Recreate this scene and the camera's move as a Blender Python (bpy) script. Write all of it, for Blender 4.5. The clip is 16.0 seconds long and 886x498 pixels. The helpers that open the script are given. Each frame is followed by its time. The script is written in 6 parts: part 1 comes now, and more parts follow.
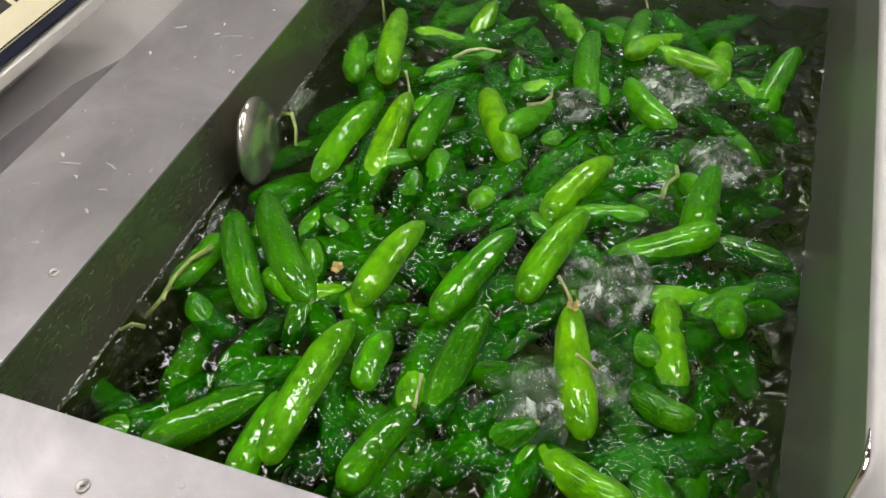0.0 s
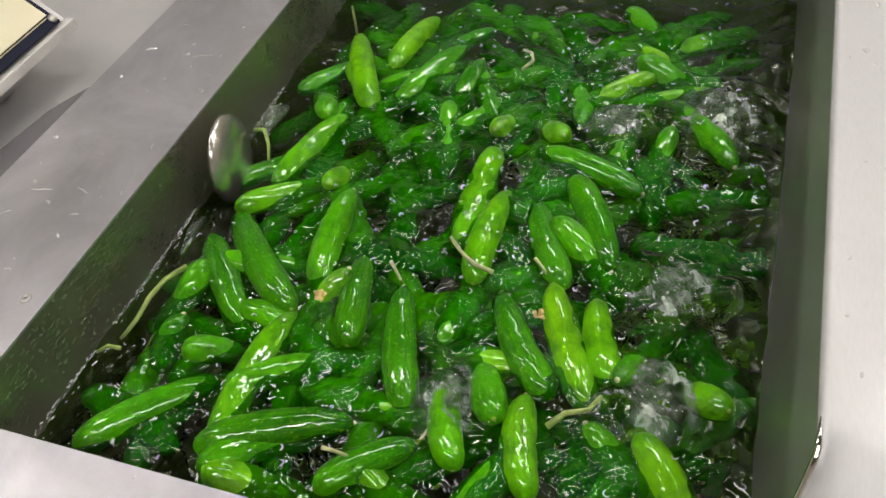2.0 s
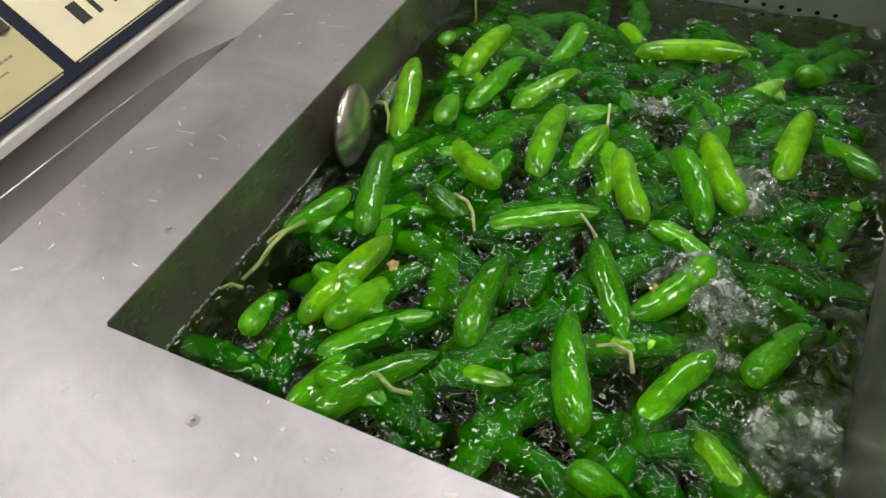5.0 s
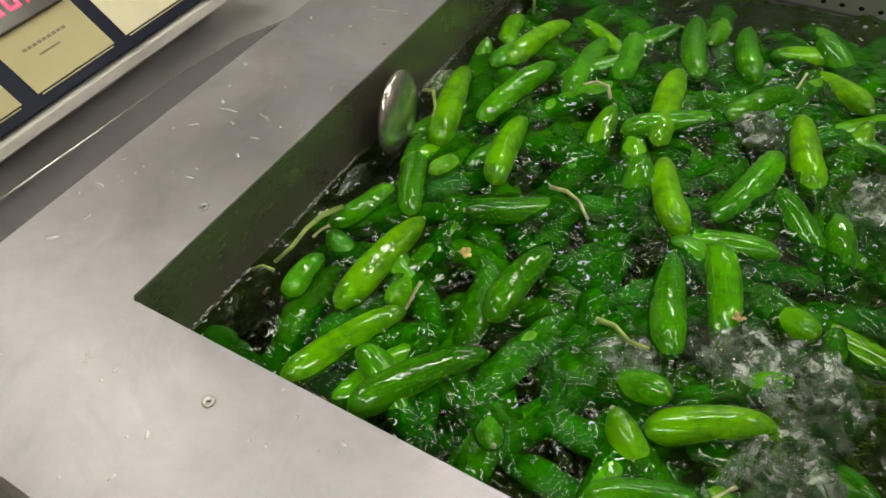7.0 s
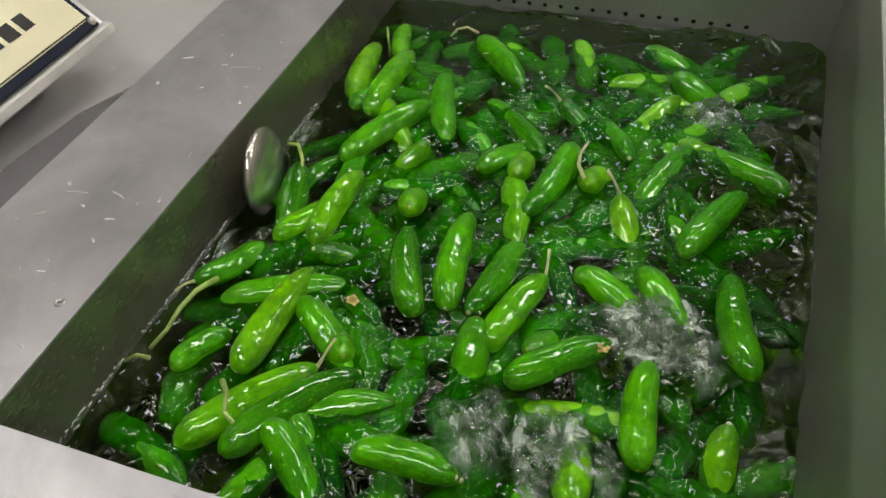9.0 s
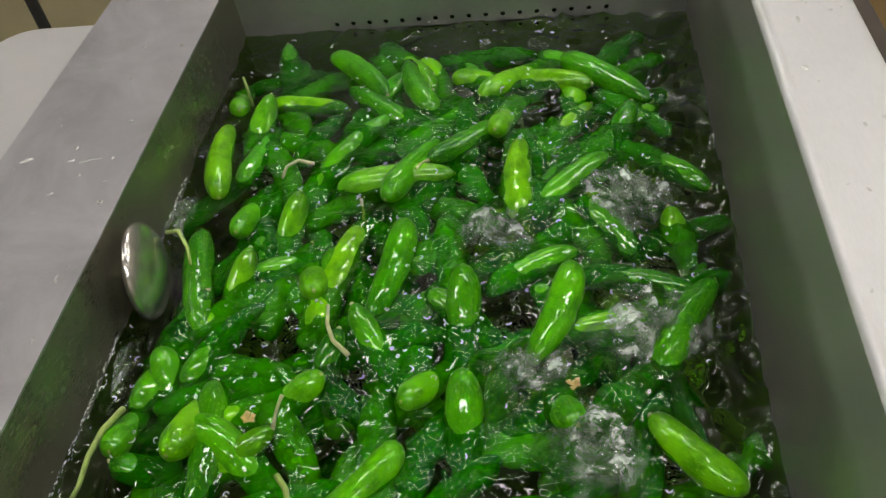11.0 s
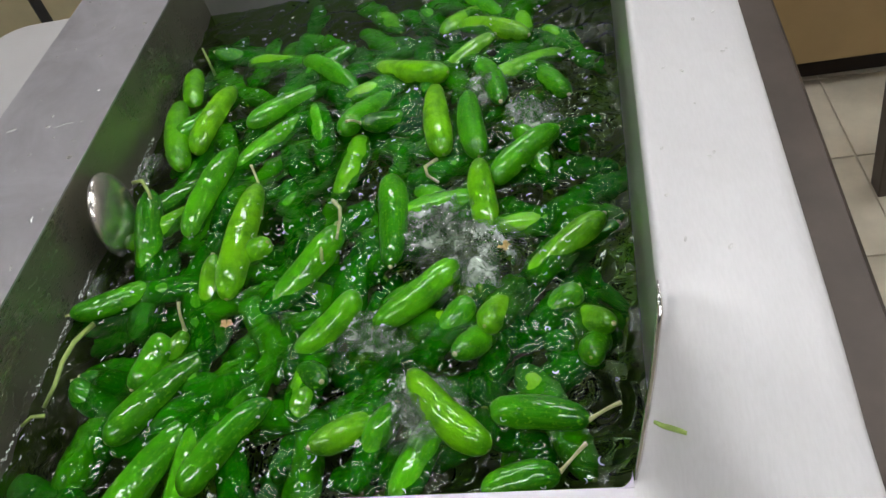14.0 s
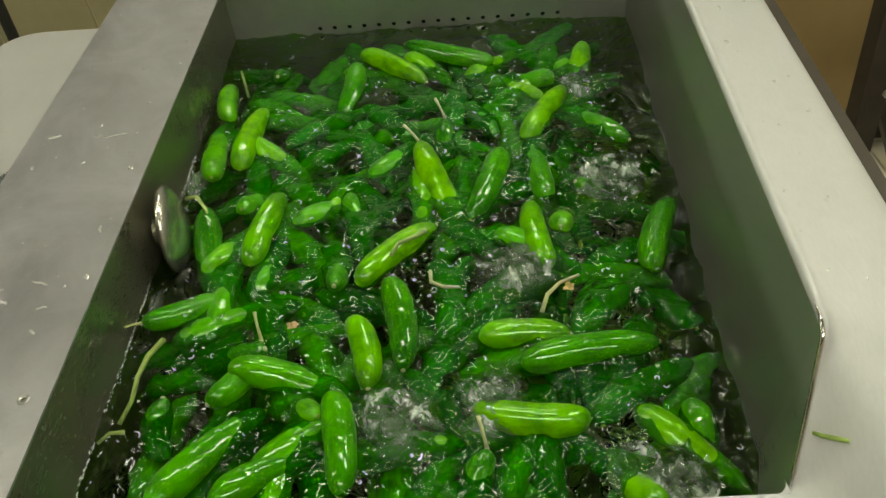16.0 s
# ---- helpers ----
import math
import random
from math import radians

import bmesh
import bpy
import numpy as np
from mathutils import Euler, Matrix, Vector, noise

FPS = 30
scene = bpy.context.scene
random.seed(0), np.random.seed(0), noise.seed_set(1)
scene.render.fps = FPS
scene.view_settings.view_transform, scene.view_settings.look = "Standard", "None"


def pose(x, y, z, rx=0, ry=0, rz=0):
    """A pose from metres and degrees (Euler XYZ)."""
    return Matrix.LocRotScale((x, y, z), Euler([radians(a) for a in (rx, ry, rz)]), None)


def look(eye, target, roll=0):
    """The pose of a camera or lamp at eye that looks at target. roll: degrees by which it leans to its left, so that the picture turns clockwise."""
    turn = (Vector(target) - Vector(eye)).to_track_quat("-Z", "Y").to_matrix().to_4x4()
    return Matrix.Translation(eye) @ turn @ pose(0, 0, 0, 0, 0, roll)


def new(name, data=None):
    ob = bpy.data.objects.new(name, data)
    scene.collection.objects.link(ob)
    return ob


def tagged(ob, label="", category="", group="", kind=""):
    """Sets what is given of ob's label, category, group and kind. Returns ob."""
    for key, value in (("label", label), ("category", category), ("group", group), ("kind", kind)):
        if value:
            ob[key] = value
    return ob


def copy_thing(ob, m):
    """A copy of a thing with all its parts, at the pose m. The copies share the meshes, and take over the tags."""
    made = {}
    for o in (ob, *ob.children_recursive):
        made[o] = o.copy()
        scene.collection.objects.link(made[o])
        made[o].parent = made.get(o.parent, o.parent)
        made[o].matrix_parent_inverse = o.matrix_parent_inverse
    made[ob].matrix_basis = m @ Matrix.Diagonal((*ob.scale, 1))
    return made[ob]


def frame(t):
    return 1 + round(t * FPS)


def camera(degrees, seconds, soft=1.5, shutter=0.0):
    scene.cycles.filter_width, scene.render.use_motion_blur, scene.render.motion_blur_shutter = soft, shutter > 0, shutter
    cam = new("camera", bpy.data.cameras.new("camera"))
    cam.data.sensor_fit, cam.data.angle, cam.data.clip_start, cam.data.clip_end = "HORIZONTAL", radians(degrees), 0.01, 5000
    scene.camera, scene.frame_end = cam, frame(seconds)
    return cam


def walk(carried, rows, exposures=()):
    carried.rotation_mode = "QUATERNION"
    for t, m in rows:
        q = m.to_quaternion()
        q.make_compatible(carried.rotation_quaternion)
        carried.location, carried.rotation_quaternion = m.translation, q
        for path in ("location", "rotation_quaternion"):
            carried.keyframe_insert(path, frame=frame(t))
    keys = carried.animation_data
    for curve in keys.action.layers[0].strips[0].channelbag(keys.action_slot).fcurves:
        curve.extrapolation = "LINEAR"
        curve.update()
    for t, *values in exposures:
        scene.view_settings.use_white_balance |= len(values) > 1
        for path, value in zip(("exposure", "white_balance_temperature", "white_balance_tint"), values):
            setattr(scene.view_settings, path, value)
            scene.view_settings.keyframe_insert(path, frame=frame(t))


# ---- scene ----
cam = camera(63.0, 16.0)
PATH = [
    (0, (0.526, -0.17, 1.429), (0.005, 1.051, -0.067), -5.8),
    (0.5, (0.511, -0.174, 1.434), (0.027, 1.067, -0.058), -4.2),
    (1, (0.539, -0.162, 1.438), (0.041, 1.071, -0.056), -6.1),
    (1.5, (0.542, -0.168, 1.435), (0.052, 1.076, -0.052), -6.1),
    (2, (0.565, -0.159, 1.427), (0.022, 1.07, -0.054), -9.1),
    (2.5, (0.56, -0.158, 1.427), (0.044, 1.079, -0.057), -7.9),
    (3, (0.539, -0.169, 1.445), (0.091, 1.088, -0.045), -4.8),
    (3.5, (0.533, -0.169, 1.427), (0.075, 1.1, -0.05), -5.1),
    (4, (0.538, -0.176, 1.441), (0.077, 1.082, -0.044), -5.1),
    (4.5, (0.502, -0.228, 1.458), (-0.042, 0.996, -0.028), -4.7),
    (7, (0.512, -0.202, 1.433), (-0.25, 0.901, -0.052), -5.7),
    (7.5, (0.494, -0.196, 1.436), (-0.199, 0.95, -0.049), -5.1),
    (8, (0.489, -0.19, 1.429), (-0.125, 1.003, -0.054), -4.0),
    (8.5, (0.498, -0.179, 1.437), (-0.046, 1.043, -0.049), -3.1),
    (9, (0.507, -0.172, 1.432), (-0.007, 1.112, -0.012), -4.4),
    (11.5, (0.419, -0.082, 1.433), (0.292, 1.258, -0.065), -5.8),
    (12, (0.331, -0.134, 1.421), (0.387, 1.254, -0.044), 2.1),
    (12.5, (0.354, -0.132, 1.438), (0.471, 1.234, -0.018), 3.3),
    (13, (0.401, -0.159, 1.425), (0.516, 1.208, -0.064), 1.7),
    (13.5, (0.525, -0.168, 1.466), (0.498, 1.171, -0.022), -3.6),
    (14, (0.627, -0.219, 1.428), (0.267, 1.079, -0.035), -17.3),
    (14.5, (0.633, -0.239, 1.428), (0.173, 1.023, -0.046), -18.1),
    (15, (0.528, -0.266, 1.471), (0.215, 1.106, 0.056), -13.0),
    (15.5, (0.417, -0.272, 1.471), (0.300, 1.132, 0.049), -6.9),
    (16, (0.403, -0.262, 1.464), (0.344, 1.148, 0.042), -5.1),
]
walk(cam, [(t, look(eye, target, roll)) for t, eye, target, roll in PATH],
     exposures=[(0.0, -0.15, 6600, 10), (4.5, -0.2, 6550, 10), (7.0, -0.42, 7100, 4), (9.0, -0.3, 6650, 6),
                (12.0, -0.2, 6550, 8), (13.0, -0.15, 6400, 8), (14.5, -0.25, 6050, 11), (15.0, -0.5, 7400, -7),
                (16.0, -0.36, 7650, -10)])

# ---------------------------------------------------------------- light
DECK = 0.90       # height of the tank's deck
WATER = 0.80      # mean height of the water
ROOM_TOP = 2.70

world = bpy.data.worlds.new("world")
scene.world = world
world.use_nodes = True
world.node_tree.nodes["Background"].inputs[0].default_value = (0.9, 0.95, 1.0, 1)
world.node_tree.nodes["Background"].inputs[1].default_value = 0.03
LAMP_POWER = 27.0


# ---------------------------------------------------------------- materials
def node_material(name):
    m = bpy.data.materials.new(name)
    m.use_nodes = True
    nt = m.node_tree
    bsdf = nt.nodes["Principled BSDF"]
    return m, nt, bsdf


def coords(nt, scale=(1, 1, 1), kind="Object"):
    tc = nt.nodes.new("ShaderNodeTexCoord")
    mp = nt.nodes.new("ShaderNodeMapping")
    mp.inputs["Scale"].default_value = scale
    nt.links.new(tc.outputs[kind], mp.inputs["Vector"])
    return mp.outputs["Vector"]


def noise_tex(nt, vec, scale, detail=4.0, rough=0.55, distort=0.0):
    n = nt.nodes.new("ShaderNodeTexNoise")
    n.inputs["Scale"].default_value = scale
    n.inputs["Detail"].default_value = detail
    n.inputs["Roughness"].default_value = rough
    n.inputs["Distortion"].default_value = distort
    nt.links.new(vec, n.inputs["Vector"])
    return n.outputs["Fac"]


def ramp(nt, fac, stops):
    r = nt.nodes.new("ShaderNodeValToRGB")
    els = r.color_ramp.elements
    while len(els) < len(stops):
        els.new(0.5)
    for e, (p, c) in zip(els, stops):
        e.position = p
        e.color = (*c, 1) if len(c) == 3 else c
    nt.links.new(fac, r.inputs["Fac"])
    return r.outputs["Color"]


def mix(nt, fac, a, b, blend="MIX"):
    n = nt.nodes.new("ShaderNodeMix")
    n.data_type, n.blend_type = "RGBA", blend
    for sock, v in ((n.inputs[0], fac), (n.inputs[6], a), (n.inputs[7], b)):
        if isinstance(v, (int, float)):
            sock.default_value = v
        elif isinstance(v, tuple):
            sock.default_value = (*v, 1)
        else:
            nt.links.new(v, sock)
    return n.outputs[2]


def bump(nt, height, strength, distance, bsdf, normal=None):
    b = nt.nodes.new("ShaderNodeBump")
    b.inputs["Strength"].default_value = strength
    b.inputs["Distance"].default_value = distance
    nt.links.new(height, b.inputs["Height"])
    if normal is not None:
        nt.links.new(normal, b.inputs["Normal"])
    nt.links.new(b.outputs["Normal"], bsdf.inputs["Normal"])
    return b.outputs["Normal"]


def steel(name, tone, rough, stretch, stain=0.10, metal=0.82, smears=0.6):
    """Brushed stainless steel with faint clouds, grain and water spots."""
    m, nt, b = node_material(name)
    v = coords(nt)
    grain = noise_tex(nt, coords(nt, stretch), 90, 3)
    cloud = noise_tex(nt, v, 7.0, 6, 0.65, 0.6)
    spots = noise_tex(nt, v, 38, 6, 0.65)
    smear = noise_tex(nt, coords(nt, (1.0, 0.35, 1.0)), 16, 6, 0.7, 1.2)
    c = ramp(nt, cloud, [(0.3, tuple(t * (1 - stain) for t in tone)), (0.7, tone)])
    c = mix(nt, ramp(nt, spots, [(0.60, (0, 0, 0)), (0.72, (0.35, 0.35, 0.35))]), c, tuple(t * 0.86 for t in tone))
    c = mix(nt, ramp(nt, grain, [(0.38, (0.09, 0.09, 0.09)), (0.60, (0, 0, 0))]), c, tuple(t * 0.55 for t in tone))
    nt.links.new(c, b.inputs["Base Color"])
    b.inputs["Metallic"].default_value = metal
    r = ramp(nt, cloud, [(0.3, (rough * 0.82,) * 3), (0.7, (rough * 1.15,) * 3)])
    r = mix(nt, 0.14, r, grain)
    r = mix(nt, ramp(nt, smear, [(0.52, (0, 0, 0)), (0.66, (smears,) * 3)]), r, (rough * 0.62,) * 3)
    nt.links.new(r, b.inputs["Roughness"])
    bump(nt, grain, 0.012, 0.001, b)
    return m


def plain(name, colour, rough, metal=0.0, cloud=0.12, scale=12, bumpy=0.0):
    m, nt, b = node_material(name)
    n = noise_tex(nt, coords(nt), scale, 5, 0.6)
    c = ramp(nt, n, [(0.3, tuple(max(0, t * (1 - cloud)) for t in colour)), (0.7, tuple(min(1, t * (1 + cloud)) for t in colour))])
    nt.links.new(c, b.inputs["Base Color"])
    b.inputs["Roughness"].default_value = rough
    b.inputs["Metallic"].default_value = metal
    if bumpy:
        bump(nt, noise_tex(nt, coords(nt), scale * 8, 4), bumpy, 0.002, b)
    return m


def glow(name, colour, strength):
    m, nt, b = node_material(name)
    b.inputs["Base Color"].default_value = (*colour, 1)
    b.inputs["Emission Color"].default_value = (*colour, 1)
    b.inputs["Emission Strength"].default_value = strength
    return m


STEEL_DECK = steel("steel_deck", (0.61, 0.595, 0.645), 0.43, (1, 14, 1), 0.36, 0.60)
STEEL_RIGHT = steel("steel_right", (0.615, 0.61, 0.635), 0.52, (6, 1, 1), 0.07, 0.2)
# Deck steel toned down: the basin's dim, greenish reflections are put into these tones
STEEL_WALL_DIM = steel("steel_wall_dim", (0.30, 0.29, 0.225), 0.26, (1, 1, 9), 0.2, 0.75, 0.0)
STEEL_SIDE_DIM = steel("steel_side_dim", (0.37, 0.36, 0.33), 0.30, (1, 1, 9), 0.2, 0.7, 0.0)


def upper_band(m, level, lighter, rough):
    """Above the given level the steel is paler and duller, with an uneven edge."""
    nt = m.node_tree
    b = nt.nodes["Principled BSDF"]
    sep = nt.nodes.new("ShaderNodeSeparateXYZ")
    nt.links.new(coords(nt), sep.inputs[0])
    edge = nt.nodes.new("ShaderNodeMath")
    edge.operation = "MULTIPLY_ADD"
    edge.inputs[1].default_value = 0.022
    nt.links.new(noise_tex(nt, coords(nt), 14, 3), edge.inputs[0])
    nt.links.new(sep.outputs[2], edge.inputs[2])
    mask = ramp(nt, edge.outputs[0], [(level, (0, 0, 0)), (level + 0.024, (1, 1, 1))])
    for name, value in (("Base Color", lighter), ("Roughness", (rough,) * 3)):
        old = b.inputs[name].links[0].from_socket
        nt.links.new(mix(nt, mask, old, value), b.inputs[name])


upper_band(STEEL_SIDE_DIM, 0.935, (0.42, 0.42, 0.41), 0.42)
STEEL_PLATE = steel("steel_plate", (0.50, 0.51, 0.49), 0.45, (5, 1, 1), 0.2)
CHROME = plain("polished_steel", (0.72, 0.70, 0.67), 0.14, 1.0, 0.06, 20)
CHROME_SOFT = plain("satin_steel", (0.52, 0.50, 0.53), 0.26, 0.8, 0.06, 8)
SCREW_STEEL = plain("screw_steel", (0.55, 0.54, 0.53), 0.28, 1.0, 0.15, 300)
SLOT_SHADE = plain("slot_shade", (0.03, 0.03, 0.03), 0.6)
WHITE_BODY = plain("white_enamel", (0.62, 0.605, 0.62), 0.30, 0.25, 0.05, 5)
PANEL_CREAM = plain("panel_cream", (0.54, 0.49, 0.27), 0.55, 0, 0.04, 9)
PANEL_PALE = plain("panel_pale", (0.82, 0.76, 0.55), 0.5, 0, 0.04, 9)
PANEL_NAVY = plain("panel_navy", (0.012, 0.016, 0.035), 0.4)
PANEL_NAVY.node_tree.nodes["Principled BSDF"].inputs["Specular IOR Level"].default_value = 0.12
CAP_STEEL = plain("cap_steel", (0.66, 0.63, 0.60), 0.27, 0.95, 0.08, 30)
COUNTER_TILE = plain("counter_tile", (0.42, 0.375, 0.24), 0.45, 0, 0.10, 5, 0.05)
PANEL_WHITE = plain("panel_white", (0.75, 0.74, 0.72), 0.4)
INK = plain("ink_black", (0.012, 0.012, 0.012), 0.5)
INK_GREY = plain("ink_grey", (0.25, 0.22, 0.15), 0.5)
DISPLAY_DARK = plain("display_dark", (0.035, 0.025, 0.02), 0.25)
DISPLAY_RED = glow("display_red", (1.0, 0.05, 0.12), 3.0)
FLOOR_TILE = plain("floor_tile", (0.56, 0.51, 0.41), 0.42, 0, 0.14, 7, 0.15)
GROUT = plain("grout", (0.55, 0.50, 0.40), 0.8, 0, 0.15, 30)
# Walls and ceiling are out of view, darkened to cut fill and water haze
WALL_PAINT = plain("wall_paint", (0.46, 0.43, 0.37), 0.7, 0, 0.05, 2)
CEILING_DARK = plain("ceiling_dark", (0.07, 0.07, 0.068), 0.8, 0, 0.04, 3)
CABINET_TAN = plain("cabinet_tan", (0.36, 0.25, 0.115), 0.5, 0, 0.10, 4, 0.05)
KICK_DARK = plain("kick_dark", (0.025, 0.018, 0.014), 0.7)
BROWN_STEEL = plain("brown_steel", (0.065, 0.050, 0.042), 0.5, 0.3, 0.2, 15)
RUBBER = plain("rubber", (0.02, 0.02, 0.02), 0.7)
TRAY_STEEL = plain("tray_steel", (0.60, 0.58, 0.55), 0.35, 0.7, 0.08, 6)
LAMP_GLOW = glow("lamp_tube", (1.0, 0.965, 0.90), LAMP_POWER)
STEM_GREEN = plain("stem_green", (0.30, 0.42, 0.10), 0.5, 0, 0.3, 60)
STEM_PALE = plain("stem_pale", (0.47, 0.50, 0.22), 0.5, 0, 0.3, 60)
PETAL = plain("petal", (0.50, 0.38, 0.13), 0.6, 0, 0.3, 90)


def cucumber_skin():
    """Wet cucumber skin: pale streaks along the fruit, small speckles, paler tip, each fruit a little different."""
    m, nt, b = node_material("cucumber_skin")
    info = nt.nodes.new("ShaderNodeObjectInfo")
    tint = ramp(nt, info.outputs["Random"], [(0.0, (0.009, 0.115, 0.0005)), (0.32, (0.030, 0.255, 0.0005)), (0.66, (0.082, 0.395, 0.001)), (0.92, (0.210, 0.540, 0.002))])
    # paler towards the blossom end
    sep = nt.nodes.new("ShaderNodeSeparateXYZ")
    nt.links.new(coords(nt, kind="Generated"), sep.inputs[0])
    c = mix(nt, ramp(nt, sep.outputs[1], [(0.10, (0, 0, 0)), (0.96, (0.55, 0.55, 0.55))]), tint, (0.088, 0.390, 0.001))
    c = mix(nt, ramp(nt, sep.outputs[1], [(0.02, (0.6, 0.6, 0.6)), (0.30, (0, 0, 0))]), c, (0.010, 0.105, 0.002))
    patch = noise_tex(nt, coords(nt), 34, 4, 0.6)
    c = mix(nt, ramp(nt, patch, [(0.36, (0.65, 0.65, 0.65)), (0.60, (0, 0, 0))]), c, (0.012, 0.125, 0.002))
    streak = noise_tex(nt, coords(nt, (210, 11, 210)), 1.0, 4, 0.62)
    c = mix(nt, ramp(nt, streak, [(0.50, (0, 0, 0)), (0.78, (0.42, 0.42, 0.42))]), c, (0.135, 0.430, 0.004))
    speck = noise_tex(nt, coords(nt, (1, 0.7, 1)), 330, 2, 0.5)
    c = mix(nt, ramp(nt, speck, [(0.58, (0, 0, 0)), (0.70, (0.55, 0.55, 0.55))]), c, (0.15, 0.41, 0.01))
    nt.links.new(c, b.inputs["Base Color"])
    b.inputs["Roughness"].default_value = 0.40
    b.inputs["Specular IOR Level"].default_value = 0.05
    b.inputs["Coat Weight"].default_value = 1.0
    b.inputs["Coat Roughness"].default_value = 0.03
    b.inputs["Coat IOR"].default_value = 1.5
    b.inputs["Subsurface Weight"].default_value = 0.0
    bump(nt, noise_tex(nt, coords(nt, (1, 0.55, 1)), 170, 2, 0.5, 0.6), 0.45, 0.003, b)
    film = nt.nodes.new("ShaderNodeBump")
    film.inputs["Strength"].default_value, film.inputs["Distance"].default_value = 0.45, 0.0035
    nt.links.new(noise_tex(nt, coords(nt, (1, 0.8, 1)), 70, 1.5, 0.5, 0.3), film.inputs["Height"])
    nt.links.new(film.outputs["Normal"], b.inputs["Coat Normal"])
    return m


def tip_skin():
    m, nt, b = node_material("cucumber_tip")
    n = noise_tex(nt, coords(nt), 200, 3)
    nt.links.new(ramp(nt, n, [(0.3, (0.15, 0.30, 0.02)), (0.7, (0.30, 0.38, 0.06))]), b.inputs["Base Color"])
    b.inputs["Roughness"].default_value = 0.4
    return m


def water_surface_material():
    """Clear dark water: glossy ripples over a greenish see-through body, with milky aerated patches."""
    m, nt, b = node_material("water_surface")
    out = nt.nodes["Material Output"]
    nt.nodes.remove(b)
    v = coords(nt)
    clear = nt.nodes.new("ShaderNodeBsdfRefraction")
    # dark tint also makes up for the shadow the surface does not cast
    clear.inputs["Color"].default_value = (0.20, 0.42, 0.03, 1)
    clear.inputs["Roughness"].default_value = 0.02
    clear.inputs["IOR"].default_value = 1.33
    milk = nt.nodes.new("ShaderNodeBsdfDiffuse")
    milk.inputs["Color"].default_value = (0.14, 0.32, 0.05, 1)
    body = nt.nodes.new("ShaderNodeMixShader")
    air = ramp(nt, noise_tex(nt, v, 11, 5, 0.65, 0.6), [(0.58, (0, 0, 0)), (0.82, (0.12, 0.12, 0.12))])
    nt.links.new(air, body.inputs[0])
    nt.links.new(clear.outputs[0], body.inputs[1])
    nt.links.new(milk.outputs[0], body.inputs[2])
    gloss = nt.nodes.new("ShaderNodeBsdfGlossy")
    gloss.inputs["Roughness"].default_value = 0.03
    gloss.inputs["Color"].default_value = (1, 1, 1, 1)
    fres = nt.nodes.new("ShaderNodeFresnel")
    fres.inputs["IOR"].default_value = 1.38
    chop = bump(nt, noise_tex(nt, v, 30, 2.0, 0.5, 1.0), 0.6, 0.012, gloss)
    nt.links.new(chop, fres.inputs["Normal"])
    top = nt.nodes.new("ShaderNodeMixShader")
    nt.links.new(fres.outputs[0], top.inputs[0])
    nt.links.new(body.outputs[0], top.inputs[1])
    nt.links.new(gloss.outputs[0], top.inputs[2])
    nt.links.new(top.outputs[0], out.inputs["Surface"])
    return m


def foam_material():
    m, nt, b = node_material("foam")
    out = nt.nodes["Material Output"]
    b.inputs["Base Color"].default_value = (0.66, 0.78, 0.66, 1)
    b.inputs["Roughness"].default_value = 0.12
    b.inputs["Coat Weight"].default_value = 1.0
    clear = nt.nodes.new("ShaderNodeBsdfTransparent")
    clear.inputs["Color"].default_value = (0.92, 0.97, 0.90, 1)
    mx = nt.nodes.new("ShaderNodeMixShader")
    fac = ramp(nt, noise_tex(nt, coords(nt), 26, 4, 0.6, 1.2), [(0.42, (0.02, 0.02, 0.02)), (0.52, (0.28, 0.28, 0.28)), (0.63, (0.95, 0.95, 0.95))])
    # thins out towards the ragged edge of the splash
    off = nt.nodes.new("ShaderNodeVectorMath")
    off.operation = "SUBTRACT"
    off.inputs[1].default_value = (0.5, 0.5, 0.5)
    nt.links.new(coords(nt, (1, 1, 0), "Generated"), off.inputs[0])
    flat = nt.nodes.new("ShaderNodeVectorMath")
    flat.operation = "MULTIPLY"
    flat.inputs[1].default_value = (1, 1, 0)
    nt.links.new(off.outputs[0], flat.inputs[0])
    far = nt.nodes.new("ShaderNodeVectorMath")
    far.operation = "LENGTH"
    nt.links.new(flat.outputs[0], far.inputs[0])
    thin = ramp(nt, far.outputs["Value"], [(0.14, (1, 1, 1)), (0.48, (0, 0, 0))])
    fac = mix(nt, 1.0, fac, thin, "MULTIPLY")
    nt.links.new(fac, mx.inputs[0])
    nt.links.new(clear.outputs[0], mx.inputs[1])
    nt.links.new(b.outputs[0], mx.inputs[2])
    gloss = nt.nodes.new("ShaderNodeBsdfGlossy")
    gloss.inputs["Roughness"].default_value = 0.05
    fres = nt.nodes.new("ShaderNodeFresnel")
    fres.inputs["IOR"].default_value = 1.36
    nt.links.new(bump(nt, noise_tex(nt, coords(nt), 48, 3, 0.55, 1.2), 1.0, 0.014, gloss), fres.inputs["Normal"])
    top = nt.nodes.new("ShaderNodeMixShader")
    nt.links.new(fres.outputs[0], top.inputs[0])
    nt.links.new(mx.outputs[0], top.inputs[1])
    nt.links.new(gloss.outputs[0], top.inputs[2])
    nt.links.new(top.outputs[0], out.inputs["Surface"])
    return m


SKIN = cucumber_skin()
TIP = tip_skin()
WATER_MAT = water_surface_material()
FOAM = foam_material()
# white for painted lamp glints on the ripples and for the wall foam
SPECK = plain("glint_foam", (0.86, 0.90, 0.88), 0.25, 0, 0.05, 80)
DROP = plain("water_drop", (0.74, 0.74, 0.75), 0.06, 0.25, 0.05, 40)


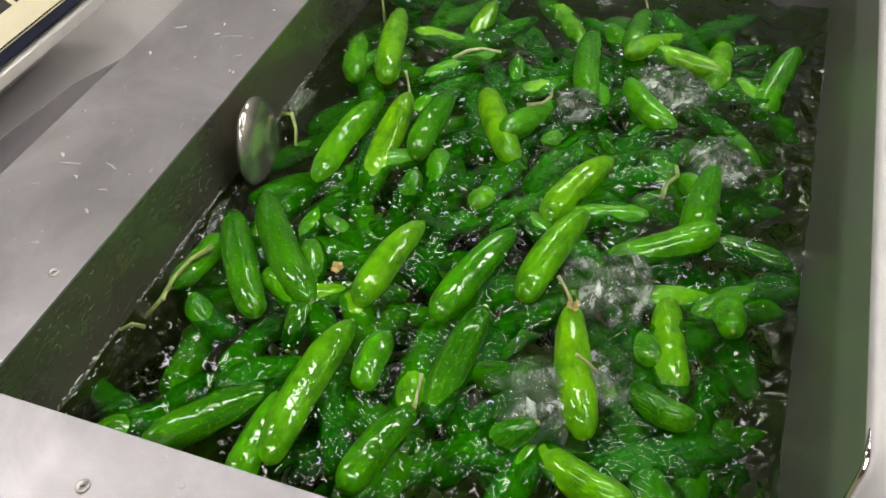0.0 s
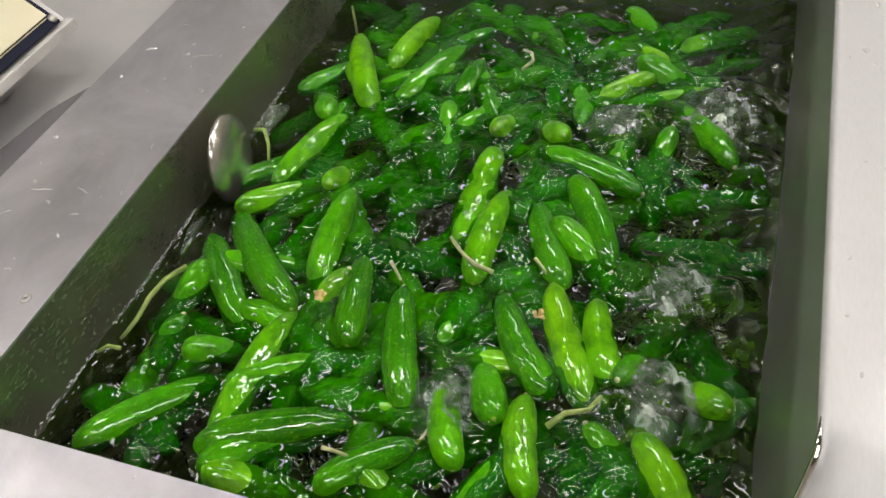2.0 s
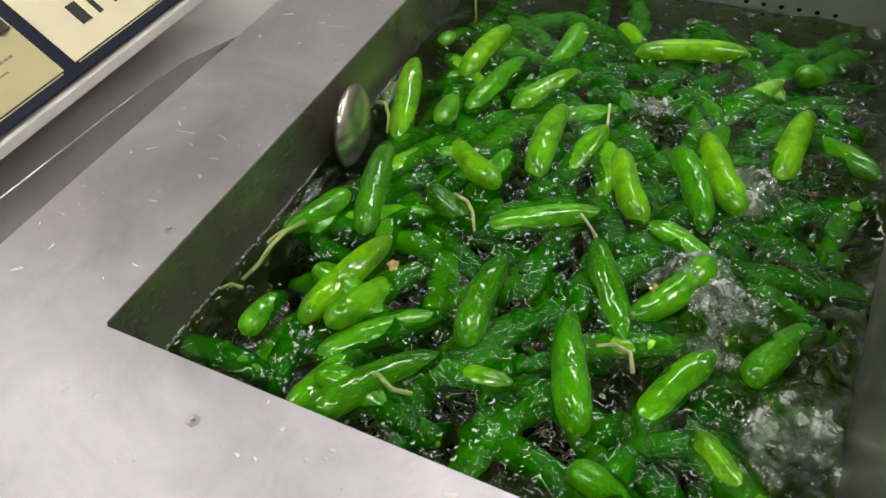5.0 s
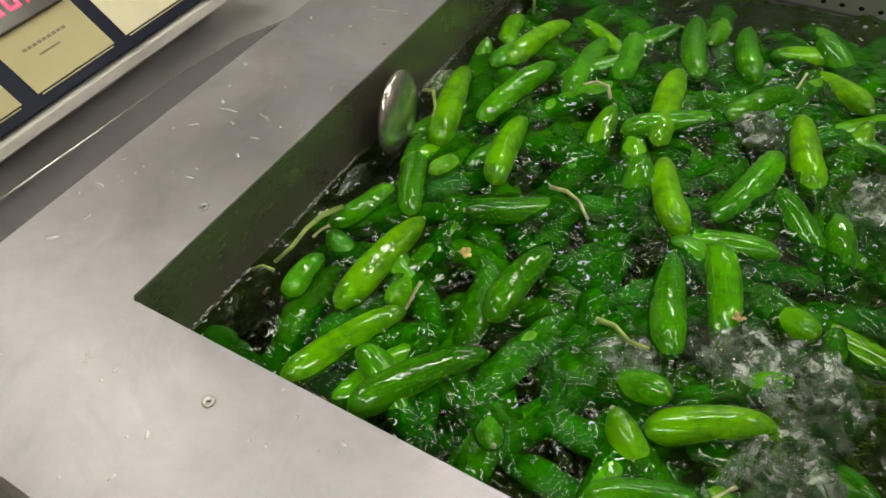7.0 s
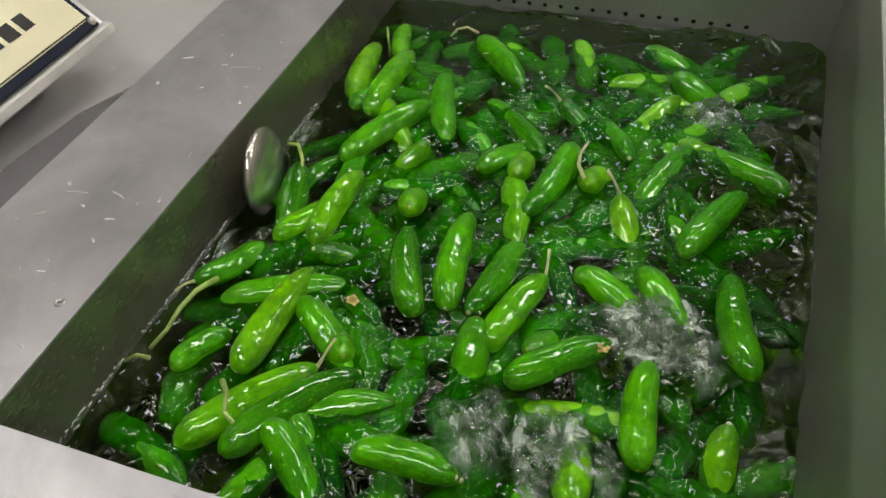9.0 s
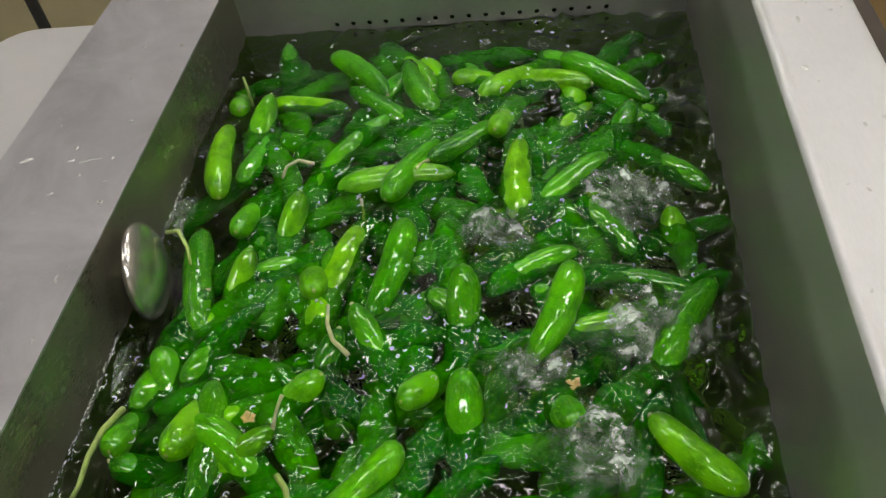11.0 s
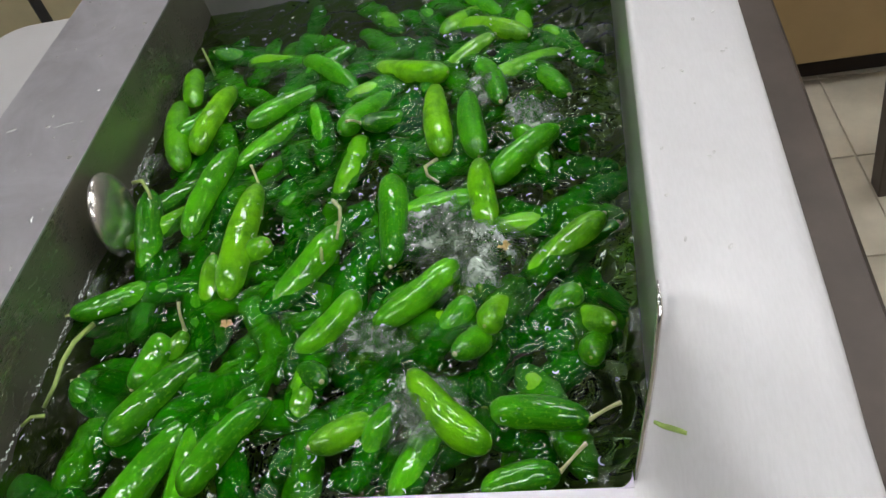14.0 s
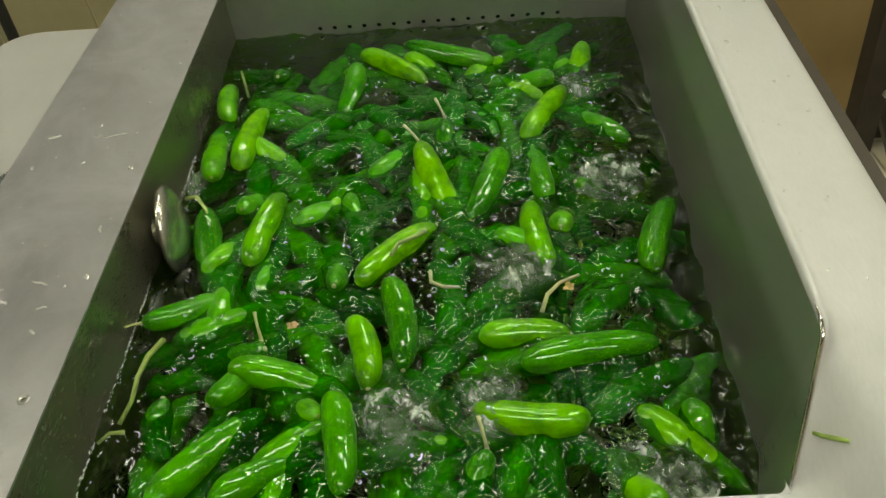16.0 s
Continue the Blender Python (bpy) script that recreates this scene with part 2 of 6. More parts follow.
# ---------------------------------------------------------------- building helpers
def part(name, bm, material, parent=None, label="", smooth=False):
    me = bpy.data.meshes.new(name)
    bmesh.ops.recalc_face_normals(bm, faces=bm.faces)
    bm.to_mesh(me)
    bm.free()
    for mt in (material if isinstance(material, (list, tuple)) else (material,)):
        me.materials.append(mt)
    if smooth:
        me.polygons.foreach_set("use_smooth", [True] * len(me.polygons))
    ob = new(name, me)
    if parent is not None:
        ob.parent = parent
    if label:
        ob["label"] = label
    return ob


def thing(name, label, category, group="", kind="", at=(0, 0, 0)):
    ob = new(name)
    ob.location = at
    return tagged(ob, label, category, group, kind)


def box_bm(x0, y0, z0, x1, y1, z1, bev=0.0, seg=2):
    bm = bmesh.new()
    bmesh.ops.create_cube(bm, size=1.0)
    bmesh.ops.scale(bm, vec=(x1 - x0, y1 - y0, z1 - z0), verts=bm.verts)
    bmesh.ops.translate(bm, vec=((x0 + x1) / 2, (y0 + y1) / 2, (z0 + z1) / 2), verts=bm.verts)
    if bev:
        bmesh.ops.bevel(bm, geom=list(bm.edges), offset=bev, segments=seg, affect="EDGES", profile=0.5)
    return bm


def prism_bm(outline, z0, z1, bev=0.0):
    bm = bmesh.new()
    face = bm.faces.new([bm.verts.new((x, y, z0)) for x, y in outline])
    res = bmesh.ops.extrude_face_region(bm, geom=[face])
    bmesh.ops.translate(bm, vec=(0, 0, z1 - z0), verts=[v for v in res["geom"] if isinstance(v, bmesh.types.BMVert)])
    if bev:
        top = [e for e in bm.edges if all(abs(v.co.z - z1) < 1e-6 for v in e.verts)]
        bmesh.ops.bevel(bm, geom=top, offset=bev, segments=3, affect="EDGES", profile=0.5)
    return bm


def tube_bm(points, radius, sides=8, taper=None):
    """A round bar along a line of points."""
    bm = bmesh.new()
    pts = [Vector(p) for p in points]
    rings = []
    for i, p in enumerate(pts):
        d = (pts[min(i + 1, len(pts) - 1)] - pts[max(i - 1, 0)]).normalized()
        side = d.cross(Vector((0.13, 0.31, 0.94))).normalized()
        up = side.cross(d)
        r = radius * (taper[i] if taper else 1)
        rings.append([bm.verts.new(p + r * (math.cos(a) * side + math.sin(a) * up)) for a in (2 * math.pi * k / sides for k in range(sides))])
    for a, b in zip(rings, rings[1:]):
        for k in range(sides):
            bm.faces.new((a[k], a[(k + 1) % sides], b[(k + 1) % sides], b[k]))
    bm.faces.new(rings[0])
    bm.faces.new(rings[-1])
    return bm


def lathe_bm(profile, sides=32, axis="z"):
    """A turned shape from (radius, height) pairs, closed at both ends."""
    bm = bmesh.new()
    rings = [[bm.verts.new((r * math.cos(2 * math.pi * k / sides), r * math.sin(2 * math.pi * k / sides), h)) for k in range(sides)] for r, h in profile]
    for a, b in zip(rings, rings[1:]):
        for k in range(sides):
            bm.faces.new((a[k], a[(k + 1) % sides], b[(k + 1) % sides], b[k]))
    bm.faces.new(rings[0])
    bm.faces.new(rings[-1])
    if axis == "x":
        bmesh.ops.rotate(bm, matrix=Matrix.Rotation(radians(90), 3, "Y"), verts=bm.verts)
    return bm


# ---------------------------------------------------------------- the room
def room():
    x0, x1, y0, y1 = -2.6, 3.0, -2.4, 3.2
    floor = tagged(part("floor", box_bm(x0, y0, -0.12, x1, y1, -0.006), GROUT), "beige tiled kitchen floor with pale joints", "floor", kind="structure")
    tagged(part("wall_north", box_bm(x0 - 0.1, y1, -0.12, x1 + 0.1, y1 + 0.1, ROOM_TOP), WALL_PAINT), "plain beige room wall, assumed out of view", "wall", kind="structure")
    tagged(part("wall_south", box_bm(x0 - 0.1, y0 - 0.1, -0.12, x1 + 0.1, y0, ROOM_TOP), WALL_PAINT), "plain beige room wall, assumed out of view", "wall", kind="structure")
    tagged(part("wall_west", box_bm(x0 - 0.1, y0, -0.12, x0, y1, ROOM_TOP), WALL_PAINT), "plain beige room wall, assumed out of view", "wall", kind="structure")
    tagged(part("wall_east", box_bm(x1, y0, -0.12, x1 + 0.1, y1, ROOM_TOP), WALL_PAINT), "plain beige room wall, assumed out of view", "wall", kind="structure")
    tagged(part("ceiling", box_bm(x0 - 0.1, y0 - 0.1, ROOM_TOP, x1 + 0.1, y1 + 0.1, ROOM_TOP + 0.1), CEILING_DARK), "near-black ceiling out of view over the washing area", "ceiling", kind="structure")
    return floor


def ceiling_light():
    th = thing("ceiling_light", "assumed ceiling batten out of view, with a glowing diffuser", "lamp", "ceiling battens")
    part("housing", box_bm(-0.62, -0.17, -0.035, 0.62, 0.17, 0.0, 0.006), PANEL_WHITE, th)
    part("diffuser", box_bm(-0.60, -0.055, -0.070, 0.60, 0.055, -0.0352, 0.012), LAMP_GLOW, th, "glowing prismatic diffuser")
    return th


FLOOR = room()
LIGHT = ceiling_light()
LIGHT.matrix_basis = pose(0.30, 0.80, ROOM_TOP)
# Unseen extra battens, placed to brighten deck and rim and add water glints
for lx, ly in ((1.90, 0.80), (-1.36, 0.22), (0.30, 2.25), (2.1, 1.55), (0.05, -0.78), (0.95, -0.80)):
    copy_thing(LIGHT, pose(lx, ly, ROOM_TOP))


# ---------------------------------------------------------------- the washing tank
def lerp_table(table, v):
    for (a, x), (b, y) in zip(table, table[1:]):
        if v <= b:
            return x + (y - x) * (v - a) / (b - a)
    return table[-1][1]


INNER_X = [(-0.3, 0.650), (0.0, 0.650), (0.055, 0.670), (0.085, 0.679), (0.60, 0.709), (1.3, 0.743)]
OUTER_X = [(-0.3, 0.787), (0.0, 0.791), (0.43, 0.814), (1.3, 0.857)]
TOP_Z = [(-0.3, 0.90), (0.0, 0.90), (0.006, 0.907), (0.056, 0.963), (0.064, 0.972), (0.072, 0.985), (0.080, 0.996), (0.092, 1.003), (0.105, 1.005), (1.3, 1.005)]
FALL = 0.02       # outward drop of the raised rim, fitted to its outer edge in the camera's view
FAR_Y = 0.978
END_Y = 1.22


def perforated_plate_bm(x0, x1, y, z0, z1):
    """A sheet with rows of round drain holes, built cell by cell."""
    bm = bmesh.new()
    pitch, r, thick = 0.0275, 0.0044, 0.003
    first, count = 0.160, 17
    rows = [0.812, 0.787]
    cols = [first + pitch * i for i in range(count)]

    def quad(ax, az, bx, bz):
        if bx - ax > 1e-5 and bz - az > 1e-5:
            bm.faces.new([bm.verts.new(p) for p in ((ax, y, az), (bx, y, az), (bx, y, bz), (ax, y, bz))])

    h = pitch / 2
    left, right = cols[0] - h, cols[-1] + h
    low, high = rows[1] - h, rows[0] + h
    quad(x0, z0, left, z1)
    quad(right, z0, x1, z1)
    quad(left, z0, right, low)
    quad(left, high, right, z1)
    for cz in rows:
        for cx in cols:
            ring = [bm.verts.new((cx + r * math.cos(a), y, cz + r * math.sin(a))) for a in (2 * math.pi * (k + 0.5) / 12 for k in range(12))]
            back = [bm.verts.new((v.co.x, y + thick, v.co.z)) for v in ring]
            edge = []
            for k in range(12):
                a = 2 * math.pi * (k + 0.5) / 12
                c, s = math.cos(a), math.sin(a)
                f = h / max(abs(c), abs(s))
                edge.append(bm.verts.new((cx + f * c, y, cz + f * s)))
            for k in range(12):
                n = (k + 1) % 12
                bm.faces.new((ring[k], ring[n], edge[n], edge[k]))
                bm.faces.new((ring[k], back[k], back[n], ring[n]))
            for k in (1, 4, 7, 10):
                n = (k + 1) % 12
                if abs(abs(edge[k].co.x - edge[n].co.x) - 0) > 1e-6 and abs(abs(edge[k].co.z - edge[n].co.z)) > 1e-6:
                    sx = h if edge[k].co.x + edge[n].co.x > 2 * cx else -h
                    sz = h if edge[k].co.z + edge[n].co.z > 2 * cz else -h
                    bm.faces.new((edge[k], edge[n], bm.verts.new((cx + sx, y, cz + sz))))
    bmesh.ops.remove_doubles(bm, verts=bm.verts, dist=1e-5)
    return bm


def wash_tank():
    th = thing("wash_tank", "stainless steel vegetable washing tank filled with churning water", "wash tank")
    # flat deck along two sides of the basin, one folded sheet
    outline = [(-0.186, -0.182), (0.650, -0.182), (0.650, 0.0), (0.004, 0.0), (0.0, 0.004), (0.0, END_Y), (-0.186, END_Y)]
    part("deck", prism_bm(outline, DECK - 0.0025, DECK), STEEL_DECK, th, "flat wet steel deck with water drops")
    # raised rim along the other side, dropping to the deck with a rounded shoulder
    bm = bmesh.new()
    ys = [-0.182, -0.15, -0.12, -0.09, -0.06, -0.03, 0.0] + [0.004 * i for i in range(1, 28)] + [0.13 + 0.08 * i for i in range(14)]
    rows = []
    for y in ys:
        xi, xo, z = lerp_table(INNER_X, y), lerp_table(OUTER_X, y), lerp_table(TOP_Z, y)
        run = lambda f: 0.60 * f ** 1.5
        rise = lambda f: 0.90 + (0.105 - FALL * f) * (lambda q: q * q * (3 - 2 * q))(min(1.0, max(0.0, (y + run(f)) / (0.105 + run(f)))))
        slope = [(xi, z - 0.006), (xi + 0.0015, z - 0.002), (xi + 0.005, z)]
        slope = [(xi, z), (xi + 0.003, z + 0.0)] if y <= 0 else slope
        slope = slope if len(slope) == 3 else [slope[0], (xi + 0.0015, z), slope[1]]
        zo = rise(1.0)
        line = slope + [(xi + (xo - xi) * f, max(rise(f), z - (0.001 + FALL * f) * (y > 0.05))) for f in (0.06, 0.12, 0.18, 0.25, 0.32, 0.4, 0.48, 0.56, 0.64, 0.75, 0.88)] + [(xo - 0.004, zo), (xo - 0.001, zo - 0.002), (xo, zo - 0.006), (xo, DECK - 0.10)]
        rows.append([bm.verts.new((x, y, zz)) for x, zz in line])
    for a, b in zip(rows, rows[1:]):
        for k in range(len(a) - 1):
            bm.faces.new((a[k], a[k + 1], b[k + 1], b[k]))
    part("raised_rim", bm, STEEL_RIGHT, th, "raised bright steel rim with a rounded shoulder", smooth=True)
    # inner wall under the raised rim
    bm = bmesh.new()
    rows = []
    for y in ys:
        if y < 0:
            continue
        xi, z = lerp_table(INNER_X, y), lerp_table(TOP_Z, y)
        z = z - (0.006 if y > 0 else 0.0)
        rows.append([bm.verts.new((xi - 0.003 * min(1.0, d / 0.07) ** 1.6, y, z - d)) for d in (0.0, 0.012, 0.024, 0.036, 0.048, 0.06, 0.075, 0.11)] + [bm.verts.new((xi - 0.003, y, 0.45))])
    for a, b in zip(rows, rows[1:]):
        for k in range(len(a) - 1):
            bm.faces.new((a[k], a[k + 1], b[k + 1], b[k]))
    part("side_wall", bm, STEEL_SIDE_DIM, th, "tall steel inner wall", smooth=True)
    # polished bead added along the shoulder only, as the bright highlight on its lip
    part("lip_bead", tube_bm([(lerp_table(INNER_X, y) + 0.001, y, lerp_table(TOP_Z, y) - 0.002) for y in [0.004 * i for i in range(1, 28)]], 0.0022, 8, [0.3, 0.6] + [1.0] * 21 + [0.8, 0.6, 0.4, 0.2]), CHROME, th, "polished bead added for the highlight on the shoulder", smooth=True)
    arc = [(0.638 + 0.013 * math.sin(radians(a)), 0.012 - 0.013 * math.cos(radians(a))) for a in range(0, 91, 15)]
    part("corner_fillet", prism_bm(arc + [(0.6515, -0.0005)], DECK - 0.003, DECK + 0.0006), STEEL_DECK, th, "rounded corner of the basin opening")
    part("side_wall", box_bm(-0.003, 0.0, 0.45, 0.0, END_Y, DECK - 0.0028), STEEL_WALL_DIM, th)
    part("end_wall", box_bm(0.0, -0.003, 0.45, 0.650, 0.0, DECK - 0.0028), STEEL_WALL_DIM, th)
    part("perforated_plate", perforated_plate_bm(0.0, 0.726, FAR_Y, 0.45, 1.02), STEEL_PLATE, th, "grey steel plate with a row of drain holes")
    # near-black sheet put behind the holes for the shade inside them
    part("hole_backing", box_bm(0.0, FAR_Y + 0.03, 0.45, 0.735, FAR_Y + 0.034, 1.0), KICK_DARK, th, "near-black sheet that darkens the drain holes")
    part("basin_floor", box_bm(-0.003, -0.003, 0.44, 0.76, END_Y, 0.45), STEEL_WALL_DIM, th)
    # outer skin and legs
    part("outer_panel", box_bm(-0.186, -0.182, 0.35, 0.775, -0.180, DECK - 0.003), STEEL_DECK, th)
    part("outer_panel", box_bm(-0.186, -0.180, 0.35, -0.184, END_Y, DECK - 0.003), STEEL_DECK, th)
    part("outer_panel", box_bm(-0.186, END_Y, 0.35, 0.84, END_Y + 0.002, 1.0), STEEL_DECK, th)
    bm = bmesh.new()
    q = [(lerp_table(OUTER_X, y), y) for y in (-0.180, 0.0, 0.43, END_Y)]
    for (xa, ya), (xb, yb) in zip(q, q[1:]):
        bm.faces.new([bm.verts.new(p) for p in ((xa, ya, 0.35), (xb, yb, 0.35), (xb, yb, DECK - 0.10), (xa, ya, DECK - 0.10))])
    part("outer_panel", bm, STEEL_RIGHT, th)
    for lx, ly in ((-0.14, -0.13), (0.72, -0.13), (-0.14, 1.15), (0.78, 1.15)):
        part("leg", tube_bm([(lx, ly, 0.0), (lx, ly, 0.36)], 0.022, 16), STEEL_DECK, th)
    # dark strip of unknown make, offset fitted to the band in the camera's view
    bm = bmesh.new()
    ends = [(lerp_table(OUTER_X, y), y) for y in (-0.180, 0.0, 0.43, END_Y)]
    loops = [[bm.verts.new((x + dx, y, z)) for dx, z in ((0.001, 0.945), (0.046, 0.942), (0.051, 0.936), (0.051, 0.880), (0.001, 0.875))] for x, y in ends]
    for a, b in zip(loops, loops[1:]):
        for k in range(5):
            bm.faces.new((a[k], a[(k + 1) % 5], b[(k + 1) % 5], b[k]))
    bm.faces.new(loops[0])
    bm.faces.new(loops[-1])
    part("side_strip", bm, BROWN_STEEL, th, "dark strip along the outer side")
    # screws in the deck
    for sx, sy in ((-0.024, 0.129), (0.148, -0.049), (-0.021, 0.478), (-0.022, 0.80)):
        sc = part("screw", lathe_bm([(0.0062, 0.0), (0.0060, 0.0012), (0.0040, 0.0022), (0.0034, 0.0012), (0.0012, 0.0010)], 20), SCREW_STEEL, th, smooth=True)
        sc.location = (sx, sy, DECK)
        if sy > 0.3:
            sc.scale = (0.55, 0.55, 0.8)
        # near-black bar on the head, painting the shade of the slot
        slot = part("slot", box_bm(-0.0020, -0.0006, 0.0008, 0.0020, 0.0006, 0.0013), SLOT_SHADE, sc)
        slot.rotation_euler[2] = 0.6
    # domed cap on the side wall
    cap = part("jet_cap", lathe_bm([(0.0560, 0.000), (0.0585, 0.003), (0.0590, 0.007), (0.0565, 0.010), (0.050, 0.015), (0.036, 0.020), (0.018, 0.0235), (0.002, 0.0245)], 48, "x"), CAP_STEEL, th, "polished domed steel jet cap", smooth=True)
    cap.location = (0.016, 0.432, 0.830)
    cap.rotation_euler[2] = radians(11)
    part("spindle", lathe_bm([(0.017, -0.016), (0.017, 0.001)], 24, "x"), STEEL_WALL_DIM, cap)
    return th


TANK = wash_tank()


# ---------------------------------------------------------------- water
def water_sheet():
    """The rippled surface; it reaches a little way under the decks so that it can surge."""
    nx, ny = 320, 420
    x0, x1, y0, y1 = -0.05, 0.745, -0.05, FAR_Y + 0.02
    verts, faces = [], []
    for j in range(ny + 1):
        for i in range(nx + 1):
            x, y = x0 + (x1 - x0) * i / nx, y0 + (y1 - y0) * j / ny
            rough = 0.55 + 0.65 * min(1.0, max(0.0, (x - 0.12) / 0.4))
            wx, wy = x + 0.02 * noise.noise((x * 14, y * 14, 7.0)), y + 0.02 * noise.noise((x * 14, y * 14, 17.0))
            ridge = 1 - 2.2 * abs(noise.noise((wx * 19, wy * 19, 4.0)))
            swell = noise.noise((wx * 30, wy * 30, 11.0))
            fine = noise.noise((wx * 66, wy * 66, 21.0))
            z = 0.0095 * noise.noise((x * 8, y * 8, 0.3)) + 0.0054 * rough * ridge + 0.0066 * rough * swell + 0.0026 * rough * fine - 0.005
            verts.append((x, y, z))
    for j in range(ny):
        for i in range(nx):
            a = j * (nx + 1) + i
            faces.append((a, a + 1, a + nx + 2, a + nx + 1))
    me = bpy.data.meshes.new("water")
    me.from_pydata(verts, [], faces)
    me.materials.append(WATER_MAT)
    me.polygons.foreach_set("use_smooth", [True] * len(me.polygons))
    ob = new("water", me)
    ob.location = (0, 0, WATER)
    ob.visible_shadow = False      # casts no shadow, so the lamps light what lies below directly
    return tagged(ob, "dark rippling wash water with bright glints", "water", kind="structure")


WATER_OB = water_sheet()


# ---------------------------------------------------------------- cucumbers
def cucumber_bm(length, radius, bend, seed):
    rnd = random.Random(seed)
    bm = bmesh.new()
    n, sides = 34, 20
    rings = []
    neck, belly = rnd.uniform(0.10, 0.24), rnd.uniform(-0.04, 0.06)
    for i in range(n + 1):
        u = 0.5 - 0.5 * math.cos(math.pi * (0.5 * i / n + 0.5 * (0.5 - 0.5 * math.cos(math.pi * i / n))))
        s = 2 * u - 1
        end = max(0.0, 1 - abs(s) ** (4.2 if s < 0 else 6.0)) ** 0.5
        r = radius * end * (1.0 - neck * max(0.0, -s) ** 2.2 - 0.10 * max(0.0, s) ** 2 + belly * math.sin(3 * s))
        y = length * (u - 0.5)
        off = bend * (1 - s * s)
        ring = []
        for k in range(sides):
            a = 2 * math.pi * k / sides
            w = 1 + 0.05 * noise.noise((math.cos(a) * 2.2 + seed, y * 42, math.sin(a) * 2.2)) + 0.022 * noise.noise((math.cos(a) * 5 + seed, y * 120, math.sin(a) * 5)) + 0.012 * math.cos(5 * a)
            ring.append(bm.verts.new((off + max(r, 0.0008) * w * math.cos(a), y, max(r, 0.0008) * w * math.sin(a))))
        rings.append(ring)
    for a, b in zip(rings, rings[1:]):
        for k in range(sides):
            bm.faces.new((a[k], a[(k + 1) % sides], b[(k + 1) % sides], b[k]))
    bm.faces.new(rings[0])
    bm.faces.new(rings[-1])
    return bm


LENGTHS = (0.075, 0.105, 0.125, 0.142, 0.158, 0.176, 0.200)
PROTOS = []


def cucumber(length, bend, seed):
    radius = 0.0135 + 0.038 * length
    th = thing("cucumber", "whole glossy green cucumber floating in the wash water", "cucumber", "cucumbers in the tank")
    part("body", cucumber_bm(length, radius, bend, seed), SKIN, th, smooth=True)
    part("blossom_tip", lathe_bm([(0.0034, -0.0010), (0.0028, 0.0008), (0.0010, 0.0014)], 10), TIP, th, "pale blossom end").matrix_basis = pose(0, length / 2 - 0.0012, 0, -90, 0, 0)
    part("stem_scar", lathe_bm([(0.0032, -0.0010), (0.0026, 0.0018), (0.0010, 0.0030)], 10), STEM_PALE, th, "short pale stem end").matrix_basis = pose(0, -length / 2 + 0.0012, 0, 90, 0, 0)
    return th


CUCUMBERS = []
PROTOS = [cucumber(n, 0.004 + 0.003 * k, 3 + 5 * i + k) for i, n in enumerate(LENGTHS) for k in (0, 1)]


def curved_stem(parent, length):
    """A dry curved fruit stalk left on one end."""
    pts = [(0.004 * math.sin(2.2 * u) + 0.010 * u * u, -length / 2 - 0.030 * u, 0.010 * math.sin(1.6 * u)) for u in (0, 0.2, 0.4, 0.6, 0.8, 1.0)]
    part("stalk", tube_bm(pts, 0.0023, 6, [1.0, 0.8, 0.7, 0.7, 0.8, 1.0]), STEM_PALE, parent, "pale curved stalk", smooth=True)


def add_cucumber(size):
    n = len(CUCUMBERS)
    c = copy_thing(PROTOS[2 * size + n % 2], pose(0.3, 0.5, WATER))
    if n % 6 == 2:
        curved_stem(c, LENGTHS[size])
    CUCUMBERS.append(c)


for size in "561503456365444324452554314444222334134044211141335225220022":
    add_cucumber(int(size))


# fruits deeper down, hardly moving
DEEP = []
rnd = random.Random(21)
for i in range(140):
    size = rnd.choice((2, 3, 3, 4, 4, 5))
    x, y = 0.06 + 0.58 * ((i * 0.618) % 1.0), 0.06 + 0.85 * (i + 0.5) / 140
    DEEP.append((copy_thing(PROTOS[2 * size + i % 2], pose(x, y, WATER - 0.06)), x, y, rnd.uniform(0.016, 0.058), rnd.uniform(0, 180), rnd.uniform(-14, 14), rnd.uniform(0, 6.28)))
for p in PROTOS:
    p.matrix_basis = pose(rnd.uniform(0.15, 0.5), rnd.uniform(0.15, 0.8), WATER - 0.13, 0, 0, rnd.uniform(0, 360))


# ---------------------------------------------------------------- stalks, petals and splashes
def stalk(label, pts, r, m, mat=None):
    n = len(pts)
    ob = part("plant_stalk", tube_bm(pts, r, 7, [1.15 - 0.5 * i / n for i in range(n)]), mat or STEM_GREEN, smooth=True)
    ob.matrix_basis = m
    return tagged(ob, label, "plant stalk", "loose stalks")


stalk("long pale green cucumber stalk floating by the tank wall", [(0.047, 0.263, 0.000), (0.039, 0.234, 0.008), (0.035, 0.206, 0.008), (0.035, 0.178, 0.004), (0.024, 0.156, -0.006)], 0.0030, pose(0, 0, WATER + 0.012))
stalk("short side shoot of a pale stalk by the wall", [(0.036, 0.142, 0.0), (0.022, 0.140, 0.003), (0.010, 0.132, -0.002)], 0.0022, pose(0, 0, WATER + 0.012))
stalk("curved pale stalk drifting next to the jet cap", [(0.022, 0.500, 0.014), (0.040, 0.496, 0.020), (0.056, 0.474, 0.014), (0.060, 0.458, 0.000)], 0.0026, pose(0, 0, WATER + 0.010))
stalk("thin upright stalk end rising from the water", [(0.052, 0.795, -0.01), (0.052, 0.797, 0.014), (0.051, 0.800, 0.040)], 0.0022, pose(0, 0, WATER))
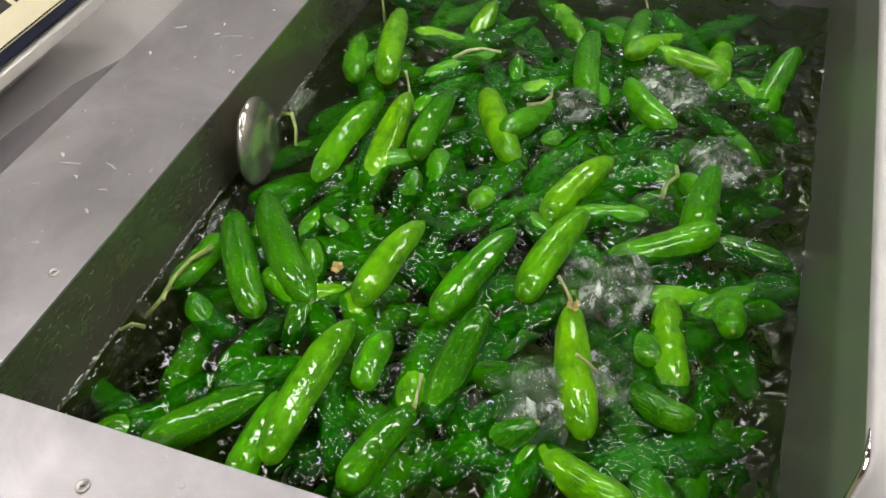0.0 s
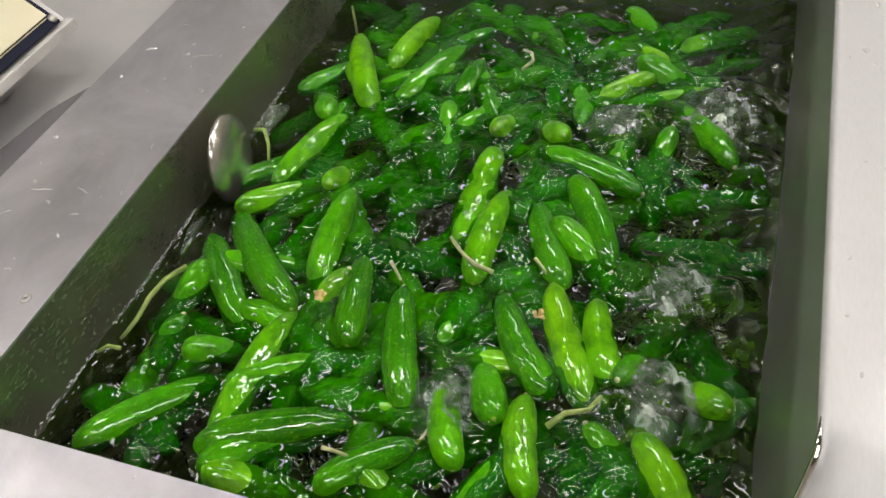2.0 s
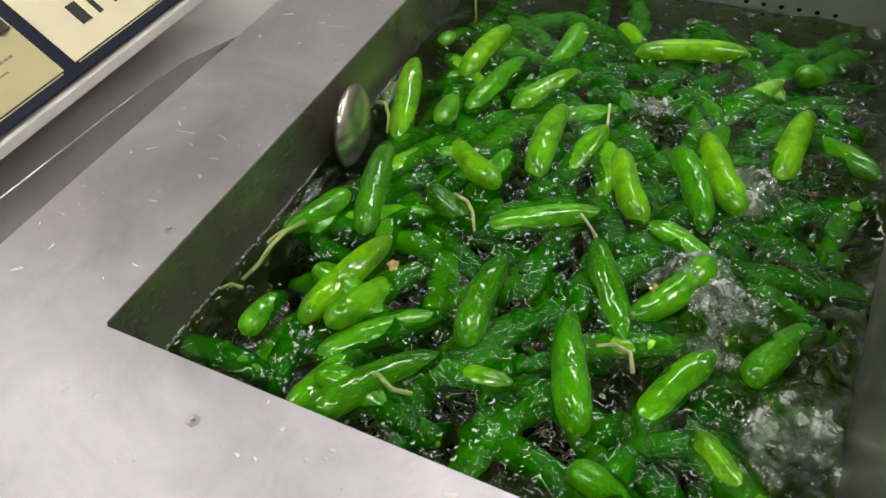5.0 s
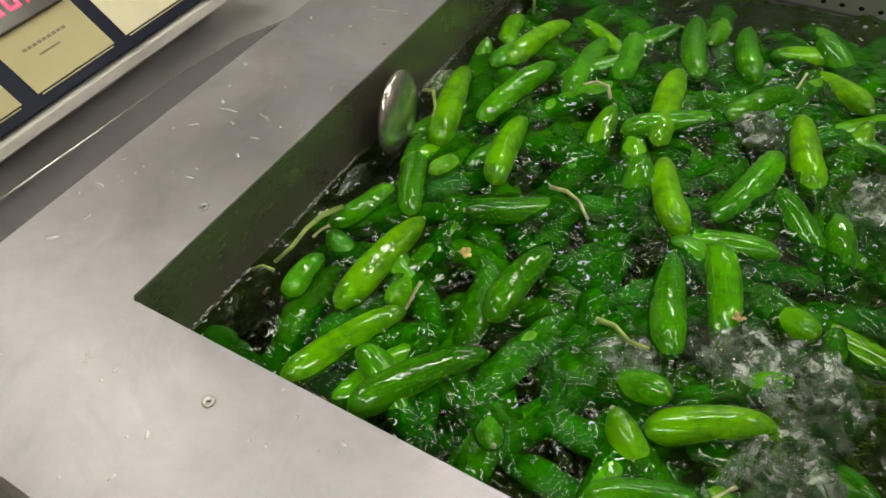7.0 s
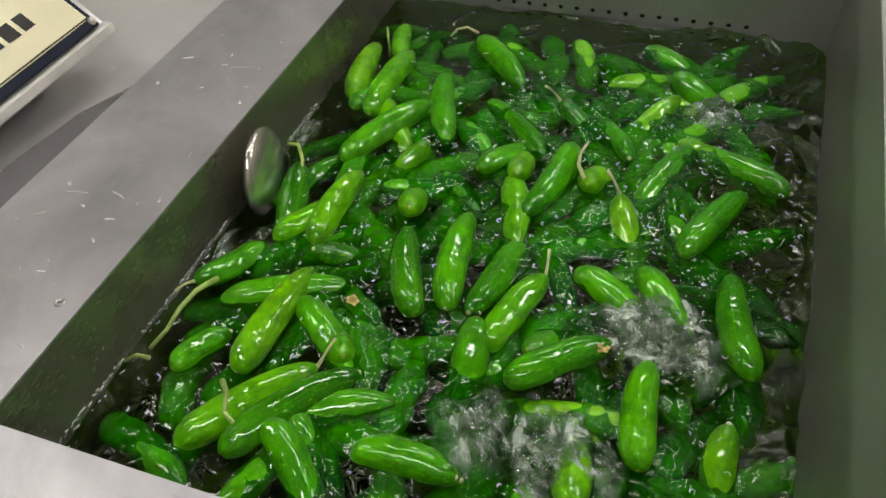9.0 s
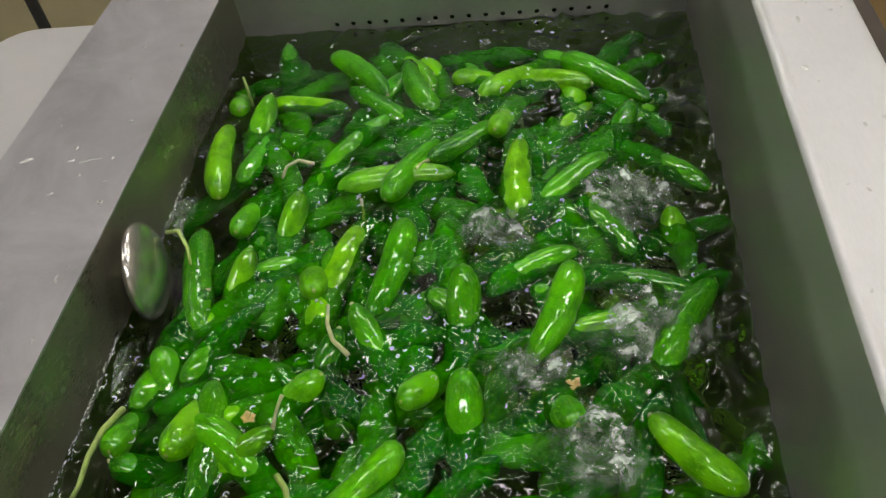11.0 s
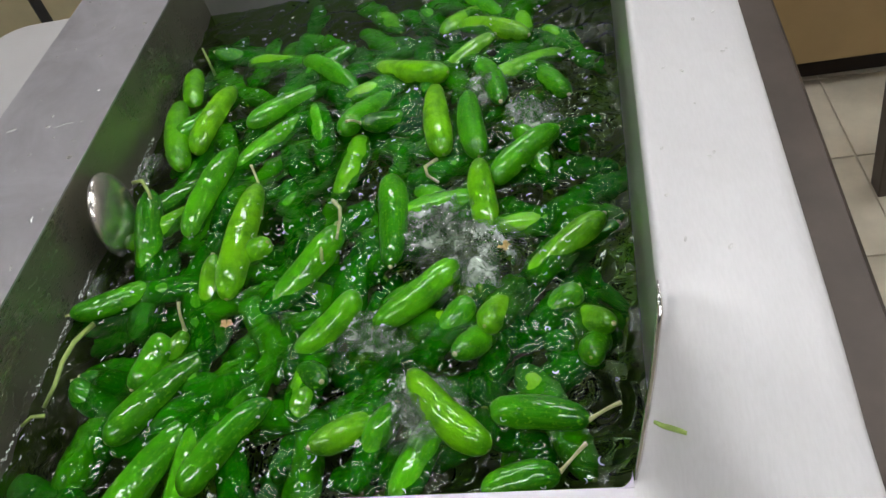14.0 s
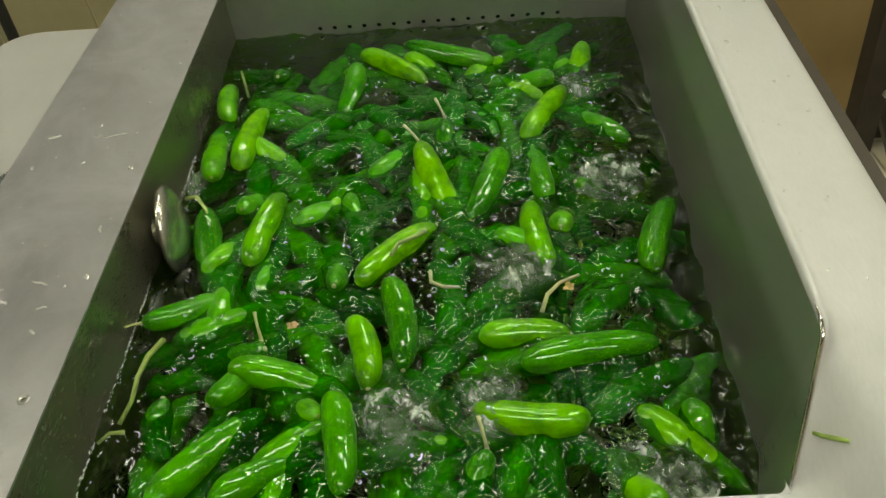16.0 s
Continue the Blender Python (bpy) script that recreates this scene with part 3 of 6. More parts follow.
LOOSE = [
    stalk("loose forked stalk tumbling between the cucumbers", [(-0.035, 0.0, 0.0), (-0.012, 0.006, 0.004), (0.010, 0.002, 0.006), (0.036, -0.010, 0.002)], 0.0024, pose(0.3, 0.4, WATER), STEM_PALE),
    stalk("loose curled stalk tumbling between the cucumbers", [(-0.024, 0.010, 0.0), (-0.008, -0.004, 0.004), (0.010, 0.0, 0.005), (0.022, 0.014, 0.002)], 0.0022, pose(0.3, 0.4, WATER), STEM_PALE),
    stalk("bright green bent stalk tumbling in the water", [(-0.030, 0.0, 0.0), (-0.010, 0.004, 0.005), (0.012, 0.0, 0.004), (0.030, 0.010, 0.0)], 0.0028, pose(0.3, 0.4, WATER)),
]


def petal_bm(seed):
    """A crumpled blossom: five bent petals."""
    bm = bmesh.new()
    r = random.Random(seed)
    for k in range(5):
        a = 2 * math.pi * k / 5 + r.uniform(-0.3, 0.3)
        tip = Vector((math.cos(a), math.sin(a), r.uniform(0.1, 0.9))) * 0.008
        side = Vector((-math.sin(a), math.cos(a), 0)) * 0.0035
        base = Vector((0, 0, 0))
        mid = tip * 0.6 + Vector((0, 0, 0.002))
        v = [bm.verts.new(p) for p in (base, mid - side, tip, mid + side)]
        bm.faces.new(v)
        w = [bm.verts.new(p - Vector((0, 0, 0.0006))) for p in (base, mid - side, tip, mid + side)]
        bm.faces.new(w[::-1])
        for i in range(4):
            bm.faces.new((v[i], w[i], w[(i + 1) % 4], v[(i + 1) % 4]))
    return bm


PETALS = []
for i, (px, py) in enumerate(((0.205, 0.255), (0.45, 0.30))):
    ob = part("blossom", petal_bm(i), PETAL)
    ob.matrix_basis = pose(px, py, WATER + 0.010, 20, 10, 70 * i)
    PETALS.append((tagged(ob, "withered yellow cucumber blossom floating on the water", "blossom", "floating blossoms"), px, py))


def splash_bm(seed, size):
    """Broken water: one crumpled sheet with sharp ridges that sinks away at its edge."""
    bm = bmesh.new()
    rings, sides = 40, 90
    grid = []
    for i in range(rings + 1):
        u = i / rings
        row = []
        for k in range(sides):
            a = 2 * math.pi * k / sides
            reach = size * (1.25 + 0.55 * noise.noise((math.cos(a) * 1.3, math.sin(a) * 1.3, seed)))
            x, y = reach * u * math.cos(a), reach * u * math.sin(a)
            q = Vector((x * 38 + seed * 3, y * 38, seed))
            ridge = (1 - abs(noise.noise(q)) * 2.4) * 0.011 + (1 - abs(noise.noise(q * 2.6)) * 2.2) * 0.0055 + noise.noise(q * 6) * 0.0022
            z = ridge * (1 - u ** 2) - 0.012 * u ** 3 - 0.004
            row.append(bm.verts.new((x + 0.004 * noise.noise(q * 2), y + 0.004 * noise.noise(q * 2 + Vector((9, 0, 0))), z)))
        grid.append(row)
    for p, q in zip(grid[1:], grid[2:]):
        for k in range(sides):
            bm.faces.new((p[k], p[(k + 1) % sides], q[(k + 1) % sides], q[k]))
    bm.faces.new(grid[1])
    for v in grid[0]:
        bm.verts.remove(v)
    return bm


SPLASHES = []
for i, size in enumerate((0.062, 0.052, 0.046, 0.040, 0.050, 0.034)):
    th = thing("splash", "burst of pale aerated water thrown up by the jet", "splash", "splashes")
    part("water_crest", splash_bm(i + 1, size), FOAM, th, smooth=True)
    part("spray", splash_bm(i + 21, size * 0.5), FOAM, th, "whiter sheet of spray", smooth=True).matrix_basis = pose(0.2 * size, -0.1 * size, 0.006, 6, -5, 40)
    SPLASHES.append(th)
wall_foam = part("wall_splash", splash_bm(9, 0.014), FOAM, smooth=True)
wall_foam.matrix_basis = pose(0.020, 0.545, WATER + 0.012, 0, -35, 0) @ Matrix.Diagonal((0.55, 2.2, 0.9, 1))
tagged(wall_foam, "grey streak of broken water clinging to the tank wall", "splash")
near_foam = part("wall_splash", splash_bm(12, 0.012), FOAM, smooth=True)
near_foam.matrix_basis = pose(0.016, 0.325, WATER + 0.004, 0, -20, 0) @ Matrix.Diagonal((0.5, 2.6, 0.6, 1))
tagged(near_foam, "thin line of foam where the water meets the wall", "splash")


def glint_specks(seed, count):
    """White specks and squiggles painted in as lamp glints on the ripples, too many to count."""
    r = random.Random(seed)
    bm = bmesh.new()
    for _ in range(count):
        for _ in range(20):
            x, y = r.uniform(0.02, 0.66), r.uniform(0.02, 0.96)
            if noise.noise((x * 7 + seed, y * 7, 2.0)) > r.uniform(-0.1, 0.35):
                break
        z = r.uniform(-0.002, 0.008)
        a = r.uniform(0, 6.28)
        w = r.uniform(0.00025, 0.00075)
        turn = r.choice((-1, 1)) * r.uniform(0.5, 1.3)
        n = r.choice((1, 2, 3, 4, 5, 6))
        p, last = Vector((x, y, z)), None
        for k in range(n + 1):
            side = Vector((-math.sin(a), math.cos(a), 0)) * w * (0.5 if k in (0, n) else 1.0)
            ring = [bm.verts.new(p + side), bm.verts.new(p + Vector((0, 0, w * 1.2))), bm.verts.new(p - side)]
            if last:
                bm.faces.new((last[0], ring[0], ring[1], last[1]))
                bm.faces.new((last[1], ring[1], ring[2], last[2]))
                bm.faces.new((last[2], ring[2], ring[0], last[0]))
            last = ring
            p = p + Vector((math.cos(a), math.sin(a), r.uniform(-0.25, 0.25))) * r.uniform(0.0011, 0.0024)
            a += turn * r.uniform(0.5, 1.0)
    ob = part("glint_specks", bm, SPECK)
    ob.location = (0, 0, WATER + 0.004)
    return tagged(ob, "white specks scattered over the churning water as painted lamp glints", "foam", kind="stuff")


def wall_foam_line(seed, y0, y1, count):
    """A broken white line of foam where the water laps against the steel wall."""
    r = random.Random(seed)
    bm = bmesh.new()
    for k in range(count):
        y = y0 + (y1 - y0) * (k + r.uniform(0, 0.9)) / count
        if noise.noise((y * 16, seed, 0.0)) < -0.25:
            continue
        x = 0.0035 + 0.0035 * abs(noise.noise((y * 40, seed, 3.0))) + (r.uniform(0, 0.016) if r.random() < 0.25 else 0)
        w, n = r.uniform(0.0003, 0.0009), r.uniform(0.002, 0.007)
        a = r.uniform(-0.35, 0.35)
        d, s = Vector((math.sin(a), math.cos(a), r.uniform(-0.3, 0.3))) * n, Vector((w, 0, 0))
        p = Vector((x, y, r.uniform(0.000, 0.005)))
        q = [bm.verts.new(v) for v in (p - d * 0.5, p + s, p + d * 0.5, p - s, p + Vector((0, 0, w * 1.6)))]
        for i in range(4):
            bm.faces.new((q[i], q[(i + 1) % 4], q[4]))
        bm.faces.new((q[3], q[2], q[1], q[0]))
    ob = part("foam_line", bm, SPECK)
    ob.location = (0, 0, WATER + 0.004)
    return tagged(ob, "broken white foam line along the tank wall", "foam", kind="stuff")


wall_foam_line(5, 0.01, 0.36, 150)
wall_foam_line(8, 0.47, 0.62, 70)
GLINTS = [glint_specks(31 + i, 130) for i in range(3)]


# ---------------------------------------------------------------- the machine beside the tank
def sealing_machine():
    th = thing("sealing_machine", "white enamelled kitchen machine with a sloped cream control panel", "machine")
    # body with rounded far corners
    pts = [(-0.62, -0.9), (-0.192, -0.9), (-0.192, 0.962), (-0.335, 0.962)]
    pts += [(-0.335 - 0.075 * math.sin(radians(a)), 0.887 + 0.075 * math.cos(radians(a))) for a in (15, 30, 45, 60, 75, 90)]
    pts += [(-0.62, 0.70)]
    part("body", prism_bm(pts, 0.80, 0.856, 0.012), WHITE_BODY, th, "smooth white top", smooth=False)
    part("base", box_bm(-0.60, -0.86, 0.12, -0.22, 0.60, 0.80, 0.01), WHITE_BODY, th)
    for lx, ly in ((-0.56, -0.8), (-0.26, -0.8), (-0.26, 0.55), (-0.56, 0.55)):
        part("foot", tube_bm([(lx, ly, 0.0), (lx, ly, 0.13)], 0.02, 12), RUBBER, th)
    # control box, its face leaning back
    y0, y1 = -0.42, 0.556
    sec = [(-0.362, 0.857), (-0.268, 0.940), (-0.420, 1.078), (-0.560, 1.078), (-0.560, 0.857)]
    bm = bmesh.new()
    a = [bm.verts.new((x, y0, z)) for x, z in sec]
    b = [bm.verts.new((x, y1 - (0.075 if z < 0.9 else 0.0), z)) for x, z in sec]
    bm.faces.new(a)
    bm.faces.new(b)
    for k in range(5):
        bm.faces.new((a[k], a[(k + 1) % 5], b[(k + 1) % 5], b[k]))
    bmesh.ops.bevel(bm, geom=list(bm.edges), offset=0.004, segments=2, affect="EDGES")
    box = part("control_box", bm, WHITE_BODY, th, "white control box")
    # panel face: own frame, u along y, v up the slope
    tilt = math.degrees(math.atan2(1.078 - 0.940, 0.420 - 0.262))
    face = part("panel_plate", box_bm(-0.47, 0.000, 0.0, 0.47, 0.196, 0.005, 0.0015), PANEL_NAVY, th, "dark navy control panel plate")
    face.matrix_basis = Matrix.Translation((-0.267, 0.069, 0.945)) @ Matrix(((0, -math.cos(radians(tilt)), math.sin(radians(tilt)), 0), (1, 0, 0, 0), (0, math.sin(radians(tilt)), math.cos(radians(tilt)), 0), (0, 0, 0, 1)))
    fields = [(-0.46, -0.245), (-0.222, -0.095), (-0.072, 0.052), (0.075, 0.192), (0.212, 0.462)]
    for u0, u1 in fields:
        part("panel_field", box_bm(u0, 0.016, 0.0052, u1, 0.188, 0.0064), PANEL_PALE if u0 > 0.2 else PANEL_CREAM, face, "pale cream printed field" if u0 > 0.2 else "cream printed field")
        part("field_line", box_bm(u0 + 0.004, 0.0125, 0.0052, u1 - 0.004, 0.0140, 0.0062), PANEL_CREAM, face)
    # printed marks, too small to read: plain bars
    for i, (w, h) in enumerate(((0.017, 0.030), (0.008, 0.030), (0.022, 0.022), (0.022, 0.022), (0.018, 0.022))):
        part("printed_bar", box_bm(0.262 + 0.030 * i, 0.046, 0.0066, 0.262 + 0.030 * i + w, 0.046 + h, 0.0072), INK, face)
    for i in range(9):
        part("printed_bar", box_bm(0.100 + 0.007 * i, 0.062, 0.0066, 0.100 + 0.007 * i + 0.0055, 0.0655, 0.0070), INK_GREY, face)
    part("printed_bar", box_bm(0.112, 0.050, 0.0066, 0.142, 0.0522, 0.0070), INK_GREY, face)
    disp = part("display", box_bm(0.078, 0.089, 0.0066, 0.187, 0.184, 0.0130, 0.002), DISPLAY_DARK, face, "dark display with glowing red digits")
    for i in range(3):
        u = 0.100 + 0.024 * i
        for q in ((u, 0.106, u + 0.016, 0.110), (u, 0.136, u + 0.016, 0.140), (u, 0.110, u + 0.004, 0.136), (u + 0.012, 0.110, u + 0.016, 0.136)):
            part("digit_bar", box_bm(q[0], q[1], 0.0132, q[2], q[3], 0.0138), DISPLAY_RED, disp)
    part("corner_screw", lathe_bm([(0.006, 0.0), (0.006, 0.003), (0.003, 0.005)], 16), SCREW_STEEL, face).location = (0.463, 0.008, 0.0052)
    part("edge_strip", box_bm(-0.272, y0, 0.928, -0.2585, y1, 0.942, 0.001), PANEL_WHITE, th, "white edge strip under the panel")
    # steel strip between the box and the deck standing in for a dark reflection, running out to a point to fit the
    # view, with a bead for its bright line
    bm = bmesh.new()
    ends = [(-0.325, -0.60), (-0.313, -0.15), (-0.299, 0.125), (-0.288, 0.33), (-0.270, 0.45), (-0.235, 0.53), (-0.202, 0.575)]
    rows = [[bm.verts.new((x + (-0.194 - x) * f, y, 0.8605 - 0.0035 * f ** 0.5)) for f in (0.0, 0.06, 0.25, 0.6, 1.0)] for x, y in ends]
    for p, q in zip(rows, rows[1:]):
        for k in range(4):
            bm.faces.new((p[k], p[k + 1], q[k + 1], q[k]))
    part("highlight_bead", tube_bm([(x, y, 0.8595) for x, y in ends[:6]], 0.0019, 8, [1, 1, 1, 0.8, 0.5, 0.2]), CHROME, th, "polished bead standing in for a bright line", smooth=True)
    part("reflection_strip", bm, CHROME_SOFT, th, "shiny steel strip standing in for a dark reflection", smooth=True)
    return th


sealing_machine()


# ---------------------------------------------------------------- things beyond the tank
def tan_cabinet():
    th = thing("cabinet", "tan laminate cabinet on a dark recessed plinth", "cabinet")
    part("body", box_bm(0.80, 1.50, 0.10, 2.9, 2.15, 0.92, 0.004), CABINET_TAN, th)
    part("plinth", box_bm(0.83, 1.57, 0.0, 2.88, 2.12, 0.099), KICK_DARK, th, "dark recessed plinth")
    part("top", box_bm(0.78, 1.47, 0.9205, 2.92, 2.17, 0.955, 0.004), CABINET_TAN, th)
    return th


tan_cabinet()


def tiled_counter():
    th = thing("tiled_counter", "low counter faced with tan tiles and pale joints", "counter")
    part("core", box_bm(-2.3, 1.86, 0.0, 0.25, 2.4, 0.90), GROUT, th)
    shared = None
    for i in range(8):
        for j in range(3):
            if shared is None:
                tile = part("tile", box_bm(0, 0, 0, 0.312, 0.008, 0.292, 0.002, 1), COUNTER_TILE, th)
                shared = tile.data
            else:
                tile = new("tile", shared)
                tile.parent = th
            tile.location = (-2.29 + 0.318 * i, 1.852, 0.004 + 0.298 * j)
    part("top", box_bm(-2.32, 1.84, 0.9005, 0.27, 2.42, 0.93, 0.004), COUNTER_TILE, th)
    return th


tiled_counter()
pole = part("black_pole", tube_bm([(-0.86, 1.62, 0.0), (-0.80, 1.62, 0.98)], 0.016, 12), RUBBER)
tagged(pole, "thin black metal pole leaning by the counter", "pole")


def folding_stand():
    """A trestle of brown square tube, its legs splayed."""
    th = thing("folding_stand", "brown steel trestle stand with splayed square legs", "stand")

    def bar(p, q, w):
        p, q = Vector(p), Vector(q)
        d = q - p
        bm = box_bm(-w, -w, 0, w, w, d.length, 0.003)
        bmesh.ops.transform(bm, matrix=Matrix.Translation(p) @ d.to_track_quat("Z", "X").to_matrix().to_4x4(), verts=bm.verts)
        return bm

    part("leg", bar((1.385, 1.10, 0.0), (1.295, 1.10, 0.74), 0.027), BROWN_STEEL, th)
    part("leg", bar((1.645, 1.14, 0.0), (1.365, 1.14, 0.50), 0.018), BROWN_STEEL, th)
    part("leg", bar((2.085, 1.10, 0.0), (1.995, 1.10, 0.74), 0.027), BROWN_STEEL, th)
    part("leg", bar((2.345, 1.14, 0.0), (2.065, 1.14, 0.50), 0.018), BROWN_STEEL, th)
    part("top_bar", box_bm(1.26, 1.07, 0.742, 2.05, 1.13, 0.775, 0.004), BROWN_STEEL, th)
    part("hinge_bolt", lathe_bm([(0.009, 0), (0.009, 0.008), (0.004, 0.012)], 12), SCREW_STEEL, th).matrix_basis = pose(1.345, 1.073, 0.52, 90, 0, 0)
    return th


folding_stand()


def tray(name, label, m, w, d, rod):
    th = thing(name, label, "tray")
    th.matrix_basis = m
    r = 0.04
    ring = []
    for cx, cy, a0 in ((w / 2 - r, d / 2 - r, 0), (-w / 2 + r, d / 2 - r, 90), (-w / 2 + r, -d / 2 + r, 180), (w / 2 - r, -d / 2 + r, 270)):
        ring += [(cx + r * math.cos(radians(a0 + s)), cy + r * math.sin(radians(a0 + s))) for s in range(0, 91, 15)]
    part("pan", prism_bm(ring, -0.025, -0.018), TRAY_STEEL, th)
    part("rim", tube_bm([(x, y, 0) for x, y in ring + ring[:2]], rod, 8), BROWN_STEEL, th, "dark rounded rim", smooth=True)
    part("shelf", box_bm(-w / 2 + 0.03, -d / 2 + 0.03, -0.06, w / 2 - 0.03, d / 2 - 0.03, -0.026), TRAY_STEEL, th)
    for sx in (-1, 1):
        for sy in (-1, 1):
            part("leg", tube_bm([(sx * (w / 2 - 0.05), sy * (d / 2 - 0.05), -0.06), (sx * (w / 2 - 0.05), sy * (d / 2 - 0.05), -m.translation.z)], 0.012, 10), BROWN_STEEL, th)
    return th


tray("steel_trolley", "low steel trolley with a dark rounded wire rim", pose(1.46, 0.44, 0.40, 0, 0, 0), 0.62, 0.42, 0.006)
tray("steel_stool", "small pale steel stand with a dark wire rim", pose(1.86, 0.86, 0.30, 0, 0, 0), 0.36, 0.36, 0.007)


# ---------------------------------------------------------------- drops, scraps and scratches on the deck
def deck_drops():
    rnd = random.Random(11)
    spots = []
    for _ in range(70):
        spots.append((rnd.uniform(-0.17, -0.012), rnd.uniform(-0.15, 0.95), DECK))
    for _ in range(40):
        spots.append((rnd.uniform(0.0, 0.62), rnd.uniform(-0.165, -0.008), DECK))
    for _ in range(40):
        y = rnd.uniform(0.13, 0.95)
        f = rnd.uniform(0.1, 0.9)
        spots.append((lerp_table(INNER_X, y) + f * (lerp_table(OUTER_X, y) - lerp_table(INNER_X, y)), y, 1.005 - FALL * f))
    bm = bmesh.new()
    for x, y, z in spots:
        r = rnd.uniform(0.0008, 0.0021) * (1.6 if rnd.random() < 0.15 else 1)
        m = Matrix.Translation((x, y, z)) @ Matrix.Rotation(rnd.uniform(0, 6.28), 4, "Z") @ Matrix.Diagonal((r * rnd.uniform(0.8, 2.8), r, r * 0.35, 1))
        bmesh.ops.create_icosphere(bm, subdivisions=2, radius=1.0, matrix=m)
    tagged(part("water_drops", bm, DROP, smooth=True), "small clear water drops scattered on the steel deck", "water drops", kind="stuff")


deck_drops()


def wet_smear(x, y, length, turn):
    bm = bmesh.new()
    for k in range(3):
        m = Matrix.Translation((length * (0.30 * k - 0.3), 0.0012 * (k % 2), 0)) @ Matrix.Diagonal((length * (0.34 - 0.06 * k), 0.0013 + 0.0004 * (k % 2), 0.0005, 1))
        bmesh.ops.create_icosphere(bm, subdivisions=2, radius=1.0, matrix=m)
    ob = part("water_smear", bm, DROP, smooth=True)
    ob.matrix_basis = pose(x, y, DECK, 0, 0, turn)
    return tagged(ob, "thin streak of water drying on the steel deck", "water smear", "water smears")


for sx, sy, sl, sa in ((-0.116, 0.273, 0.024, 8), (-0.065, 0.281, 0.018, -20), (-0.062, 0.554, 0.026, 15), (-0.136, 0.232, 0.012, 35), (-0.050, 0.245, 0.010, 10), (-0.095, 0.255, 0.008, -30)):
    wet_smear(sx, sy, sl, sa)


def scrap(name, label, pts, r, mat, m):
    n = len(pts)
    ob = part(name, tube_bm(pts, r, 7, [0.55 + 0.45 * math.sin(math.pi * (i + 0.4) / n) for i in range(n)]), mat, smooth=True)
    ob.matrix_basis = m
    return tagged(ob, label, "plant scrap")


scrap("leaf_scrap", "small green leaf scrap lying on the steel rim", [(0.669, 0.031, 0.9385), (0.674, 0.027, 0.9400), (0.679, 0.024, 0.9420), (0.684, 0.020, 0.9455), (0.688, 0.016, 0.9490)], 0.0022, STEM_GREEN, pose(0, 0, 0))


# ---------------------------------------------------------------- floor tiles
tile_mesh = None
for i in range(17):
    for j in range(17):
        if tile_mesh is None:
            tile = part("floor_tile", box_bm(0, 0, -0.006, 0.3255, 0.3255, 0.0, 0.0015, 1), FLOOR_TILE, FLOOR)
            tile_mesh = tile.data
        else:
            tile = new("floor_tile", tile_mesh)
            tile.parent = FLOOR
        tile.location = (-2.598 + 0.3295 * i, -2.398 + 0.3295 * j, 0.0)


def afloat(x, y, z, rx, ry, rz):
    """A fruit's pose as it rides low in the water."""
    return pose(x, y, z - 0.002, rx, ry, rz)


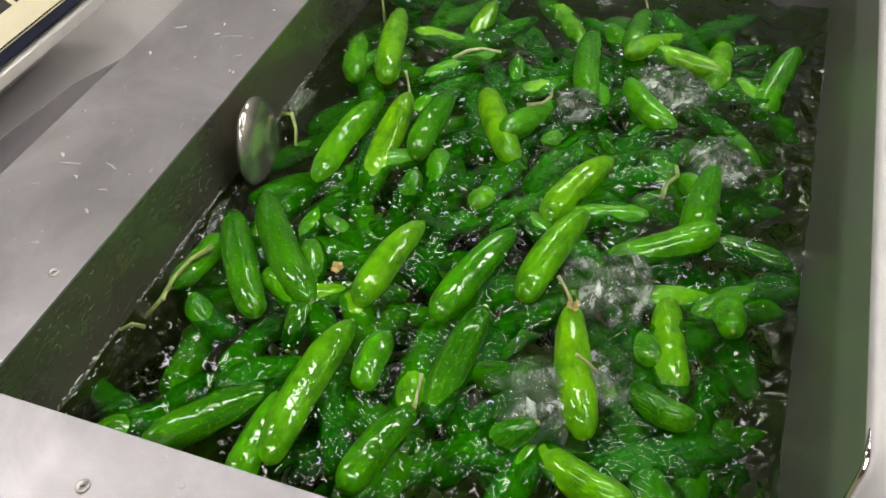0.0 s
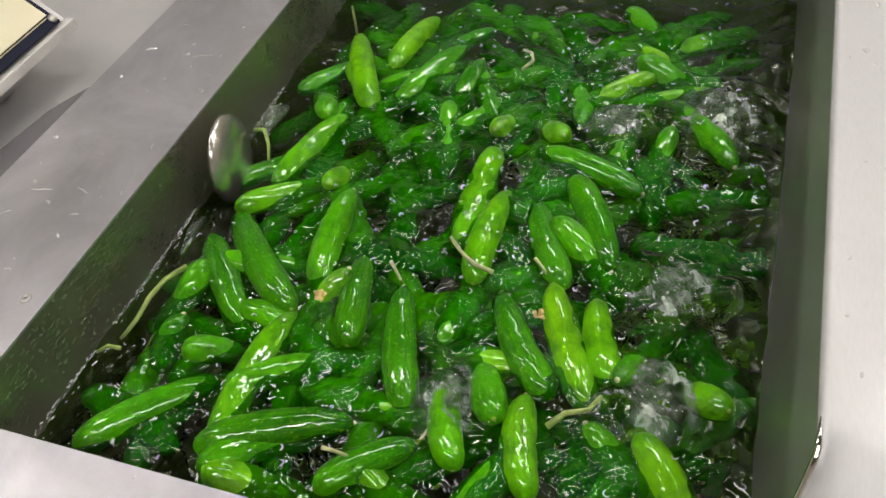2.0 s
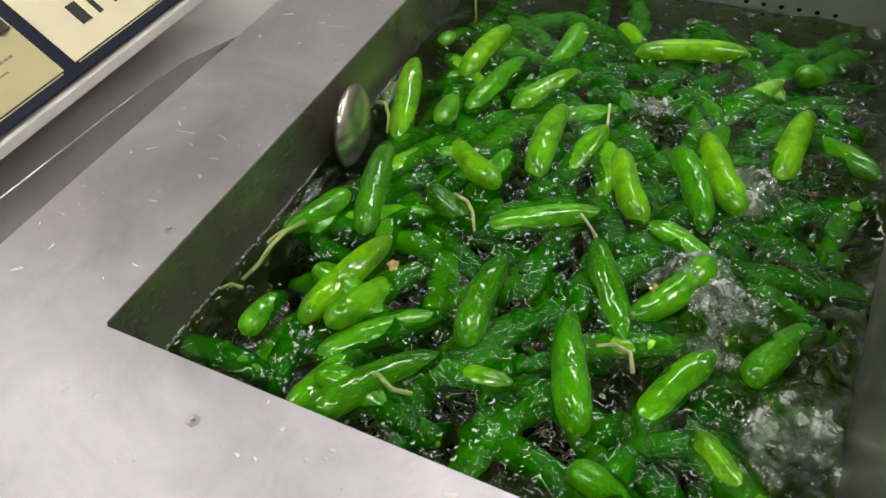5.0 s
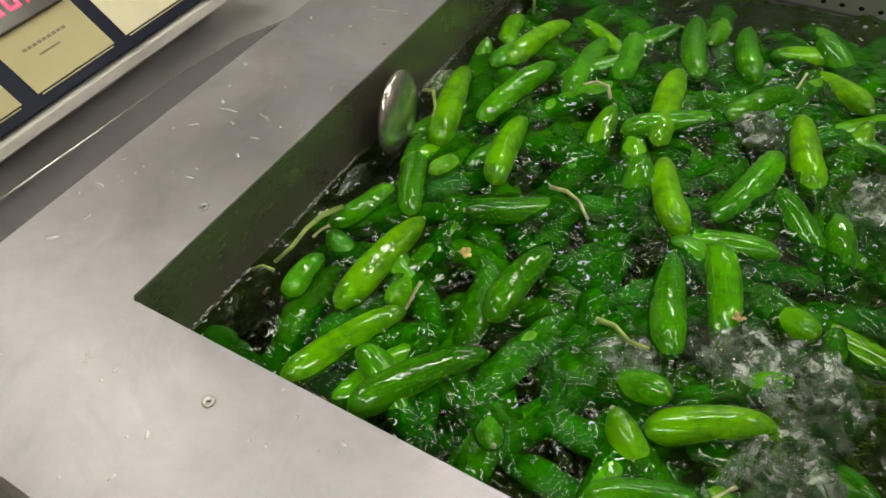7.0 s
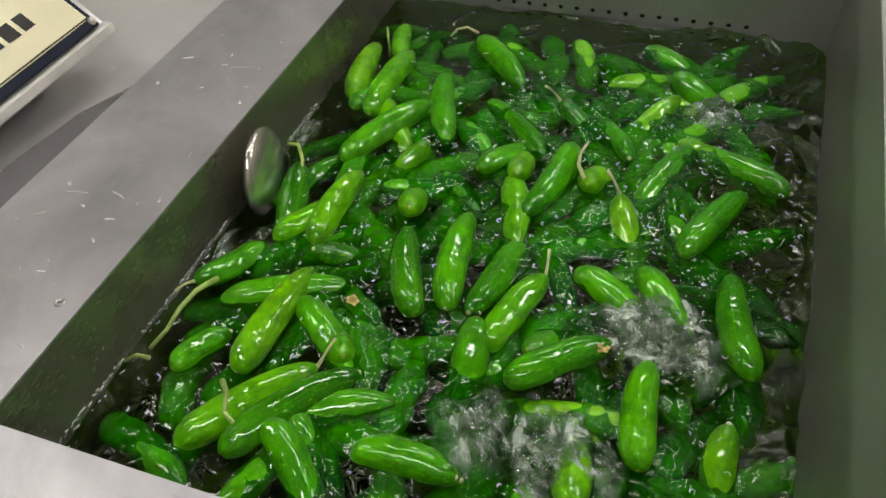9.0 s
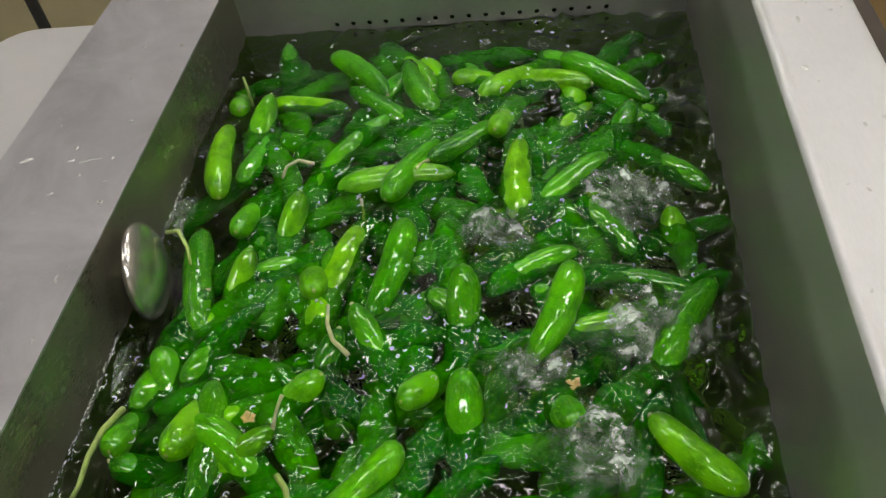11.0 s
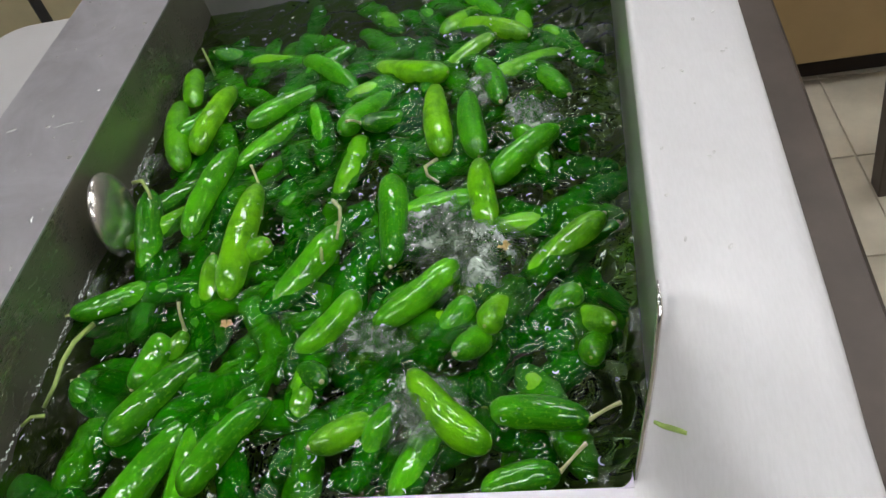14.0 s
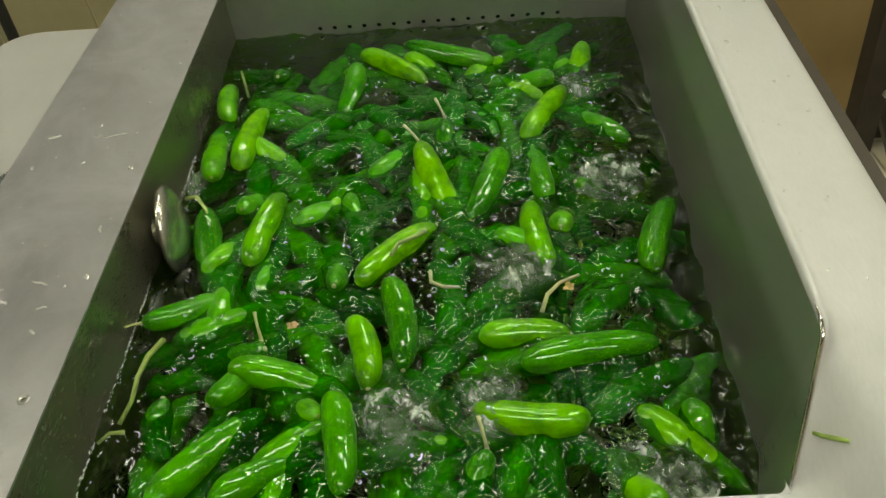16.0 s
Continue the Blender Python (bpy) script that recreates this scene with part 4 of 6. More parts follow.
def motions():
    c = CUCUMBERS
    walk(c[0], [(t, afloat(*p)) for t, *p in ((0,.086,.264,.802,0,0,-142), (0.5,.088,.255,.792,1,0,-141), (1,.088,.259,.802,0,0,-135), (1.5,.093,.256,.792,-5,0,-133), (2,.102,.262,.792,-6,0,-137), (2.5,.1,.29,.792,4,0,-145), (3,.092,.313,.802,0,0,-154), (3.5,.104,.316,.792,-3,0,-160), (4,.09,.336,.792,6,0,-157), (4.5,.094,.358,.802,0,0,-164), (7,.084,.375,.792,4,0,-154), (7.5,.081,.392,.802,0,0,-159), (8,.086,.383,.792,2,0,-162), (8.5,.081,.39,.773,-24,0,-164), (9,.073,.401,.794,-13,0,-162), (11.5,.067,.456,.792,2,0,-165), (12,.06,.419,.794,-13,0,-169), (12.5,.059,.419,.802,0,0,-172), (13,.059,.398,.794,-13,0,-176), (13.5,.05,.445,.802,0,0,-173), (14,.065,.411,.794,-13,0,-166), (14.5,.085,.396,.772,-24,0,-163), (15,.072,.415,.802,0,0,-163), (15.5,.074,.41,.802,0,0,-164), (16,.072,.41,.794,-13,0,-164),)])
    walk(c[1], [(t, afloat(*p)) for t, *p in ((0,.123,.301,.802,0,0,-137), (0.5,.112,.312,.774,-24,0,-142), (1,.104,.313,.802,0,0,-131), (1.5,.111,.305,.798,-5,0,-130), (2,.123,.308,.798,3,0,-134), (2.5,.118,.349,.772,-25,0,-139), (3,.124,.362,.793,13,0,-137), (3.5,.153,.37,.753,-38,0,-144), (4,.15,.308,.753,-38,0,-182), (4.5,.168,.378,.753,-38,0,-206), (7,.122,.367,.738,4,0,-207), (9,.084,.358,.738,-3,0,-208), (11.5,.05,.347,.753,-38,0,-209), (12,.075,.343,.738,1,0,-216), (15.5,.109,.253,.738,5,0,-267), (16,.091,.247,.753,-38,0,-274),)])
    walk(c[2], [(t, afloat(*p)) for t, *p in ((0,.03,.252,.797,-13,0,0), (0.5,.05,.232,.784,30,0,-16), (1,.038,.24,.797,-13,0,-3), (1.5,.052,.221,.783,31,0,-16), (2,.049,.235,.787,26,0,-18), (2.5,.048,.268,.794,4,0,-20), (3,.041,.28,.802,0,0,-26), (3.5,.05,.28,.794,5,0,-24), (4,.044,.279,.794,5,0,-22), (4.5,.042,.295,.802,0,0,-24), (7,.056,.29,.794,-4,0,-19), (7.5,.042,.31,.802,0,0,-25), (8,.048,.307,.794,6,0,-33), (8.5,.054,.304,.794,-1,0,-29), (9,.04,.301,.797,-13,0,-25), (11.5,.072,.3,.778,38,0,17), (12,.033,.311,.797,-13,0,-25), (12.5,.032,.308,.797,-13,0,-28), (13,.035,.346,.734,2,0,-34), (13.5,.044,.318,.778,38,0,-41), (14,.046,.31,.797,-13,0,-60), (14.5,.059,.3,.779,37,0,-62), (15,.055,.315,.797,-13,0,-62), (15.5,.047,.316,.797,-13,0,-49), (16,.055,.319,.797,-13,0,-61),)])
    walk(c[3], [(t, afloat(*p)) for t, *p in ((0,.239,.132,.802,0,0,-184), (0.5,.182,.137,.793,0,0,-167), (1,.186,.159,.802,0,0,-185), (1.5,.186,.16,.793,-3,0,-187), (2,.191,.154,.793,-2,0,-184), (2.5,.188,.177,.793,5,0,-190), (3,.185,.208,.802,0,0,-184), (3.5,.211,.174,.793,-3,0,-188), (4,.199,.178,.793,1,0,-194), (4.5,.185,.195,.794,13,0,-196), (7,.18,.24,.755,38,0,-182), (7.5,.186,.256,.755,38,0,-176), (8,.177,.262,.755,38,0,-176), (8.5,.196,.269,.755,38,0,-172), (9,.198,.266,.755,38,0,-150), (11.5,.18,.289,.755,38,0,-74), (12,.176,.285,.733,2,0,-93), (12.5,.169,.258,.733,-2,0,-113), (13,.177,.252,.802,0,0,-140), (13.5,.168,.241,.733,1,0,-150), (14.5,.177,.231,.733,1,0,-180), (15,.184,.199,.755,38,0,-195), (15.5,.186,.213,.733,-5,0,-167), (16,.191,.203,.755,38,0,-137),)])
    walk(c[4], [(t, afloat(*p)) for t, *p in ((0,.289,.178,.802,0,0,181), (0.5,.269,.179,.738,-5,0,186), (1,.243,.182,.798,4,0,194), (1.5,.186,.177,.738,6,0,156), (2,.13,.172,.791,38,0,119), (2.5,.129,.192,.791,38,0,76), (3,.114,.192,.791,38,0,149), (3.5,.118,.199,.791,38,0,103), (4,.108,.202,.791,38,0,107), (4.5,.08,.128,.798,18,0,170), (7,.064,.16,.798,4,0,186), (7.5,.076,.182,.798,-1,0,168), (8,.077,.182,.798,-4,0,183), (8.5,.074,.173,.798,-2,0,170), (9,.074,.176,.798,3,0,154), (11.5,.047,.26,.791,38,0,212), (12,.078,.266,.757,38,0,271), (12.5,.078,.265,.757,38,0,240), (13,.036,.293,.799,-13,0,327), (13.5,.078,.275,.757,38,0,399), (14,.132,.211,.802,0,0,347), (14.5,.098,.253,.791,38,0,423), (15,.137,.219,.802,0,0,341), (15.5,.135,.228,.802,0,0,354), (16,.134,.206,.799,-13,0,329),)])
    walk(c[5], [(t, afloat(*p)) for t, *p in ((0,.257,.308,.802,0,0,169), (0.5,.281,.302,.801,3,0,147), (1,.26,.285,.741,-1,0,148), (1.5,.238,.268,.741,1,0,149), (2,.217,.25,.774,-38,0,151), (2.5,.202,.273,.774,-38,0,163), (3,.194,.281,.757,-38,0,156), (3.5,.196,.32,.787,-26,0,187), (4,.213,.309,.774,-38,0,209), (4.5,.204,.459,.796,13,0,233), (7,.176,.464,.801,1,0,190), (7.5,.183,.44,.802,0,0,188), (8,.177,.436,.801,-3,0,191), (8.5,.136,.424,.801,-3,0,188), (9,.127,.426,.802,0,0,178), (11.5,.124,.413,.775,-37,0,172), (12,.12,.371,.774,-38,0,166), (12.5,.112,.375,.774,-38,0,169), (13,.163,.399,.757,-38,0,179), (13.5,.166,.32,.796,13,0,207), (14,.185,.299,.774,-38,0,185), (14.5,.194,.293,.741,-6,0,197), (15,.204,.26,.741,-5,0,209), (15.5,.213,.283,.774,-38,0,221), (16,.213,.29,.726,0,0,222),)])
    walk(c[6], [(t, afloat(*p)) for t, *p in ((0,.354,.319,.802,0,0,162), (0.5,.4,.344,.77,38,0,146), (1,.366,.254,.77,38,0,207), (1.5,.366,.29,.77,38,0,196), (2,.426,.218,.78,29,0,201), (2.5,.407,.28,.779,30,0,185), (3,.404,.176,.802,0,0,190), (3.5,.412,.189,.802,2,0,171), (4,.416,.182,.742,6,0,182), (4.5,.419,.188,.802,0,0,193), (7,.424,.216,.77,38,0,249), (7.5,.438,.233,.757,38,0,281), (8,.442,.244,.775,33,0,354), (8.5,.357,.244,.77,38,0,419), (9,.354,.228,.77,38,0,358), (11.5,.403,.252,.775,33,0,356), (12,.41,.317,.795,-13,0,331), (12.5,.381,.403,.795,-13,0,307), (13,.389,.405,.795,-13,0,358), (13.5,.426,.287,.742,4,0,336), (14,.46,.22,.757,37,0,312), (14.5,.462,.198,.782,28,0,325), (15,.511,.149,.795,-13,0,370), (15.5,.52,.178,.802,0,0,435), (16,.537,.221,.802,0,0,457),)])
    walk(c[7], [(t, afloat(*p)) for t, *p in ((0,.119,.496,.802,0,0,176), (0.5,.118,.519,.794,5,0,164), (1,.096,.53,.794,13,0,177), (1.5,.111,.505,.794,-1,0,158), (2,.102,.507,.794,3,0,168), (2.5,.11,.524,.761,-35,0,158), (3,.124,.536,.756,-38,0,152), (3.5,.116,.546,.734,-3,0,158), (4.5,.099,.565,.734,-2,0,171), (7,.056,.612,.757,-37,0,203), (7.5,.091,.718,.802,0,0,177), (8,.085,.714,.794,0,0,183), (8.5,.106,.684,.775,-24,0,169), (9,.09,.711,.802,0,0,178), (11.5,.081,.718,.774,-24,0,178), (12,.079,.683,.802,0,0,178), (12.5,.077,.689,.794,13,0,178), (13,.08,.665,.802,0,0,177), (13.5,.032,.72,.802,0,0,187), (14,.045,.63,.802,0,0,197), (14.5,.05,.618,.794,2,0,195), (15,.033,.646,.802,0,0,188), (15.5,.035,.639,.802,0,0,188), (16,.036,.644,.794,13,0,184),)])
    walk(c[8], [(t, afloat(*p)) for t, *p in ((0,.173,.501,.793,-13,0,-179), (0.5,.163,.508,.756,34,0,-196), (1,.164,.509,.736,1,0,-193), (1.5,.164,.509,.736,-3,0,-189), (2,.164,.51,.75,38,0,-185), (2.5,.144,.501,.736,0,0,-183), (3,.124,.493,.736,1,0,-180), (3.5,.104,.485,.75,38,0,-178), (4,.109,.48,.736,5,0,-180), (4.5,.113,.476,.736,-6,0,-183), (7,.134,.453,.755,34,0,-198), (7.5,.146,.452,.736,-2,0,-197), (9,.182,.449,.736,2,0,-194), (11.5,.241,.444,.796,-2,0,-190), (12,.222,.421,.802,0,0,-187), (12.5,.214,.441,.802,0,0,-191), (13,.204,.416,.802,0,0,-180), (13.5,.205,.425,.802,0,0,-176), (14,.206,.392,.802,0,0,-179), (14.5,.212,.387,.796,-3,0,-181), (15,.219,.397,.802,0,0,-167), (15.5,.221,.425,.721,-5,0,-167), (16,.236,.418,.721,4,0,-167),)])
    walk(c[9], [(t, afloat(*p)) for t, *p in ((0,.222,.557,.802,0,0,178), (0.5,.22,.562,.803,-3,0,164), (1,.212,.587,.796,13,0,156), (1.5,.199,.544,.788,-25,0,159), (2,.23,.555,.743,-3,0,157), (3,.291,.579,.743,-4,0,152), (3.5,.322,.59,.775,-38,0,150), (4,.294,.644,.803,-1,0,150), (4.5,.304,.663,.757,-30,0,169), (7,.4,.812,.803,2,0,198), (7.5,.364,.786,.787,-27,0,203), (8,.358,.792,.743,-5,0,203), (9,.344,.802,.743,-2,0,203), (11.5,.309,.828,.803,-2,0,202), (12,.305,.887,.775,-38,0,282), (12.5,.253,.822,.743,4,0,327), (13,.209,.803,.777,-36,0,360), (13.5,.212,.772,.743,-1,0,360), (14.5,.224,.79,.743,4,0,357), (15,.216,.8,.802,0,0,363), (15.5,.212,.807,.802,0,0,357), (16,.224,.781,.796,13,0,348),)])
    walk(c[10], [(t, afloat(*p)) for t, *p in ((0,.096,.728,.802,0,0,-166), (0.5,.117,.702,.798,3,0,-152), (1,.106,.707,.802,0,0,-146), (1.5,.096,.7,.798,5,0,-150), (2,.108,.692,.798,-2,0,-154), (2.5,.105,.684,.798,4,0,-161), (3,.095,.721,.802,0,0,-159), (3.5,.105,.684,.798,4,0,-160), (4,.08,.575,.772,25,0,-149), (4.5,.048,.547,.793,-13,0,-162), (7,.055,.522,.798,4,0,-162), (7.5,.065,.515,.793,-13,0,-159), (8,.087,.484,.753,38,0,-167), (8.5,.146,.5,.738,-5,0,-168), (9,.205,.516,.755,36,0,-168), (11.5,.198,.46,.753,38,0,-165), (12,.192,.429,.753,38,0,-172), (12.5,.26,.454,.802,0,0,-192), (13,.153,.474,.793,-13,0,-203), (13.5,.165,.416,.753,38,0,-138), (14,.171,.378,.753,38,0,-97), (14.5,.174,.38,.753,38,0,-163), (15,.193,.371,.753,38,0,-97), (15.5,.179,.361,.753,38,0,-19), (16,.181,.365,.723,1,0,-17),)])
    walk(c[11], [(t, afloat(*p)) for t, *p in ((0,.051,.697,.794,13,0,-161), (0.5,.076,.682,.779,23,0,-151), (1,.072,.67,.802,0,0,-145), (1.5,.065,.658,.797,-3,0,-148), (2,.068,.639,.775,25,0,-155), (2.5,.069,.639,.797,-2,0,-155), (3,.067,.652,.802,0,0,-157), (3.5,.076,.624,.797,-1,0,-154), (4,.098,.64,.769,30,0,-158), (4.5,.106,.6,.774,27,0,-166), (7,.128,.586,.797,-1,0,-192), (7.5,.131,.606,.802,0,0,-192), (8,.129,.594,.797,-4,0,-192), (8.5,.126,.579,.774,27,0,-205), (9,.129,.593,.802,0,0,-206), (11.5,.113,.578,.768,31,0,-187), (12,.112,.546,.794,13,0,-188), (12.5,.113,.553,.794,13,0,-193), (13,.04,.614,.802,0,0,-168), (13.5,.117,.559,.802,0,0,-194), (14,.136,.491,.802,0,0,-188), (14.5,.138,.521,.776,25,0,-190), (15,.134,.534,.778,23,0,-193), (15.5,.133,.566,.766,33,0,-200), (16,.122,.551,.759,38,0,-200),)])
    walk(c[12], [(t, afloat(*p)) for t, *p in ((0,.332,.09,.757,25,0,164), (0.5,.282,.068,.771,37,0,140), (1,.254,.082,.757,26,0,132), (1.5,.267,.048,.77,38,0,72), (2,.261,.04,.77,38,0,89), (2.5,.208,.057,.77,38,0,132), (3,.171,.071,.77,38,0,198), (3.5,.167,.17,.802,1,0,168), (4,.15,.186,.802,6,0,169), (4.5,.141,.203,.802,0,0,166), (7,.134,.217,.802,-6,0,172), (7.5,.134,.232,.802,0,0,170), (8,.141,.219,.802,3,0,174), (8.5,.137,.228,.802,3,0,170), (9,.134,.238,.802,0,0,175), (11.5,.117,.28,.776,33,0,170), (12,.114,.259,.795,-13,0,163), (12.5,.113,.264,.795,-13,0,156), (13,.117,.337,.77,38,0,149), (13.5,.159,.268,.742,5,0,154), (15,.28,.088,.802,0,0,115), (15.5,.305,.111,.795,-13,0,170), (16,.307,.114,.727,4,0,171),)])
    walk(c[13], [(t, afloat(*p)) for t, *p in ((0,.161,.078,.795,13,0,142), (0.5,.193,.082,.743,4,0,134), (1,.216,.088,.743,-5,0,123), (1.5,.238,.094,.803,5,0,113), (2,.244,.094,.803,2,0,114), (2.5,.257,.122,.77,-38,0,89), (3,.242,.11,.757,-38,0,105), (3.5,.284,.11,.779,-30,0,157), (4,.282,.108,.77,-38,0,117), (4.5,.237,.093,.802,0,0,140), (7,.258,.102,.803,5,0,147), (7.5,.239,.118,.802,0,0,142), (8,.226,.126,.803,1,0,149), (8.5,.216,.131,.803,-6,0,142), (9,.207,.134,.802,0,0,143), (11.5,.21,.155,.743,-4,0,132), (12,.201,.176,.795,13,0,136), (12.5,.197,.173,.757,-38,0,130), (13,.213,.207,.757,-38,0,205), (13.5,.185,.139,.757,-38,0,164), (14,.162,.172,.795,13,0,150), (14.5,.186,.154,.803,-2,0,167), (15,.146,.137,.795,13,0,126), (15.5,.146,.13,.77,-38,0,129), (16,.146,.138,.728,2,0,128),)])
    walk(c[14], [(t, afloat(*p)) for t, *p in ((0,.488,.23,.802,0,0,-164), (0.5,.548,.201,.796,5,0,-175), (1,.483,.224,.795,-13,0,-194), (1.5,.528,.178,.796,-5,0,-142), (2,.501,.266,.796,-4,0,-156), (2.5,.5,.264,.736,6,0,-153), (3,.506,.272,.802,0,0,-155), (3.5,.457,.232,.766,36,0,-180), (4,.464,.196,.772,30,0,-168), (4.5,.516,.2,.757,32,0,-179), (7,.487,.186,.736,4,0,-190), (7.5,.484,.184,.802,0,0,-189), (8,.485,.183,.736,-3,0,-188), (8.5,.488,.182,.736,-5,0,-184), (9,.492,.182,.775,28,0,-179), (11.5,.483,.172,.736,5,0,-192), (12,.483,.186,.736,-5,0,-194), (12.5,.48,.182,.764,38,0,-197), (13,.49,.284,.757,33,0,-211), (13.5,.528,.317,.795,-13,0,-265), (14,.552,.275,.768,34,0,-205), (14.5,.55,.289,.736,-3,0,-207), (15,.547,.274,.757,38,0,-208), (15.5,.53,.286,.764,38,0,-152), (16,.532,.295,.721,-3,0,-152),)])
    walk(c[15], [(t, afloat(*p)) for t, *p in ((0,.542,.42,.796,13,0,-66), (0.5,.546,.373,.775,-37,0,-23), (1,.562,.327,.796,13,0,-13), (1.5,.579,.326,.774,-38,0,-86), (2,.568,.276,.774,-38,0,-14), (2.5,.523,.283,.783,-29,0,-60), (3,.499,.318,.741,4,0,-48), (3.5,.476,.354,.789,-23,0,-36), (4,.42,.368,.801,-6,0,-46), (4.5,.49,.336,.802,0,0,-41), (7,.487,.347,.801,4,0,18), (7.5,.51,.319,.802,0,0,13), (8,.498,.304,.801,-3,0,19), (8.5,.518,.326,.741,-3,0,13), (9,.55,.356,.796,13,0,31), (11.5,.48,.403,.801,0,0,-29), (12,.532,.432,.774,-38,0,-31), (12.5,.506,.415,.802,0,0,13), (13,.515,.353,.741,0,0,2), (13.5,.512,.281,.741,3,0,-8), (14,.514,.233,.774,-38,0,-20), (14.5,.523,.248,.801,-6,0,-10), (15,.466,.29,.802,0,0,0), (15.5,.489,.305,.757,-32,0,-6), (16,.49,.314,.726,-4,0,-6),)])
    walk(c[16], [(t, afloat(*p)) for t, *p in ((0,.438,.472,.757,0,0,157), (0.5,.52,.413,.791,-6,0,143), (1,.622,.408,.778,-27,0,188), (1.5,.629,.423,.731,3,0,168), (2,.636,.439,.731,0,0,149), (2.5,.644,.454,.768,-38,0,130), (3,.63,.453,.802,0,0,180), (3.5,.646,.456,.731,-4,0,173), (4,.66,.482,.768,-38,0,169), (4.5,.66,.518,.771,-35,0,166), (7,.625,.438,.731,-5,0,188), (7.5,.618,.422,.77,-37,0,193), (8,.618,.436,.791,-1,0,171), (8.5,.606,.47,.731,-1,0,164), (9,.594,.503,.757,-2,0,157), (11.5,.655,.488,.768,-38,0,205), (12,.654,.495,.775,-30,0,161), (12.5,.656,.466,.791,-3,0,176), (13,.597,.385,.768,-38,0,210), (13.5,.569,.384,.802,0,0,157), (14,.615,.323,.796,-13,0,129), (14.5,.555,.308,.731,-1,0,153), (15,.517,.303,.802,0,0,161), (15.5,.517,.404,.768,-38,0,210), (16,.5,.414,.802,0,0,184),)])
    walk(c[17], [(t, afloat(*p)) for t, *p in ((0,.434,.37,.802,0,0,165), (0.5,.464,.4,.799,1,0,165), (1,.478,.414,.802,0,0,174), (1.5,.398,.44,.799,0,0,187), (2,.386,.397,.799,2,0,178), (2.5,.282,.428,.784,-24,0,141), (3,.22,.41,.757,-25,0,138), (3.5,.174,.42,.766,-38,0,164), (4,.267,.44,.776,-29,0,179), (4.5,.276,.537,.802,0,0,183), (7,.276,.528,.774,-32,0,185), (7.5,.365,.525,.739,2,0,152), (8,.455,.522,.766,-38,0,119), (8.5,.427,.536,.739,-5,0,116), (9,.399,.549,.739,5,0,113), (11.5,.258,.616,.799,-5,0,96), (12,.231,.583,.781,-26,0,102), (12.5,.23,.594,.799,2,0,95), (13,.24,.626,.724,3,0,88), (16,.253,.594,.724,-2,0,87),)])
    walk(c[18], [(t, afloat(*p)) for t, *p in ((0,.586,.488,.802,0,0,175), (0.5,.589,.46,.77,38,0,254), (1,.568,.485,.802,0,0,330), (1.5,.56,.42,.77,38,0,406), (2,.496,.438,.802,0,0,385), (2.5,.411,.507,.786,24,0,403), (3,.324,.391,.782,27,0,384), (3.5,.324,.396,.742,2,0,379), (4,.324,.4,.802,-5,0,374), (4.5,.328,.408,.742,-1,0,373), (7,.348,.448,.77,38,0,365), (7.5,.403,.333,.802,0,0,369), (8,.4,.349,.802,5,0,342), (8.5,.378,.354,.778,31,0,338), (9,.354,.373,.795,-13,0,352), (11.5,.408,.37,.77,38,0,359), (12,.434,.377,.742,5,0,367), (12.5,.455,.38,.795,-13,0,377), (13,.474,.418,.795,-13,0,334), (13.5,.435,.4,.77,38,0,362), (14,.403,.397,.802,0,0,365), (14.5,.384,.408,.778,31,0,355), (15,.4,.408,.742,5,0,350), (15.5,.419,.467,.742,3,0,343), (16,.44,.522,.802,0,0,340),)])
    walk(c[19], [(t, afloat(*p)) for t, *p in ((0,.402,.742,.802,0,0,-172), (0.5,.344,.756,.795,3,0,-171), (1,.328,.735,.802,0,0,-159), (1.5,.312,.694,.774,-25,0,-166), (2,.275,.649,.777,-23,0,-188), (2.5,.284,.665,.769,-29,0,-197), (3,.31,.772,.765,-32,0,-157), (3.5,.321,.798,.766,-31,0,-158), (4,.279,.799,.761,-35,0,-161), (4.5,.287,.8,.735,0,0,-161), (7,.324,.803,.795,-1,0,-163), (7.5,.298,.826,.757,-38,0,-146), (8,.281,.792,.762,-34,0,-139), (8.5,.276,.789,.768,-29,0,-124), (9,.281,.775,.757,-5,0,-142), (11.5,.254,.776,.795,-2,0,-128), (12,.232,.787,.802,0,0,-145), (12.5,.24,.784,.802,0,0,-146), (13,.298,.814,.802,0,0,-152), (13.5,.276,.648,.802,0,0,-166), (14,.284,.723,.735,0,0,-150), (15.5,.365,.84,.735,-3,0,-127), (16,.395,.881,.802,0,0,-118),)])
    walk(c[20], [(t, afloat(*p)) for t, *p in ((0,.456,.854,.796,2,0,177), (0.5,.396,.871,.785,-26,0,168), (1,.382,.88,.802,0,0,152), (1.5,.347,.867,.796,-1,0,163), (2,.399,.826,.736,4,0,171), (2.5,.451,.785,.736,-2,0,179), (3,.503,.726,.802,0,0,184), (3.5,.495,.739,.736,-6,0,182), (4.5,.479,.729,.736,-5,0,172), (7,.441,.704,.796,0,0,146), (7.5,.419,.683,.796,2,0,169), (8,.438,.69,.775,-36,0,211), (8.5,.425,.722,.774,-38,0,232), (9,.402,.697,.774,-38,0,253), (11.5,.379,.684,.796,-3,0,331), (12,.378,.684,.796,-2,0,350), (12.5,.403,.668,.802,0,0,355), (13,.407,.67,.784,-27,0,349), (13.5,.394,.624,.736,6,0,327), (14,.388,.614,.783,-29,0,305), (14.5,.391,.619,.736,1,0,290), (15,.391,.597,.736,0,0,274), (15.5,.388,.648,.796,-13,0,257), (16,.386,.621,.774,-38,0,181),)])
